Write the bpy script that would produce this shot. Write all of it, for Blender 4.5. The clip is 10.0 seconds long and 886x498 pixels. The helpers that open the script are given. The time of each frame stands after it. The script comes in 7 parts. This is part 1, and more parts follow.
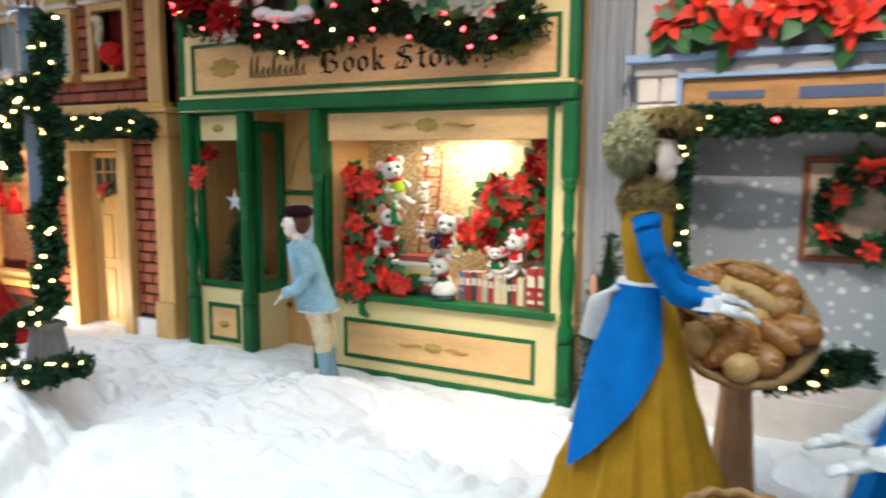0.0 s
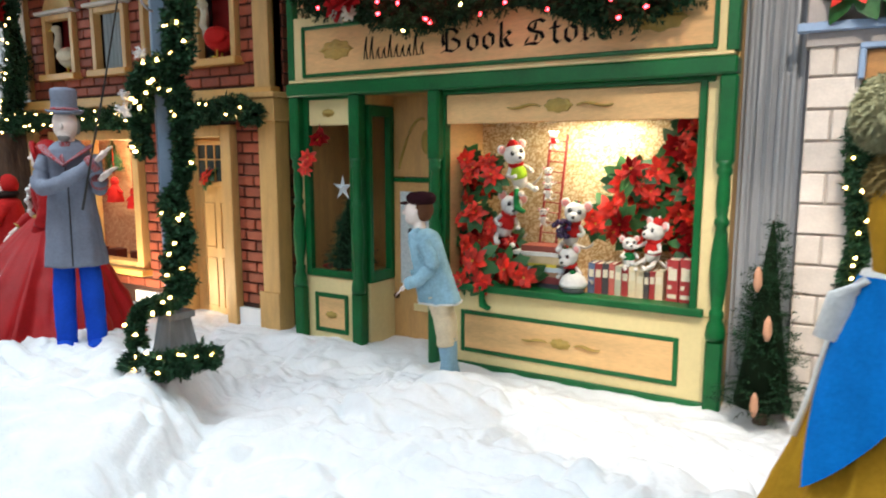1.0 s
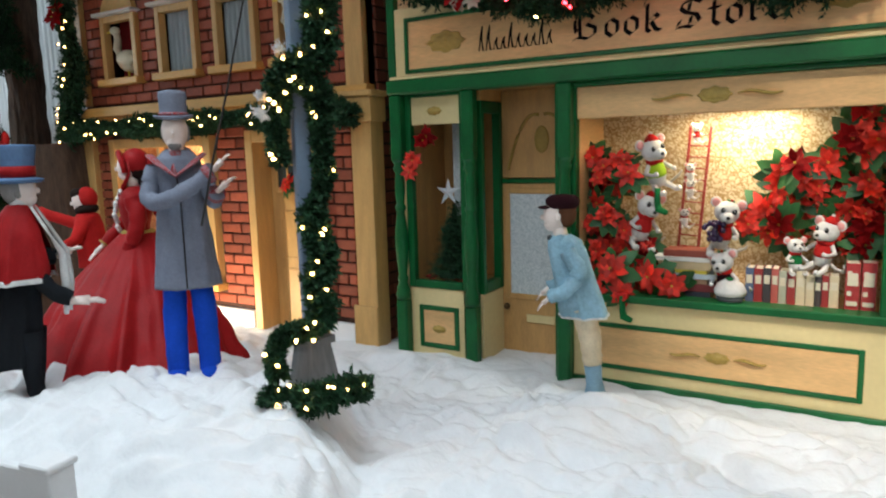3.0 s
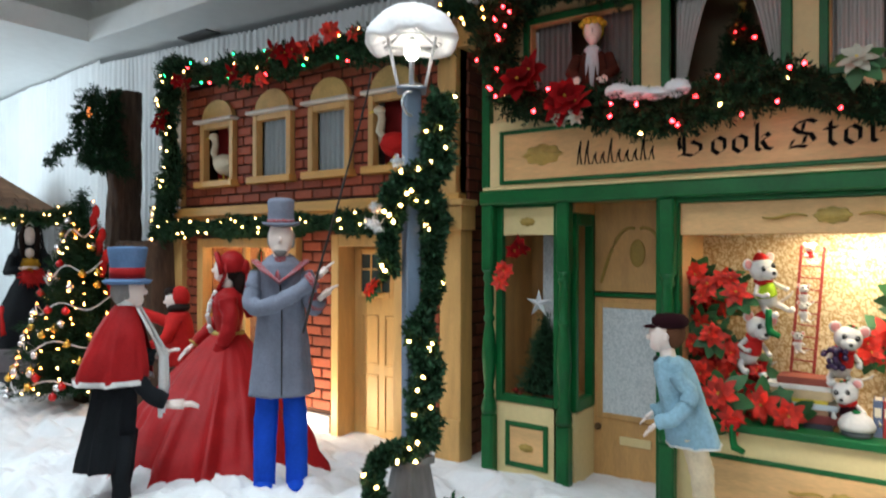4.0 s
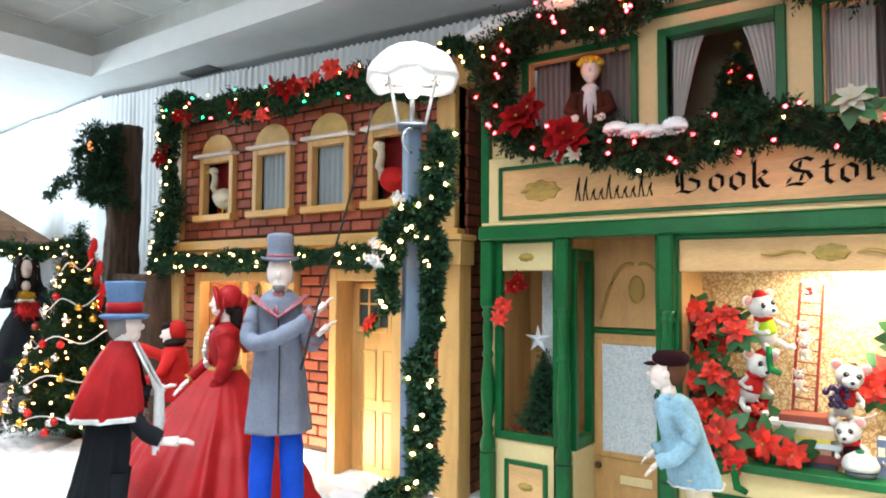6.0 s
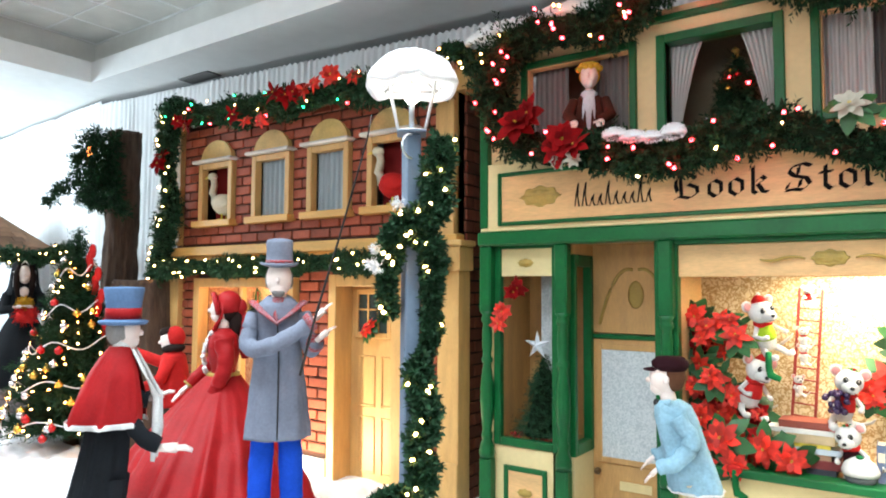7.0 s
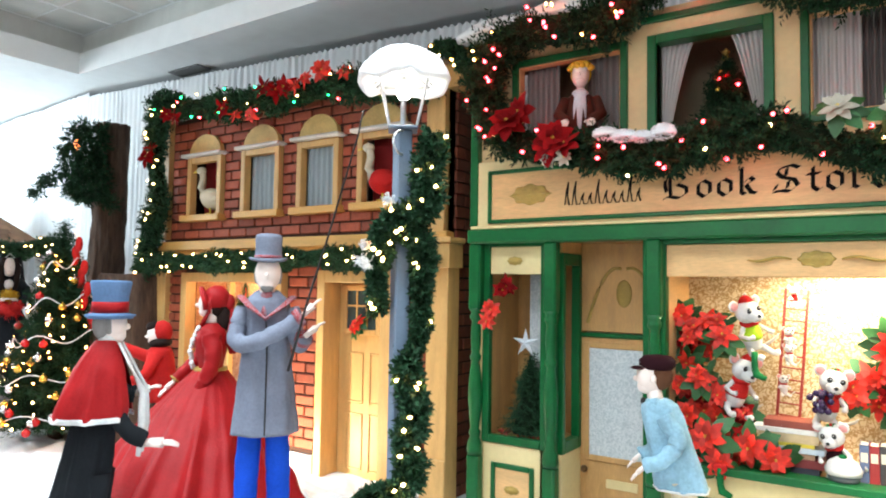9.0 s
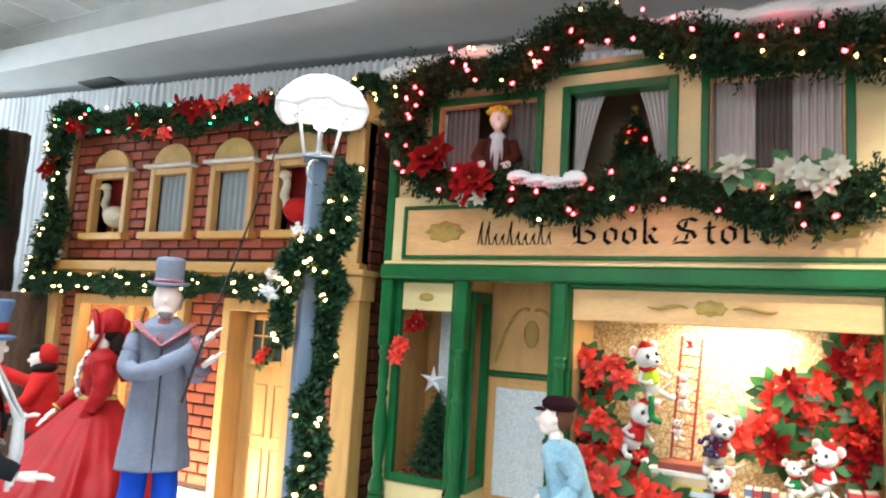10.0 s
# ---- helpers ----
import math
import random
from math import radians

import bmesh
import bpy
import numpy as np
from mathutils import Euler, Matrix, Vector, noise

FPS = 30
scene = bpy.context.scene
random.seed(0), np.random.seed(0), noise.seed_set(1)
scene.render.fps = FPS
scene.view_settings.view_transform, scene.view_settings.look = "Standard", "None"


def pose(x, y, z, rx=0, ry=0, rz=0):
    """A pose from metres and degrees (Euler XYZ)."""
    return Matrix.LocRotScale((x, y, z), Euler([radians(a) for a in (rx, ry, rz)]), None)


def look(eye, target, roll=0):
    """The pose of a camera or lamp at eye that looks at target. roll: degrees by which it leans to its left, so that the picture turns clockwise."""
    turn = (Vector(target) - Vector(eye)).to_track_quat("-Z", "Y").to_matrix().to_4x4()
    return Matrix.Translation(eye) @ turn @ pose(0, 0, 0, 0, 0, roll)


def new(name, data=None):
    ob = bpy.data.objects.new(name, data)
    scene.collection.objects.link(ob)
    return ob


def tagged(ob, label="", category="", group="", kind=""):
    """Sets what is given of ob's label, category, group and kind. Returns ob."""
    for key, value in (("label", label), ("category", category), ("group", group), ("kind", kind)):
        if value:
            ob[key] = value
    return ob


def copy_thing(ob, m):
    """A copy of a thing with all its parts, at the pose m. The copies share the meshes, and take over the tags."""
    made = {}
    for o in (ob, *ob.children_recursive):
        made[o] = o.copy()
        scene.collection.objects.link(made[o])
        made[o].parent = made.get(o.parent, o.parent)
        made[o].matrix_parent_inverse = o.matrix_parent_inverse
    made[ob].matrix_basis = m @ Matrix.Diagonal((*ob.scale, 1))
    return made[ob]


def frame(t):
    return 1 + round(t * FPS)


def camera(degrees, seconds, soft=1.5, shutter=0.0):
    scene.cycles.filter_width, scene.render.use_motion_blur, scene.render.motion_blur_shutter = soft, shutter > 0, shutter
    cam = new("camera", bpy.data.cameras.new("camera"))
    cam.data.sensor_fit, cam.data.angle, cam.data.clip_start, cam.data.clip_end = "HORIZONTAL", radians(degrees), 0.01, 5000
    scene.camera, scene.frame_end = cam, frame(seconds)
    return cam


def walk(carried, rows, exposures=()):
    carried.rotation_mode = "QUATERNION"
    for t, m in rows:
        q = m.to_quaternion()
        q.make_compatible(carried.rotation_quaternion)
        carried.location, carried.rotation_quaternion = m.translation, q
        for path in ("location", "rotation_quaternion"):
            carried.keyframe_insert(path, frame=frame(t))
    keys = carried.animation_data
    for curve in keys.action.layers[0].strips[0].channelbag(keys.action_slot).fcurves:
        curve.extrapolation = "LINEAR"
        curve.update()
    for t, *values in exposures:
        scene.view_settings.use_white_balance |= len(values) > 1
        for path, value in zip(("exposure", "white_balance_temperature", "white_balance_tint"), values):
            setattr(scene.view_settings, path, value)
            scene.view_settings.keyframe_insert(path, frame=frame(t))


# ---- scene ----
cam = camera(66.3, 10.0, 1.9, 0.5)
PATH = [
    (0, (0.153, -0.035, 1.625), (-0.722, 1.745, 1.367), 0.3),
    (0.5, (-0.075, 0.053, 1.588), (-1.098, 1.751, 1.327), 0.4),
    (1, (-0.386, -0.03, 1.574), (-1.397, 1.672, 1.291), 0.0),
    (1.5, (-0.621, -0.082, 1.584), (-1.594, 1.632, 1.242), -1.3),
    (2, (-0.826, -0.078, 1.573), (-1.861, 1.599, 1.231), -0.2),
    (2.2, (-0.916, -0.061, 1.566), (-1.974, 1.603, 1.232), -0.6),
    (3.3, (-1.439, -0.118, 1.625), (-2.453, 1.59, 1.386), -1.5),
    (3.5, (-1.53, -0.144, 1.644), (-2.571, 1.556, 1.472), -0.5),
    (4, (-1.559, -0.146, 1.668), (-2.716, 1.486, 1.672), 0.1),
    (4.5, (-1.565, -0.142, 1.677), (-2.723, 1.487, 1.761), 0.1),
    (5, (-1.586, -0.13, 1.676), (-2.737, 1.503, 1.763), 0.2),
    (5.5, (-1.569, -0.145, 1.68), (-2.719, 1.488, 1.773), 0.3),
    (7, (-1.573, -0.152, 1.68), (-2.718, 1.483, 1.799), 0.3),
    (7.5, (-1.574, -0.154, 1.677), (-2.717, 1.483, 1.798), 0.4),
    (8, (-1.575, -0.16, 1.675), (-2.717, 1.478, 1.793), 0.5),
    (8.5, (-1.579, -0.153, 1.68), (-2.707, 1.495, 1.791), 0.8),
    (9, (-1.578, -0.155, 1.677), (-2.696, 1.499, 1.789), 0.9),
    (9.5, (-1.565, -0.141, 1.678), (-2.558, 1.587, 1.841), 1.2),
    (10, (-1.552, -0.128, 1.684), (-2.463, 1.639, 1.905), 3.3),
]
walk(cam, [(t, look(eye, target, roll)) for t, eye, target, roll in PATH], [(0.0, -0.24), (1.0, -0.32), (1.5, -0.42), (2.0, -0.58), (3.5, -0.70), (4.0, -0.46), (4.6, -0.12), (5.5, 0.28), (7.0, 0.56), (8.5, 0.54), (10.0, 0.55)])

# ---- light ----
world = bpy.data.worlds.new("world")
scene.world = world
world.use_nodes = True
world.node_tree.nodes["Background"].inputs[0].default_value = (0.80, 0.88, 1.0, 1)
world.node_tree.nodes["Background"].inputs[1].default_value = 0.20


def area_lamp(name, eye, target, sx, sy, watts, colour, spread=180):
    data = bpy.data.lights.new(name, "AREA")
    data.shape, data.size, data.size_y, data.energy, data.color = "RECTANGLE", sx, sy, watts, colour
    data.spread = radians(spread)
    ob = new(name, data)
    ob.matrix_world = look(eye, target)
    return ob


def spot_lamp(name, eye, target, watts, colour, degrees, blend=0.6, radius=0.04):
    data = bpy.data.lights.new(name, "SPOT")
    data.energy, data.color, data.spot_size, data.spot_blend, data.shadow_soft_size = watts, colour, radians(degrees), blend, radius
    ob = new(name, data)
    ob.matrix_world = look(eye, target)
    return ob


def point_lamp(name, eye, watts, colour, radius):
    data = bpy.data.lights.new(name, "POINT")
    data.energy, data.color, data.shadow_soft_size = watts, colour, radius
    ob = new(name, data)
    ob.location = eye
    return ob


COOL, WARM = (0.77, 0.91, 1.0), (1.0, 0.74, 0.42)
area_lamp("room_or_fill_light", (-0.8, 1.3, 4.6), (-0.8, 1.75, 0.0), 6.0, 1.2, 118, COOL, 105)
area_lamp("room_or_fill_light", (-6.6, 1.0, 4.6), (-6.6, 1.5, 0.0), 5.0, 1.2, 118, COOL, 105)
# added frontal fill from behind the camera, no known lamp; lifts fronts and soffit
area_lamp("room_or_fill_light", (-2.6, -2.6, 3.5), (-3.0, 3.5, 2.0), 5.0, 1.5, 80, (0.93, 0.95, 1.0))
area_lamp("room_or_fill_light", (-13.0, 1.0, 3.3), (-12.5, 3.0, 4.0), 2.0, 2.0, 230, COOL)
spot_lamp("ceiling_spot", (0.2, 1.0, 4.4), (-0.42, 4.0, 1.75), 560, (1.0, 0.88, 0.74), 40)
spot_lamp("ceiling_spot", (-0.2, 0.9, 4.0), (-1.0, 3.75, 0.40), 520, (1.0, 0.90, 0.76), 29)
area_lamp("display_light", (-1.87, 4.34, 1.78), (-1.88, 4.36, 0.9), 0.55, 0.1, 16, (1.0, 0.86, 0.6))
spot_lamp("house_flood", (-6.0, 3.45, 0.16), (-5.85, 4.1, 0.6), 100, (1.0, 0.83, 0.58), 140)
point_lamp("house_window_light", (-6.8, 4.35, 1.5), 18, WARM, 0.05)
point_lamp("street_lamp_light", (-3.49, 2.325, 2.60), 9, (1.0, 0.93, 0.8), 0.05)


# ---- materials ----
def mat(name, colour, rough=0.6, metal=0.0, vary=0.12, scale=6.0, bump=0.0, fine=60.0, island=0.0, objvary=0.0, sheen=0.0,
        emit=None, power=0.0, stretch=(1, 1, 1), spec=0.5, alpha=1.0, trans=0.0):
    m = bpy.data.materials.new(name)
    m.use_nodes = True
    nt = m.node_tree
    p = nt.nodes["Principled BSDF"]
    p.inputs["Roughness"].default_value, p.inputs["Metallic"].default_value = rough, metal
    p.inputs["Specular IOR Level"].default_value = spec
    p.inputs["Sheen Weight"].default_value = sheen
    p.inputs["Alpha"].default_value = alpha
    p.inputs["Transmission Weight"].default_value = trans
    co = nt.nodes.new("ShaderNodeTexCoord")
    mp = nt.nodes.new("ShaderNodeMapping")
    mp.inputs["Scale"].default_value = stretch
    nt.links.new(co.outputs["Object"], mp.inputs["Vector"])
    n1 = nt.nodes.new("ShaderNodeTexNoise")
    n1.inputs["Scale"].default_value, n1.inputs["Detail"].default_value = scale, 5.0
    n2 = nt.nodes.new("ShaderNodeTexNoise")
    n2.inputs["Scale"].default_value, n2.inputs["Detail"].default_value = fine, 3.0
    nt.links.new(mp.outputs[0], n1.inputs["Vector"]), nt.links.new(mp.outputs[0], n2.inputs["Vector"])
    add = nt.nodes.new("ShaderNodeMath")
    add.operation = "MULTIPLY_ADD"
    nt.links.new(n2.outputs["Fac"], add.inputs[0])
    add.inputs[1].default_value = 0.5
    nt.links.new(n1.outputs["Fac"], add.inputs[2])
    ramp = nt.nodes.new("ShaderNodeMapRange")
    ramp.inputs[1].default_value, ramp.inputs[2].default_value = 0.45, 1.05
    ramp.inputs[3].default_value, ramp.inputs[4].default_value = 1 - vary, 1 + vary
    nt.links.new(add.outputs[0], ramp.inputs[0])
    value = ramp.outputs[0]
    for amount, node, socket in ((island, "ShaderNodeNewGeometry", "Random Per Island"), (objvary, "ShaderNodeObjectInfo", "Random")):
        if amount:
            g = nt.nodes.new(node)
            r = nt.nodes.new("ShaderNodeMapRange")
            r.inputs[3].default_value, r.inputs[4].default_value = 1 - amount, 1 + amount
            nt.links.new(g.outputs[socket], r.inputs[0])
            mu = nt.nodes.new("ShaderNodeMath")
            mu.operation = "MULTIPLY"
            nt.links.new(value, mu.inputs[0]), nt.links.new(r.outputs[0], mu.inputs[1])
            value = mu.outputs[0]
    hsv = nt.nodes.new("ShaderNodeHueSaturation")
    hsv.inputs["Color"].default_value = (*colour, 1)
    nt.links.new(value, hsv.inputs["Value"])
    nt.links.new(hsv.outputs[0], p.inputs["Base Color"])
    if bump:
        b = nt.nodes.new("ShaderNodeBump")
        b.inputs["Strength"].default_value, b.inputs["Distance"].default_value = bump, 0.01
        nt.links.new(add.outputs[0], b.inputs["Height"])
        nt.links.new(b.outputs[0], p.inputs["Normal"])
    if emit:
        p.inputs["Emission Color"].default_value, p.inputs["Emission Strength"].default_value = (*emit, 1), power
    return m


def glow(name, colour, power):
    m = bpy.data.materials.new(name)
    m.use_nodes = True
    p = m.node_tree.nodes["Principled BSDF"]
    p.inputs["Base Color"].default_value = (*colour, 1)
    p.inputs["Emission Color"].default_value, p.inputs["Emission Strength"].default_value = (*colour, 1), power
    return m


SNOW = mat("snow_batting", (0.79, 0.80, 0.81), 0.95, vary=0.05, scale=9.0, bump=0.9, fine=45, sheen=0.3)
GREEN = mat("green_gloss_paint", (0.003, 0.105, 0.026), 0.38, spec=0.35, vary=0.3, scale=4, bump=0.08, fine=40)
CREAM = mat("cream_painted_wood", (0.74, 0.60, 0.30), 0.5, vary=0.10, scale=2.5, bump=0.06, fine=30)
PANEL = mat("pale_varnished_panel", (0.72, 0.44, 0.19), 0.45, vary=0.26, scale=1.8, bump=0.05, fine=22, stretch=(1, 1, 5))
# darker and more orange than PANEL; for the door, its recess and the bay interior
HONEY = mat("honey_wood", (0.58, 0.33, 0.12), 0.5, vary=0.22, scale=2.0, bump=0.06, fine=24, stretch=(5, 5, 1))
PINE = mat("golden_pine", (0.60, 0.36, 0.125), 0.5, vary=0.18, scale=3.0, bump=0.08, fine=25, stretch=(6, 6, 1))
PINE_H = mat("golden_pine_boards", (0.62, 0.34, 0.09), 0.5, vary=0.18, scale=3.0, bump=0.08, fine=25, stretch=(1, 6, 6))
BRICK = mat("painted_red_brick", (0.28, 0.060, 0.026), 0.7, vary=0.3, scale=7, bump=0.35, fine=50, objvary=0.3, island=0.3)
# BRICK in a somewhat darker tone, for the side wall of the house
BRICK_DK = mat("darker_side_brick", (0.23, 0.058, 0.028), 0.8, vary=0.3, scale=7, bump=0.35, fine=50, objvary=0.3, island=0.3)
MORTAR = mat("dark_joint", (0.05, 0.02, 0.012), 0.9, vary=0.2)
GOLD = mat("gold_paint", (0.42, 0.28, 0.06), 0.55, vary=0.2, scale=20, bump=0.2)
BLACK = mat("black_paint", (0.015, 0.014, 0.013), 0.5)
WHITE = mat("white_paint", (0.78, 0.79, 0.8), 0.6, vary=0.05)
CEIL = mat("ceiling_paint", (0.84, 0.87, 0.87), 0.85, vary=0.04, bump=0.05)
TILE = mat("ceiling_tile", (0.70, 0.72, 0.69), 0.95, vary=0.12, scale=3, bump=0.2, fine=90)
DRAPE = mat("white_drape", (0.74, 0.77, 0.78), 0.85, vary=0.05, scale=2, sheen=0.3)
WALL = mat("room_wall", (0.78, 0.78, 0.76), 0.9, vary=0.05)
# unseen floor; its pale tone is chosen to bounce light up to the ceiling
CARPET = mat("pale_floor_tile", (0.42, 0.41, 0.39), 0.5, vary=0.15, scale=12, bump=0.1, fine=120)
LEAF = mat("pine_needles", (0.010, 0.040, 0.015), 0.75, spec=0.2, vary=0.25, scale=20, island=0.45)
LEAF_MID = mat("mid_green_pine_needles", (0.021, 0.068, 0.030), 0.7, spec=0.25, vary=0.3, scale=14, island=0.55)
# near black: the shade inside garlands and firs is put into this colour
INNER_DARK = mat("inner_dark_fill", (0.006, 0.014, 0.006), 0.95, spec=0.1)
RED_PETAL = mat("red_poinsettia_bract", (0.70, 0.030, 0.014), 0.6, vary=0.3, scale=25, objvary=0.35, bump=0.2)
CRIMSON = mat("crimson_poinsettia_bract", (0.23, 0.004, 0.005), 0.85, vary=0.3, scale=25, objvary=0.3, bump=0.2, spec=0.12)
WHITE_PETAL = mat("cream_poinsettia_bract", (0.46, 0.44, 0.35), 0.6, vary=0.1, scale=18)
PLANT = mat("poinsettia_leaf", (0.02, 0.10, 0.022), 0.5, vary=0.25, scale=15, objvary=0.35)
YELLOW = mat("yellow_bud", (0.7, 0.5, 0.05), 0.5)
BARK = mat("tree_bark", (0.075, 0.046, 0.031), 0.95, vary=0.5, scale=7, bump=1.0, fine=24, stretch=(3, 3, 0.5))
STEEL = mat("grey_blue_painted_post", (0.16, 0.22, 0.30), 0.45, vary=0.15, scale=5, bump=0.1)
METAL = mat("silver_metal", (0.6, 0.62, 0.64), 0.3, metal=0.9, vary=0.08)
SKIN = mat("pale_doll_skin", (0.85, 0.72, 0.65), 0.5, vary=0.05)


# ---- mesh building ----
class Shape:
    """Collects verts, faces, material slots and smoothness for one mesh."""

    def __init__(self):
        self.v, self.f, self.m, self.s = [], [], [], []

    def put(self, verts, faces, slot=0, smooth=False, at=None):
        k = len(self.v)
        self.v += [tuple(at @ Vector(p)) if at else tuple(p) for p in verts]
        for face in faces:
            self.f.append([k + i for i in face]), self.m.append(slot), self.s.append(smooth)
        return self

    def box(self, x0, x1, y0, y1, z0, z1, slot=0, b=0.0, at=None):
        """A box whose long edges are chamfered by b."""
        b = min(b, 0.45 * min(abs(x1 - x0), abs(y1 - y0), abs(z1 - z0)))
        if b <= 0:
            v = [(x, y, z) for x in (x0, x1) for y in (y0, y1) for z in (z0, z1)]
            return self.put(v, [(0, 1, 3, 2), (4, 6, 7, 5), (0, 4, 5, 1), (2, 3, 7, 6), (0, 2, 6, 4), (1, 5, 7, 3)], slot, at=at)
        bm = bmesh.new()
        bmesh.ops.create_cube(bm, size=1)
        for p in bm.verts:
            p.co = Vector(((x0 + x1) / 2 + p.co.x * (x1 - x0), (y0 + y1) / 2 + p.co.y * (y1 - y0), (z0 + z1) / 2 + p.co.z * (z1 - z0)))
        bmesh.ops.bevel(bm, geom=bm.edges[:], offset=b, segments=1, affect="EDGES")
        return self.take(bm, slot, False, at)

    def take(self, bm, slot=0, smooth=False, at=None):
        bm.verts.index_update()
        self.put([p.co for p in bm.verts], [[p.index for p in f.verts] for f in bm.faces], slot, smooth, at)
        bm.free()
        return self

    def loft(self, rings, slot=0, smooth=True, close=True, caps=True, at=None):
        """Joins rings of equally many points."""
        n, k = len(rings[0]), []
        for a in range(len(rings) - 1):
            for i in range(n if close else n - 1):
                j = (i + 1) % n
                k.append((a * n + i, a * n + j, (a + 1) * n + j, (a + 1) * n + i))
        if caps:
            k += [tuple(range(n))[::-1], tuple((len(rings) - 1) * n + i for i in range(n))]
        return self.put([p for r in rings for p in r], k, slot, smooth, at)

    def lathe(self, profile, centre=(0, 0, 0), slot=0, seg=16, sx=1.0, sy=1.0, smooth=True, at=None, wave=0.0, waves=9, twist=0.0):
        """Turns (radius, z) rows round the z axis; wave folds the wider rings as cloth folds."""
        top = max(r for r, z in profile)
        rings = []
        for r, z in profile:
            w = wave * (r / top) ** 2
            rings.append([(centre[0] + sx * r * (1 + w * math.sin(waves * a + twist)) * math.cos(a), centre[1] + sy * r * (1 + w * math.sin(waves * a + twist)) * math.sin(a), centre[2] + z)
                          for a in (2 * math.pi * i / seg for i in range(seg))])
        return self.loft(rings, slot, smooth, at=at)

    def tube(self, pts, radii, slot=0, seg=8, smooth=True, at=None, flat=1.0):
        pts = [Vector(p) for p in pts]
        radii = radii if isinstance(radii, (list, tuple)) else [radii] * len(pts)
        rings = []
        for i, p in enumerate(pts):
            d = (pts[min(i + 1, len(pts) - 1)] - pts[max(i - 1, 0)]).normalized()
            u = d.cross(Vector((0, 0, 1)) if abs(d.z) < 0.9 else Vector((1, 0, 0))).normalized()
            w = d.cross(u)
            rings.append([p + radii[i] * (math.cos(a) * u + flat * math.sin(a) * w) for a in (2 * math.pi * k / seg for k in range(seg))])
        return self.loft(rings, slot, smooth, at=at)

    def ball(self, c, r, slot=0, seg=12, rings=8, at=None, rot=None):
        r = r if isinstance(r, (list, tuple)) else (r, r, r)
        m = Matrix.Translation(c) @ (rot or Matrix.Identity(4))
        rows = []
        for j in range(rings + 1):
            t = math.pi * (0.02 + 0.96 * j / rings)
            rows.append([m @ Vector((r[0] * math.sin(t) * math.cos(a), r[1] * math.sin(t) * math.sin(a), -r[2] * math.cos(t)))
                         for a in (2 * math.pi * k / seg for k in range(seg))])
        return self.loft(rows, slot, True, at=at)

    def mesh(self, name, mats):
        me = bpy.data.meshes.new(name)
        me.from_pydata(self.v, [], self.f)
        for x in mats if isinstance(mats, (list, tuple)) else [mats]:
            me.materials.append(x)
        me.polygons.foreach_set("material_index", self.m)
        me.polygons.foreach_set("use_smooth", self.s)
        me.update()
        return me


def part(name, shape, mats, parent=None, label=""):
    """One mesh object, under a thing or a part."""
    ob = new(name, shape.mesh(name, mats) if isinstance(shape, Shape) else shape)
    if parent:
        ob.parent = parent
    return tagged(ob, label)


def thing(name, label, category, at=None, group="", kind=""):
    ob = new(name)
    ob.empty_display_size = 0.1
    if at is not None:
        ob.matrix_basis = at if isinstance(at, Matrix) else pose(*at)
    return tagged(ob, label, category, group, kind)


def single(name, shape, mats, label, category, at=None, group="", kind=""):
    ob = part(name, shape, mats)
    if at is not None:
        ob.matrix_basis = at if isinstance(at, Matrix) else pose(*at)
    return tagged(ob, label, category, group, kind)


def box_part(name, dims, material, parent, b=0.006, label=""):
    return part(name, Shape().box(*dims, b=b), material, parent, label)


# ---- ground ----
def ease(t):
    t = max(0.0, min(1.0, t))
    return t * t * (3 - 2 * t)


def snow_z(x, y):
    """The height of the snow blanket: a draped terrace under the figures, lower drifts before the shops."""
    wx, wy = x + 0.25 * noise.noise(Vector((x * 1.7, y * 1.7, 11))), y + 0.25 * noise.noise(Vector((x * 1.7, y * 1.7, 23)))
    d = -0.825 * (x + 3.28) - 0.565 * (y - 2.28) + 0.10 * noise.noise(Vector((x * 2, y * 2, 31)))
    z = 0.10 + 0.32 * ease((d + 0.12) / 0.34) * ease((3.35 - y) / 0.9) * ease((x + 7.2) / 1.6) * (0.56 + 0.44 * ease((y - 1.12) / 0.5))
    z += 0.20 * math.exp(-((x - 0.1) / 1.4) ** 2 - ((y - 2.1) / 0.9) ** 2) + 0.10 * math.exp(-((x + 2.0) / 1.1) ** 2 - ((y - 2.5) / 0.9) ** 2)
    z += 0.09 * math.exp(-((x + 3.75) / 0.5) ** 2 - ((y - 3.72) / 0.25) ** 2)
    # the lip of an upper sheet of batting
    lip = y - 2.62 - 0.16 * math.sin(2.2 * x + 0.8) - 0.05 * noise.noise(Vector((x * 4, 2, 2)))
    z += 0.045 * ease(lip / 0.05) * ease((1.3 - lip) / 0.9) * ease((x + 3.5) / 0.3) * ease((-1.9 - x) / 0.5)
    n = noise.noise(Vector((x * 1.5, y * 1.9, 0))) * 0.05 - abs(noise.noise(Vector((wx * 2.6, wy * 3.4, 3)))) * 0.06
    # puffs of loose batting, with creases between them
    n += abs(noise.noise(Vector((wx * 4.2, wy * 5.0, 5)))) * 0.115 + abs(noise.noise(Vector((wx * 9.5, wy * 10.5, 8)))) * 0.042 + abs(noise.noise(Vector((x * 19, y * 20, 7)))) * 0.010 - 0.020
    # long soft folds that run with the drape
    n -= 0.042 * math.exp(-(noise.noise(Vector((0.9 * wx + 0.5 * wy, 1.6 * wy - 0.7 * wx, 17))) / 0.09) ** 2)
    return z + n * min(1.0, max(0.25, (4.2 - y) / 0.8)) * (0.15 + 0.85 * ease((y - 1.12) / 0.5))


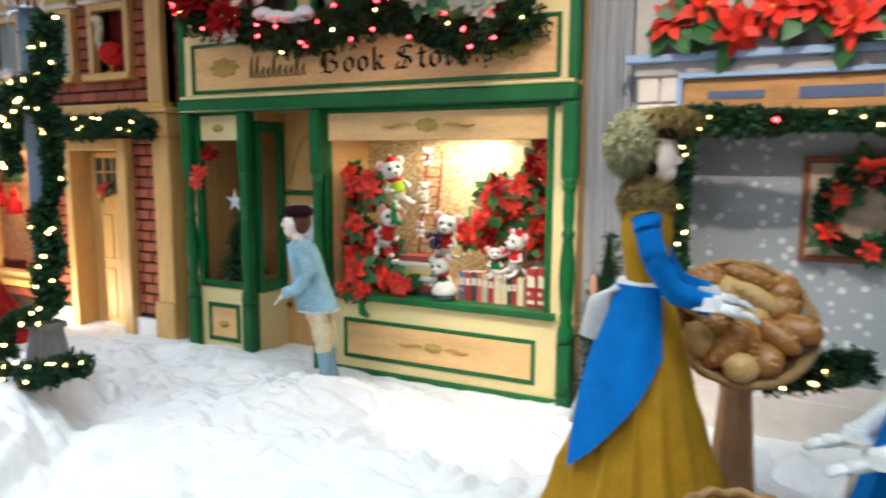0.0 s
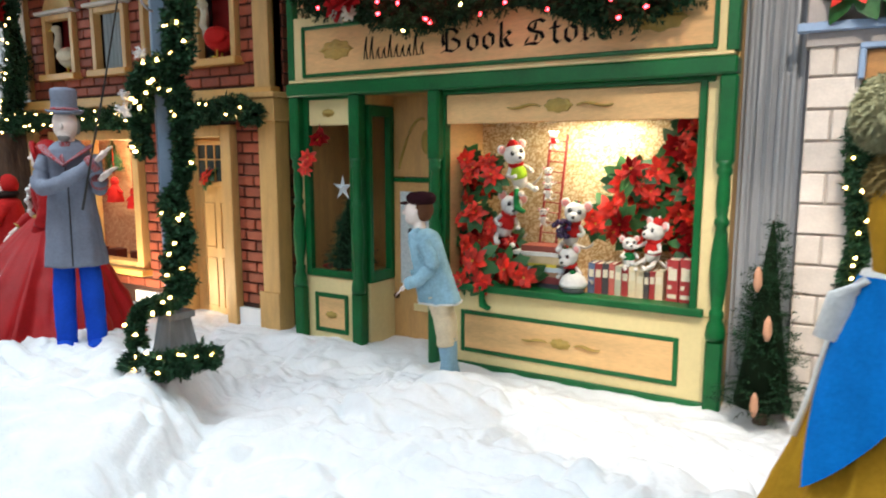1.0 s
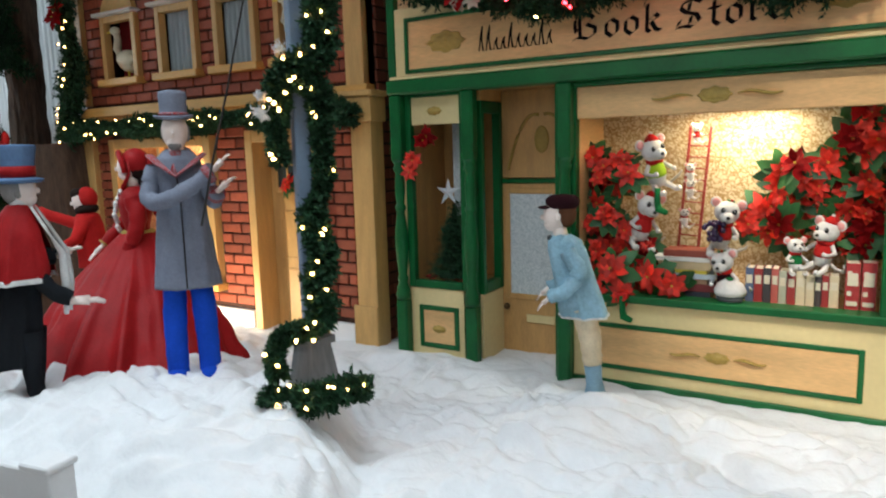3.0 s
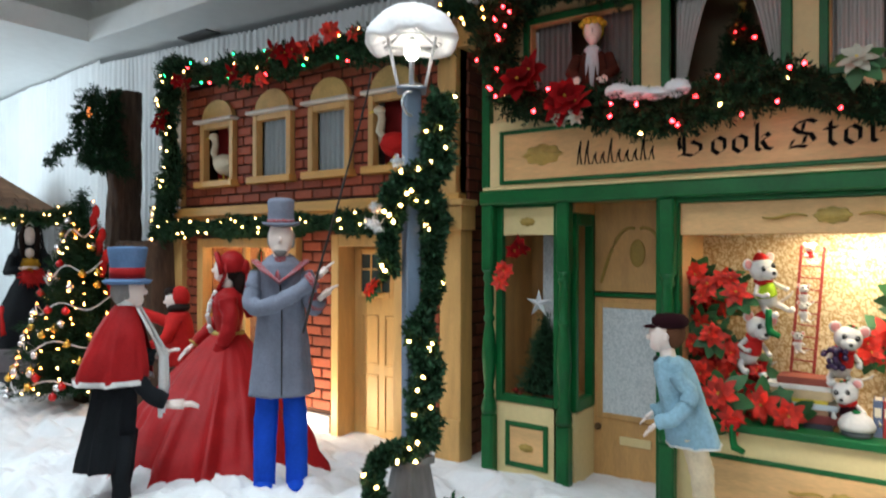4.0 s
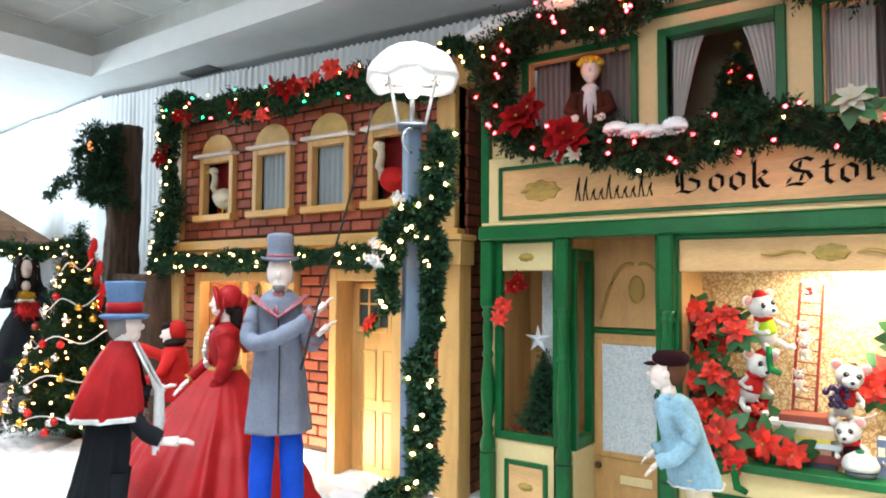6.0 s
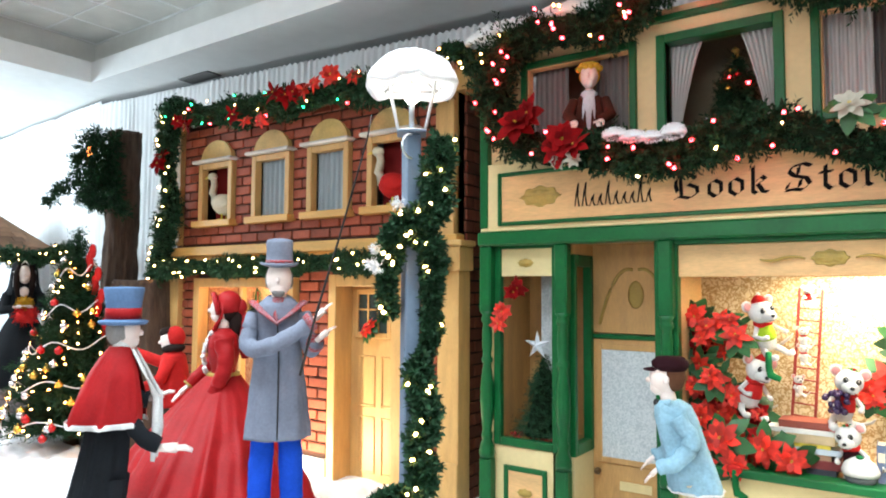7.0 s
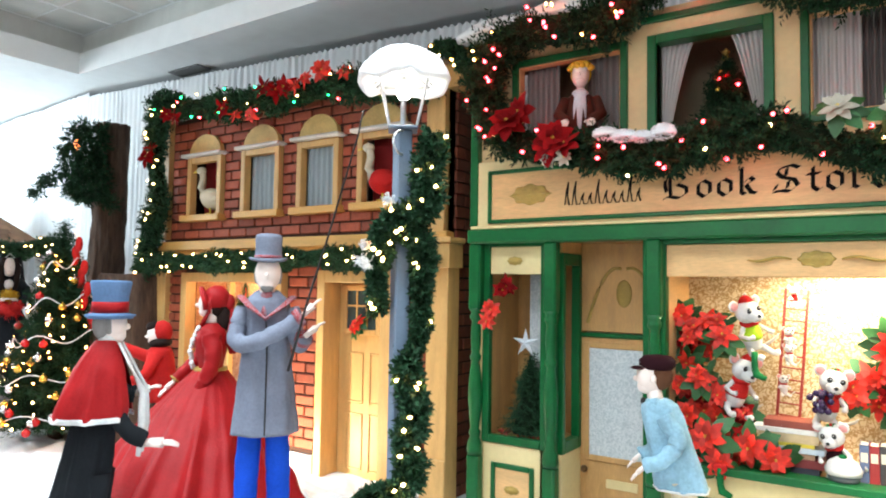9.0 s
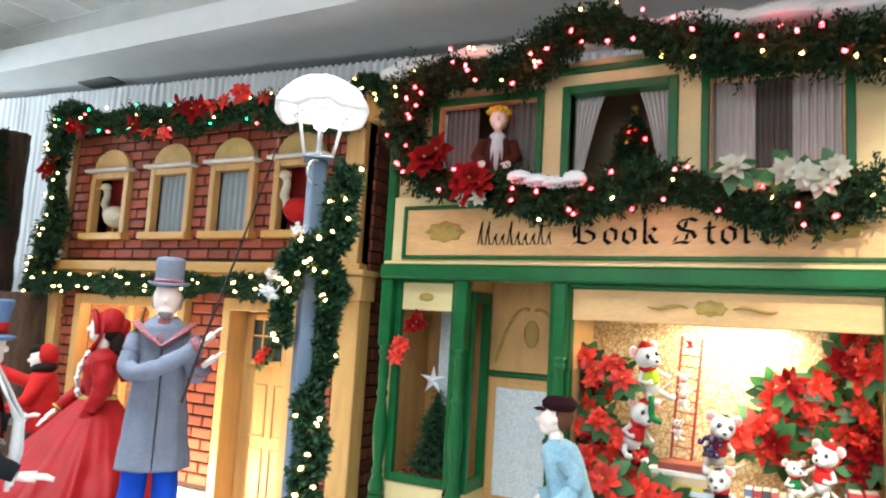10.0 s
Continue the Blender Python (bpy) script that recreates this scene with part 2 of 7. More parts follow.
def make_snow():
    nx, ny = 860, 198
    xs, ys = np.concatenate([np.linspace(-15.5, -6.05, 200), np.linspace(-6.0, 2.4, 660)]), np.concatenate([np.linspace(1.15, 4.3, 180), np.linspace(4.45, 5.6, 18)])
    sh = Shape()
    v = [(x, y, snow_z(x, y)) for y in ys for x in xs]
    f = [(j * nx + i, j * nx + i + 1, (j + 1) * nx + i + 1, (j + 1) * nx + i) for j in range(ny - 1) for i in range(nx - 1)]
    sh.put(v, f, 0, True)
    front = [(x, 1.13, snow_z(x, 1.15) - 0.018 - 0.006 * math.sin(x * 9)) for x in xs]
    sh.put([(x, 1.15, snow_z(x, 1.15)) for x in xs] + front, [(i, nx + i, nx + i + 1, i + 1) for i in range(nx - 1)], 0, True)
    ob = part("ground", sh, SNOW)
    tagged(ob, "rumpled white cotton batting laid as snow over the stage", "snow", kind="structure")


make_snow()
RED_CLOTH = mat("red_cloth", (0.42, 0.012, 0.012), 0.8, vary=0.2, scale=6, bump=0.2, sheen=0.3)
sk = Shape()
row = [(-15.5 + 0.05 * i, 1.17 + 0.012 * math.sin(i * 1.7) + 0.008 * math.sin(i * 4.1)) for i in range(359)]
sk.put([(x, y, 0.0) for x, y in row] + [(x, y, snow_z(x, 1.15) - 0.008) for x, y in row], [(i, i + 1, 360 + i, 359 + i) for i in range(358)], 0, True)
tagged(part("stage_skirt", sk, RED_CLOTH), "gathered red cloth skirt round the stage edge", "stage skirt", kind="structure")
tagged(part("floor", Shape().box(-17, 4, -5, 7, -0.12, -0.005), CARPET), "pale grey tiled floor of the hall", "floor", kind="structure")

# ---- hall ----
tagged(part("wall_south", Shape().box(-17, 4, -5.2, -5, -0.1, 5), WALL), "plain pale hall wall", "wall", kind="structure")
tagged(part("wall_north", Shape().box(-17, 4, 6.0, 6.2, -0.1, 5), WALL), "plain pale hall wall behind the drapes", "wall", kind="structure")
tagged(part("wall_west", Shape().box(-17.2, -17, -5.2, 6.2, -0.1, 5), WALL), "plain pale hall wall", "wall", kind="structure")
tagged(part("wall_east", Shape().box(4, 4.2, -5.2, 6.2, -0.1, 5), WALL), "plain pale hall wall", "wall", kind="structure")
ce = Shape()
ce.box(-17, 4, 4.02, 6.2, 4.15, 4.3).box(-17, -9.71, -5, 4.02, 4.15, 4.3)
ce.box(-9.68, 4, 4.0, 4.04, 4.147, 4.40).box(-9.72, -9.68, -5, 4.038, 4.147, 4.402)
ce.box(-9.70, 4, 4.02, 4.20, 4.38, 4.397).box(-9.96, -9.70, -5, 4.20, 4.381, 4.398)
ce.box(-9.98, 4, 4.17, 4.21, 4.40, 4.75, 1).box(-9.98, -9.94, -5, 4.21, 4.40, 4.75, 1)
ce.box(-10.0, 4, -5, 4.21, 4.72, 4.8, 1)
for i in range(23):
    ce.box(-9.90 + 0.61 * i, -9.88 + 0.61 * i, -5, 4.17, 4.71, 4.725, 2)
for j in range(16):
    ce.box(-9.94, 4, -5 + 0.61 * j, -4.98 + 0.61 * j, 4.708, 4.722, 2)
tagged(part("ceiling", ce, [CEIL, TILE, CEIL]), "white stepped ceiling with a grey tiled recess", "ceiling", kind="structure")
box_part("ceiling_vent", (-8.66, -8.11, 4.50, 4.70, 4.13, 4.148), mat("vent_grey", (0.12, 0.12, 0.12), 0.6), None)
tagged(bpy.data.objects["ceiling_vent"], "dark grey air vent set in the white ceiling", "vent", kind="structure")


def drape(name, x0, y0, x1, y1, z0, z1, pleat, depth):
    sh, n = Shape(), int(math.hypot(x1 - x0, y1 - y0) / pleat * 8)
    lv = [z0, z0 + 0.35 * (z1 - z0), z0 + 0.7 * (z1 - z0), z1 - 0.12, z1 - 0.06, z1]
    nx, ny = -(y1 - y0), (x1 - x0)
    ln = math.hypot(nx, ny)
    rings = []
    for k, z in enumerate(lv):
        ring = []
        for i in range(n + 1):
            t = i / n
            a = 2 * math.pi * i / 8 + 1.3 * math.sin(i * 0.11) + 0.5 * noise.noise(Vector((i * 0.07, k, 0)))
            d = depth * math.sin(a) * (0.55 + 0.9 * noise.noise(Vector((i * 0.05, 0.2 * k, 5)))) + 2.2 * depth * noise.noise(Vector((i * 0.021, 0.15 * k, 9))) * (0.5 if k == 4 else 1)
            ring.append((x0 + t * (x1 - x0) + d * nx / ln, y0 + t * (y1 - y0) + d * ny / ln, z + (0.012 * math.sin(i * 0.9) if k == 5 else 0)))
        rings.append(ring)
    sh.loft(rings, 0, True, close=False, caps=False)
    return tagged(part(name, sh, DRAPE), "gathered white sheer drape hung behind the village", "drape", kind="structure")


drape("drape", -10.3, 4.46, 3.9, 5.75, 0.0, 4.08, 0.085, 0.010)
drape("drape", -16.9, 4.95, -10.3, 4.46, 0.0, 4.12, 0.16, 0.016)


# ---- book shop ----
shop = thing("book_shop", "small green and cream wooden book shop front", "shop front")


def frame_part(name, x0, x1, z0, z1, y0, y1, w, material, parent, label="", b=0.005):
    """A rectangular frame in a wall that faces the viewer."""
    sh = Shape().box(x0, x0 + w, y0, y1, z0, z1, b=b).box(x1 - w, x1, y0, y1, z0, z1, b=b)
    sh.box(x0 + w, x1 - w, y0 + 0.001, y1, z0, z0 + w, b=b).box(x0 + w, x1 - w, y0 + 0.001, y1, z1 - w, z1, b=b)
    return part(name, sh, material, parent, label)


# lower wall, with the bay on one side, a recessed door, and the display window
box_part("wall_panel", (-4.03, -3.50, 4.0, 4.06, 0.0, 0.61), CREAM, shop)
box_part("wall_panel", (-2.80, -0.99, 4.0, 4.06, 0.0, 0.64), CREAM, shop)
box_part("base_board", (-2.80, -0.99, 3.975, 4.0, -0.02, 0.13), GREEN, shop)
frame_part("panel_frame", -3.955, -3.625, 0.165, 0.48, 3.986, 4.0, 0.035, GREEN, shop)
frame_part("panel_frame", -2.63, -1.17, 0.20, 0.495, 3.986, 4.0, 0.028, GREEN, shop)
box_part("inset_panel", (-3.92, -3.66, 3.992, 4.0, 0.20, 0.445), PANEL, shop)
box_part("inset_panel", (-2.602, -1.198, 3.992, 4.0, 0.228, 0.467), PANEL, shop)
box_part("corner_board", (-1.08, -0.99, 3.99, 4.06, 0.64, 2.0), CREAM, shop)
box_part("side_wall", (-0.955, -0.93, 4.02, 4.95, 0.0, 3.3), PINE, shop, label="plain tan side board of the shop")
box_part("side_wall", (-4.115, -4.085, 4.06, 4.7, 0.0, 3.3), GREEN, shop)
# display opening
box_part("window_jamb", (-1.12, -1.08, 3.975, 4.06, 0.64, 1.97), GREEN, shop)
box_part("window_jamb", (-2.79, -2.755, 3.985, 4.06, 0.64, 1.97), GREEN, shop)
box_part("window_sill", (-2.79, -1.04, 3.95, 4.10, 0.64, 0.685), GREEN, shop)
box_part("window_head", (-2.79, -1.04, 3.98, 4.06, 1.955, 2.0), GREEN, shop)
box_part("valance_panel", (-2.755, -1.11, 4.005, 4.03, 1.76, 1.955), PANEL, shop)
WALLPAPER = mat("floral_wallpaper", (0.72, 0.56, 0.32), 0.7, vary=0.1)


def paint_paper(m, scale, light, dark):
    """A small cell pattern, as on printed paper."""
    nt = m.node_tree
    p = nt.nodes["Principled BSDF"]
    co = nt.nodes.new("ShaderNodeTexCoord")
    wob = nt.nodes.new("ShaderNodeTexNoise")
    wob.inputs["Scale"].default_value = scale * 0.9
    mix = nt.nodes.new("ShaderNodeMix")
    mix.data_type, mix.inputs[0].default_value = "VECTOR", 0.10
    nt.links.new(co.outputs["Object"], wob.inputs["Vector"])
    nt.links.new(co.outputs["Object"], mix.inputs[4]), nt.links.new(wob.outputs["Color"], mix.inputs[5])
    vo = nt.nodes.new("ShaderNodeTexVoronoi")
    vo.feature, vo.inputs["Scale"].default_value = "DISTANCE_TO_EDGE", scale
    nt.links.new(mix.outputs[1], vo.inputs["Vector"])
    ra = nt.nodes.new("ShaderNodeValToRGB")
    ra.color_ramp.elements[0].position, ra.color_ramp.elements[0].color = 0.03, (*dark, 1)
    ra.color_ramp.elements[1].position, ra.color_ramp.elements[1].color = 0.16, (*light, 1)
    nt.links.new(vo.outputs["Distance"], ra.inputs[0])
    nt.links.new(ra.outputs[0], p.inputs["Base Color"])


paint_paper(WALLPAPER, 27, (0.74, 0.63, 0.42), (0.42, 0.26, 0.10))
box_part("display_back", (-2.80, -1.06, 4.56, 4.60, 0.6, 2.05), WALLPAPER, shop, label="cream wallpaper with a small brown leaf print")
box_part("display_side", (-2.80, -2.76, 4.06, 4.56, 0.6, 2.05), PANEL, shop)
box_part("display_side", (-1.10, -1.06, 4.06, 4.56, 0.6, 2.05), PANEL, shop)
box_part("display_floor", (-2.76, -1.10, 4.06, 4.56, 0.62, 0.672), PANEL, shop)
box_part("display_ceiling", (-2.76, -1.10, 4.06, 4.56, 1.84, 1.88), WHITE, shop)
# bay window
LACEP = mat("lace_curtain", (0.6, 0.64, 0.64), 0.9)
paint_paper(LACEP, 34, (0.50, 0.56, 0.58), (0.70, 0.74, 0.75))
frame_part("bay_window_frame", -4.032, -3.53, 0.61, 2.02, 3.985, 4.04, 0.054, GREEN, shop)
box_part("valance_panel", (-3.978, -3.584, 4.0, 4.03, 1.772, 1.966), CREAM, shop)
box_part("lace_panel", (-3.82, -3.68, 4.30, 4.31, 0.62, 1.98), LACEP, shop, label="grey lace curtain strip")
box_part("bay_back", (-4.083, -3.50, 4.58, 4.61, 0.3, 2.05), HONEY, shop)
box_part("bay_side", (-4.083, -4.055, 4.06, 4.58, 0.3, 2.05), HONEY, shop)
box_part("bay_floor", (-4.055, -3.50, 4.06, 4.58, 0.58, 0.62), PINE, shop)
box_part("bay_ceiling", (-4.055, -3.50, 4.06, 4.58, 2.0, 2.04), HONEY, shop)
# recess beside the door, with a green side window
box_part("recess_wall", (-3.50, -3.46, 4.06, 4.40, 0.0, 0.58), CREAM, shop)
sf = Shape()
sf.box(-3.51, -3.45, 4.06, 4.105, 0.58, 1.92, b=0.005).box(-3.51, -3.45, 4.33, 4.38, 0.58, 1.92, b=0.005)
sf.box(-3.51, -3.45, 4.105, 4.33, 0.58, 0.66, b=0.005).box(-3.51, -3.45, 4.105, 4.33, 1.84, 1.92, b=0.005)
part("side_window_frame", sf, GREEN, shop)
box_part("recess_wall", (-3.50, -3.46, 4.06, 4.40, 1.92, 2.05), HONEY, shop)
box_part("recess_wall", (-2.84, -2.80, 4.06, 4.40, 0.0, 2.05), HONEY, shop)
box_part("recess_ceiling", (-3.50, -2.80, 4.06, 4.40, 2.0, 2.05), HONEY, shop)
box_part("recess_floor", (-3.50, -2.80, 3.9, 4.40, -0.02, 0.06), mat("grey_step", (0.28, 0.28, 0.28), 0.8), shop)
box_part("transom_panel", (-3.46, -2.84, 4.39, 4.42, 1.38, 2.0), HONEY, shop)
box_part("transom_rail", (-3.46, -2.84, 4.365, 4.39, 1.345, 1.375), GREEN, shop)
sd = part("door", Shape().box(-3.46, -2.84, 4.38, 4.42, 0.06, 1.345, b=0.004), HONEY, shop, "honey wooden door with a lace-curtained pane")
frame_part("pane_frame", -3.43, -2.88, 0.50, 1.31, 4.365, 4.38, 0.04, HONEY, sd)
part("lace_pane", Shape().box(-3.39, -2.92, 4.372, 4.378, 0.54, 1.275), LACEP, sd, "white lace behind the pane")
part("letter_slot", Shape().box(-3.27, -3.05, 4.368, 4.38, 0.33, 0.39, b=0.004), CREAM, sd)
part("door_knob", Shape().ball((-3.42, 4.355, 0.44), 0.025), mat("dark_brass", (0.12, 0.07, 0.03), 0.4, metal=0.6), sd)

# turned posts
def turned_post(x, parent):
    sh = Shape().box(x - 0.046, x + 0.046, 3.915, 4.0, -0.03, 0.52, b=0.012).box(x - 0.046, x + 0.046, 3.915, 4.0, 1.52, 1.985, b=0.012)
    pr = [(0.052, 0.52), (0.056, 0.55), (0.05, 0.60), (0.034, 0.64), (0.04, 0.66), (0.04, 0.68), (0.03, 0.70), (0.042, 0.80), (0.05, 0.92), (0.046, 1.02), (0.034, 1.12),
          (0.028, 1.16), (0.04, 1.18), (0.04, 1.20), (0.028, 1.22), (0.036, 1.30), (0.036, 1.38), (0.030, 1.44), (0.042, 1.46), (0.042, 1.48), (0.034, 1.50), (0.052, 1.53)]
    sh.lathe(pr, (x, 3.955, 0), seg=14)
    return part("turned_post", sh, GREEN, parent, "green turned wooden post")


for px in (-4.066, -3.49, -2.813, -0.966):
    turned_post(px, shop)
for px in (-3.535, -2.845):
    box_part("post_backing", (px - 0.055, px + 0.055, 4.0, 4.06, 0.0, 2.0), GREEN, shop)
box_part("post_backing", (-4.115, -4.03, 4.0, 4.06, 0.0, 2.0), CREAM, shop)
box_part("post_backing", (-0.99, -0.93, 4.0, 4.06, 0.0, 2.0), CREAM, shop)
# beam, sign and upper storey
box_part("beam", (-4.12, -0.925, 3.90, 4.06, 1.985, 2.083), GREEN, shop, b=0.012)
box_part("beam_cap", (-4.10, -0.945, 3.915, 4.06, 2.083, 2.108), CREAM, shop)
box_part("sign_board", (-4.05, -0.99, 3.935, 4.06, 2.108, 2.56), CREAM, shop, b=0.004)
box_part("sign_face", (-3.93, -1.055, 3.928, 3.935, 2.145, 2.465), PANEL, shop)
frame_part("sign_frame", -3.962, -1.03, 2.122, 2.49, 3.915, 3.935, 0.026, GREEN, shop)
box_part("edge_board", (-4.115, -4.05, 3.93, 4.06, 2.108, 3.42), GREEN, shop)
box_part("edge_board", (-0.99, -0.93, 3.93, 4.06, 2.108, 3.42), GREEN, shop)
UP = ((-3.80, -2.985), (-2.858, -2.145), (-2.015, -1.24))
for dims in ((-4.05, -3.80, 3.985, 4.06, 2.56, 3.42), (-2.985, -2.858, 3.985, 4.06, 2.60, 3.25), (-2.145, -2.015, 3.985, 4.06, 2.60, 3.25),
             (-1.24, -0.99, 3.985, 4.06, 2.56, 3.42), (-3.80, -1.24, 3.985, 4.06, 3.25, 3.42), (-3.80, -1.24, 3.985, 4.06, 2.56, 2.60)):
    box_part("upper_wall", dims, CREAM, shop, 0)
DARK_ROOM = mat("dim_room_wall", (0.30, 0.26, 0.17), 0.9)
SHEER = mat("grey_sheer_curtain", (0.21, 0.205, 0.195), 0.9, vary=0.12, scale=4, stretch=(8, 8, 1))


def curtain(x0, x1, z0, z1, y, material, parent, tie=0.0, side=1):
    """A pleated curtain; tie gathers its foot to one side."""
    rings, n = [], 36
    for k in range(9):
        t = k / 8
        z = z1 + (z0 - z1) * t
        g = 1 - tie * t ** 0.8
        ring = []
        for i in range(n + 1):
            u = i / n * g
            x = x0 + (x1 - x0) * u if side > 0 else x1 - (x1 - x0) * u
            ring.append((x, y + 0.022 * math.sin(i * 1.05 + 0.3 * math.sin(i)), z))
        rings.append(ring)
    return part("curtain", Shape().loft(rings, 0, True, close=False, caps=False), material, parent)


for i, (a, b) in enumerate(UP):
    wf = frame_part("window_frame", a, b, 2.60, 3.25, 3.955, 4.06, 0.055 if i == 1 else 0.045, GREEN, shop, "green window frame")
    frame_part("inner_frame", a + 0.045, b - 0.045, 2.645, 3.207, 3.975, 4.05, 0.010, PANEL, wf)
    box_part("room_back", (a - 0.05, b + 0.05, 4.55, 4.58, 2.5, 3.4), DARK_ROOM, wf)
box_part("window_header", (-2.90, -2.10, 3.95, 3.985, 3.33, 3.37), GREEN, shop)
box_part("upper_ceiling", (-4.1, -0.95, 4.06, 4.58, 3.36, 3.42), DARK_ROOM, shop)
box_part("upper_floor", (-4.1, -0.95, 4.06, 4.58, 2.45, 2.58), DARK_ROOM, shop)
curtain(-3.75, -3.50, 2.6, 3.24, 4.10, SHEER, shop)
curtain(-3.30, -3.03, 2.6, 3.24, 4.10, SHEER, shop)
LIGHT_SHEER = mat("white_sheer_curtain", (0.60, 0.60, 0.58), 0.9, vary=0.12, scale=4, stretch=(8, 8, 1))
curtain(-2.80, -2.60, 2.6, 3.22, 4.08, LIGHT_SHEER, shop, 0.8, 1)
curtain(-2.40, -2.20, 2.6, 3.22, 4.08, LIGHT_SHEER, shop, 0.8, -1)
curtain(-1.97, -1.73, 2.6, 3.24, 4.10, LIGHT_SHEER, shop)
curtain(-1.73, -1.54, 2.6, 3.24, 4.13, mat("dark_curtain", (0.16, 0.15, 0.14), 0.9), shop)
curtain(-1.54, -1.29, 2.6, 3.24, 4.10, LIGHT_SHEER, shop)


def scroll(c, size, parent, y, arms=True):
    """A raised gold boss with a lobed rim, and a leaf on each side of it."""
    x, z = c
    rings = []
    for q, lift in ((1.0, 0.0), (0.96, 0.005), (0.80, 0.003), (0.66, 0.004), (0.58, 0.008), (0.30, 0.012), (0.03, 0.013)):
        rings.append([(x + size * 0.34 * q * (1 + 0.07 * math.cos(8 * a)) * math.cos(a), y - lift, z + size * 0.17 * q * (1 + 0.10 * math.cos(8 * a)) * math.sin(a)) for a in (2 * math.pi * k / 48 for k in range(48))])
    part("gold_boss", Shape().loft(rings), GOLD, parent, "antique gold boss")
    for s in (-1, 1) if arms else ():
        leaf = Shape()
        leaf.tube([(x + s * size * (0.46 + 0.86 * t), y, z + size * 0.04 * math.sin(t * 6)) for t in (i / 9 for i in range(10))], [size * (0.03 + 0.10 * math.sin(math.pi * (i + 0.6) / 10.5)) for i in range(10)], seg=8, flat=0.3)
        part("gold_leaf", leaf, GOLD, parent, "antique gold leaf scroll")


scroll((-1.955, 1.86), 0.26, shop, 4.003)
scroll((-1.90, 0.35), 0.20, shop, 3.991)
scroll((-3.637, 2.308), 0.40, shop, 3.927, False)
scroll((-3.637, 2.308), 0.12, shop, 3.923)
scroll((-1.34, 2.305), 0.40, shop, 3.927, False)
scroll((-1.34, 2.305), 0.12, shop, 3.923)
scroll((-3.785, 1.865), 0.17, shop, 3.998, False)
scroll((-3.79, 0.31), 0.16, shop, 3.99, False)
orn = Shape().ball((-3.15, 4.387, 1.65), (0.055, 0.010, 0.095))
for s in (-1, 1):
    orn.tube([(-3.15 + s * (0.02 + 0.24 * t), 4.387, 1.82 + 0.03 * math.sin(3 * t) - 0.38 * t * t) for t in (i / 12 for i in range(13))], 0.012, seg=6)
part("gold_ornament", orn, GOLD, shop)


LETTER = mat("matt_black_lettering", (0.008, 0.007, 0.006), 0.9, spec=0.1)
# black-letter characters as the strokes of a broad pen, on a body one unit high
PEN = {
    "B": (1.75, [[(0.42, 1.5), (0.38, 1.0), (0.42, 0.2)], [(0.05, 0.02), (0.30, 0.16), (0.85, 0.02), (1.32, 0.28), (1.30, 0.62), (0.80, 0.86)],
                 [(0.15, 1.30), (0.42, 1.5), (0.95, 1.44), (1.22, 1.18), (0.80, 0.86)], [(0.14, 1.18), (0.10, 0.80), (0.20, 0.45)]]),
    "S": (1.62, [[(1.30, 1.34), (0.95, 1.5), (0.40, 1.36), (0.24, 1.08), (0.50, 0.84), (1.05, 0.70), (1.24, 0.36), (0.85, 0.04), (0.45, 0.10), (0.06, 0.04)],
                 [(0.72, 1.34), (0.66, 0.92)], [(0.80, 0.62), (0.72, 0.24)], [(0.20, 0.42), (0.10, 0.16)]]),
    "o": (1.10, [[(0.56, 1.0), (0.22, 0.80), (0.20, 0.26), (0.52, 0.0)], [(0.50, 0.98), (0.84, 0.78), (0.84, 0.24), (0.54, 0.02)]]),
    "k": (1.15, [[(0.14, 1.42), (0.30, 1.56), (0.28, 0.14), (0.46, 0.02)], [(0.34, 0.62), (0.72, 0.98), (0.92, 0.80), (0.50, 0.56)], [(0.52, 0.56), (0.78, 0.12), (1.02, 0.06)]]),
    "t": (0.82, [[(0.34, 1.30), (0.32, 0.22), (0.58, 0.0), (0.70, 0.10)], [(0.06, 0.92), (0.66, 0.95)]]),
    "r": (0.92, [[(0.12, 0.86), (0.28, 1.0), (0.28, 0.14), (0.12, 0.02)], [(0.34, 0.74), (0.62, 1.0), (0.80, 0.84)], [(0.28, 0.14), (0.46, 0.04)]]),
    "e": (0.95, [[(0.54, 1.0), (0.22, 0.76), (0.22, 0.28), (0.52, 0.0), (0.82, 0.18)], [(0.52, 0.98), (0.82, 0.74), (0.34, 0.46)]]),
}


def lettering(text, x, z, y, size, width, material, parent):
    """Raised black-letter words, each stroke swept by a slanting nib."""
    pen = 0.0
    total = sum(PEN[c][0] for c in text)
    kx = width / total
    nx, nz = 0.125 * math.cos(radians(38)), 0.125 * math.sin(radians(38))
    for c in text:
        sh, deep = Shape(), 0.0
        for stroke in PEN[c][1]:
            for (a0, b0), (a1, b1) in zip(stroke, stroke[1:]):
                deep += 0.00004
                quad = [(a0 - nx, b0 - nz), (a0 + nx, b0 + nz), (a1 + nx, b1 + nz), (a1 - nx, b1 - nz)]
                pts = [(x + (pen + u) * kx, y - 0.002 - deep, z + v * size) for u, v in quad] + [(x + (pen + u) * kx, y + 0.002, z + v * size) for u, v in quad]
                sh.put(pts, [(0, 1, 2, 3), (0, 4, 5, 1), (1, 5, 6, 2), (2, 6, 7, 3), (3, 7, 4, 0)])
        pen += PEN[c][0]
        part("letter", sh, material, parent, "black gothic letter " + c)


lettering("Book", -2.75, 2.222, 3.926, 0.098, 0.525, LETTER, shop)
lettering("Store", -2.155, 2.222, 3.926, 0.098, 0.545, LETTER, shop)
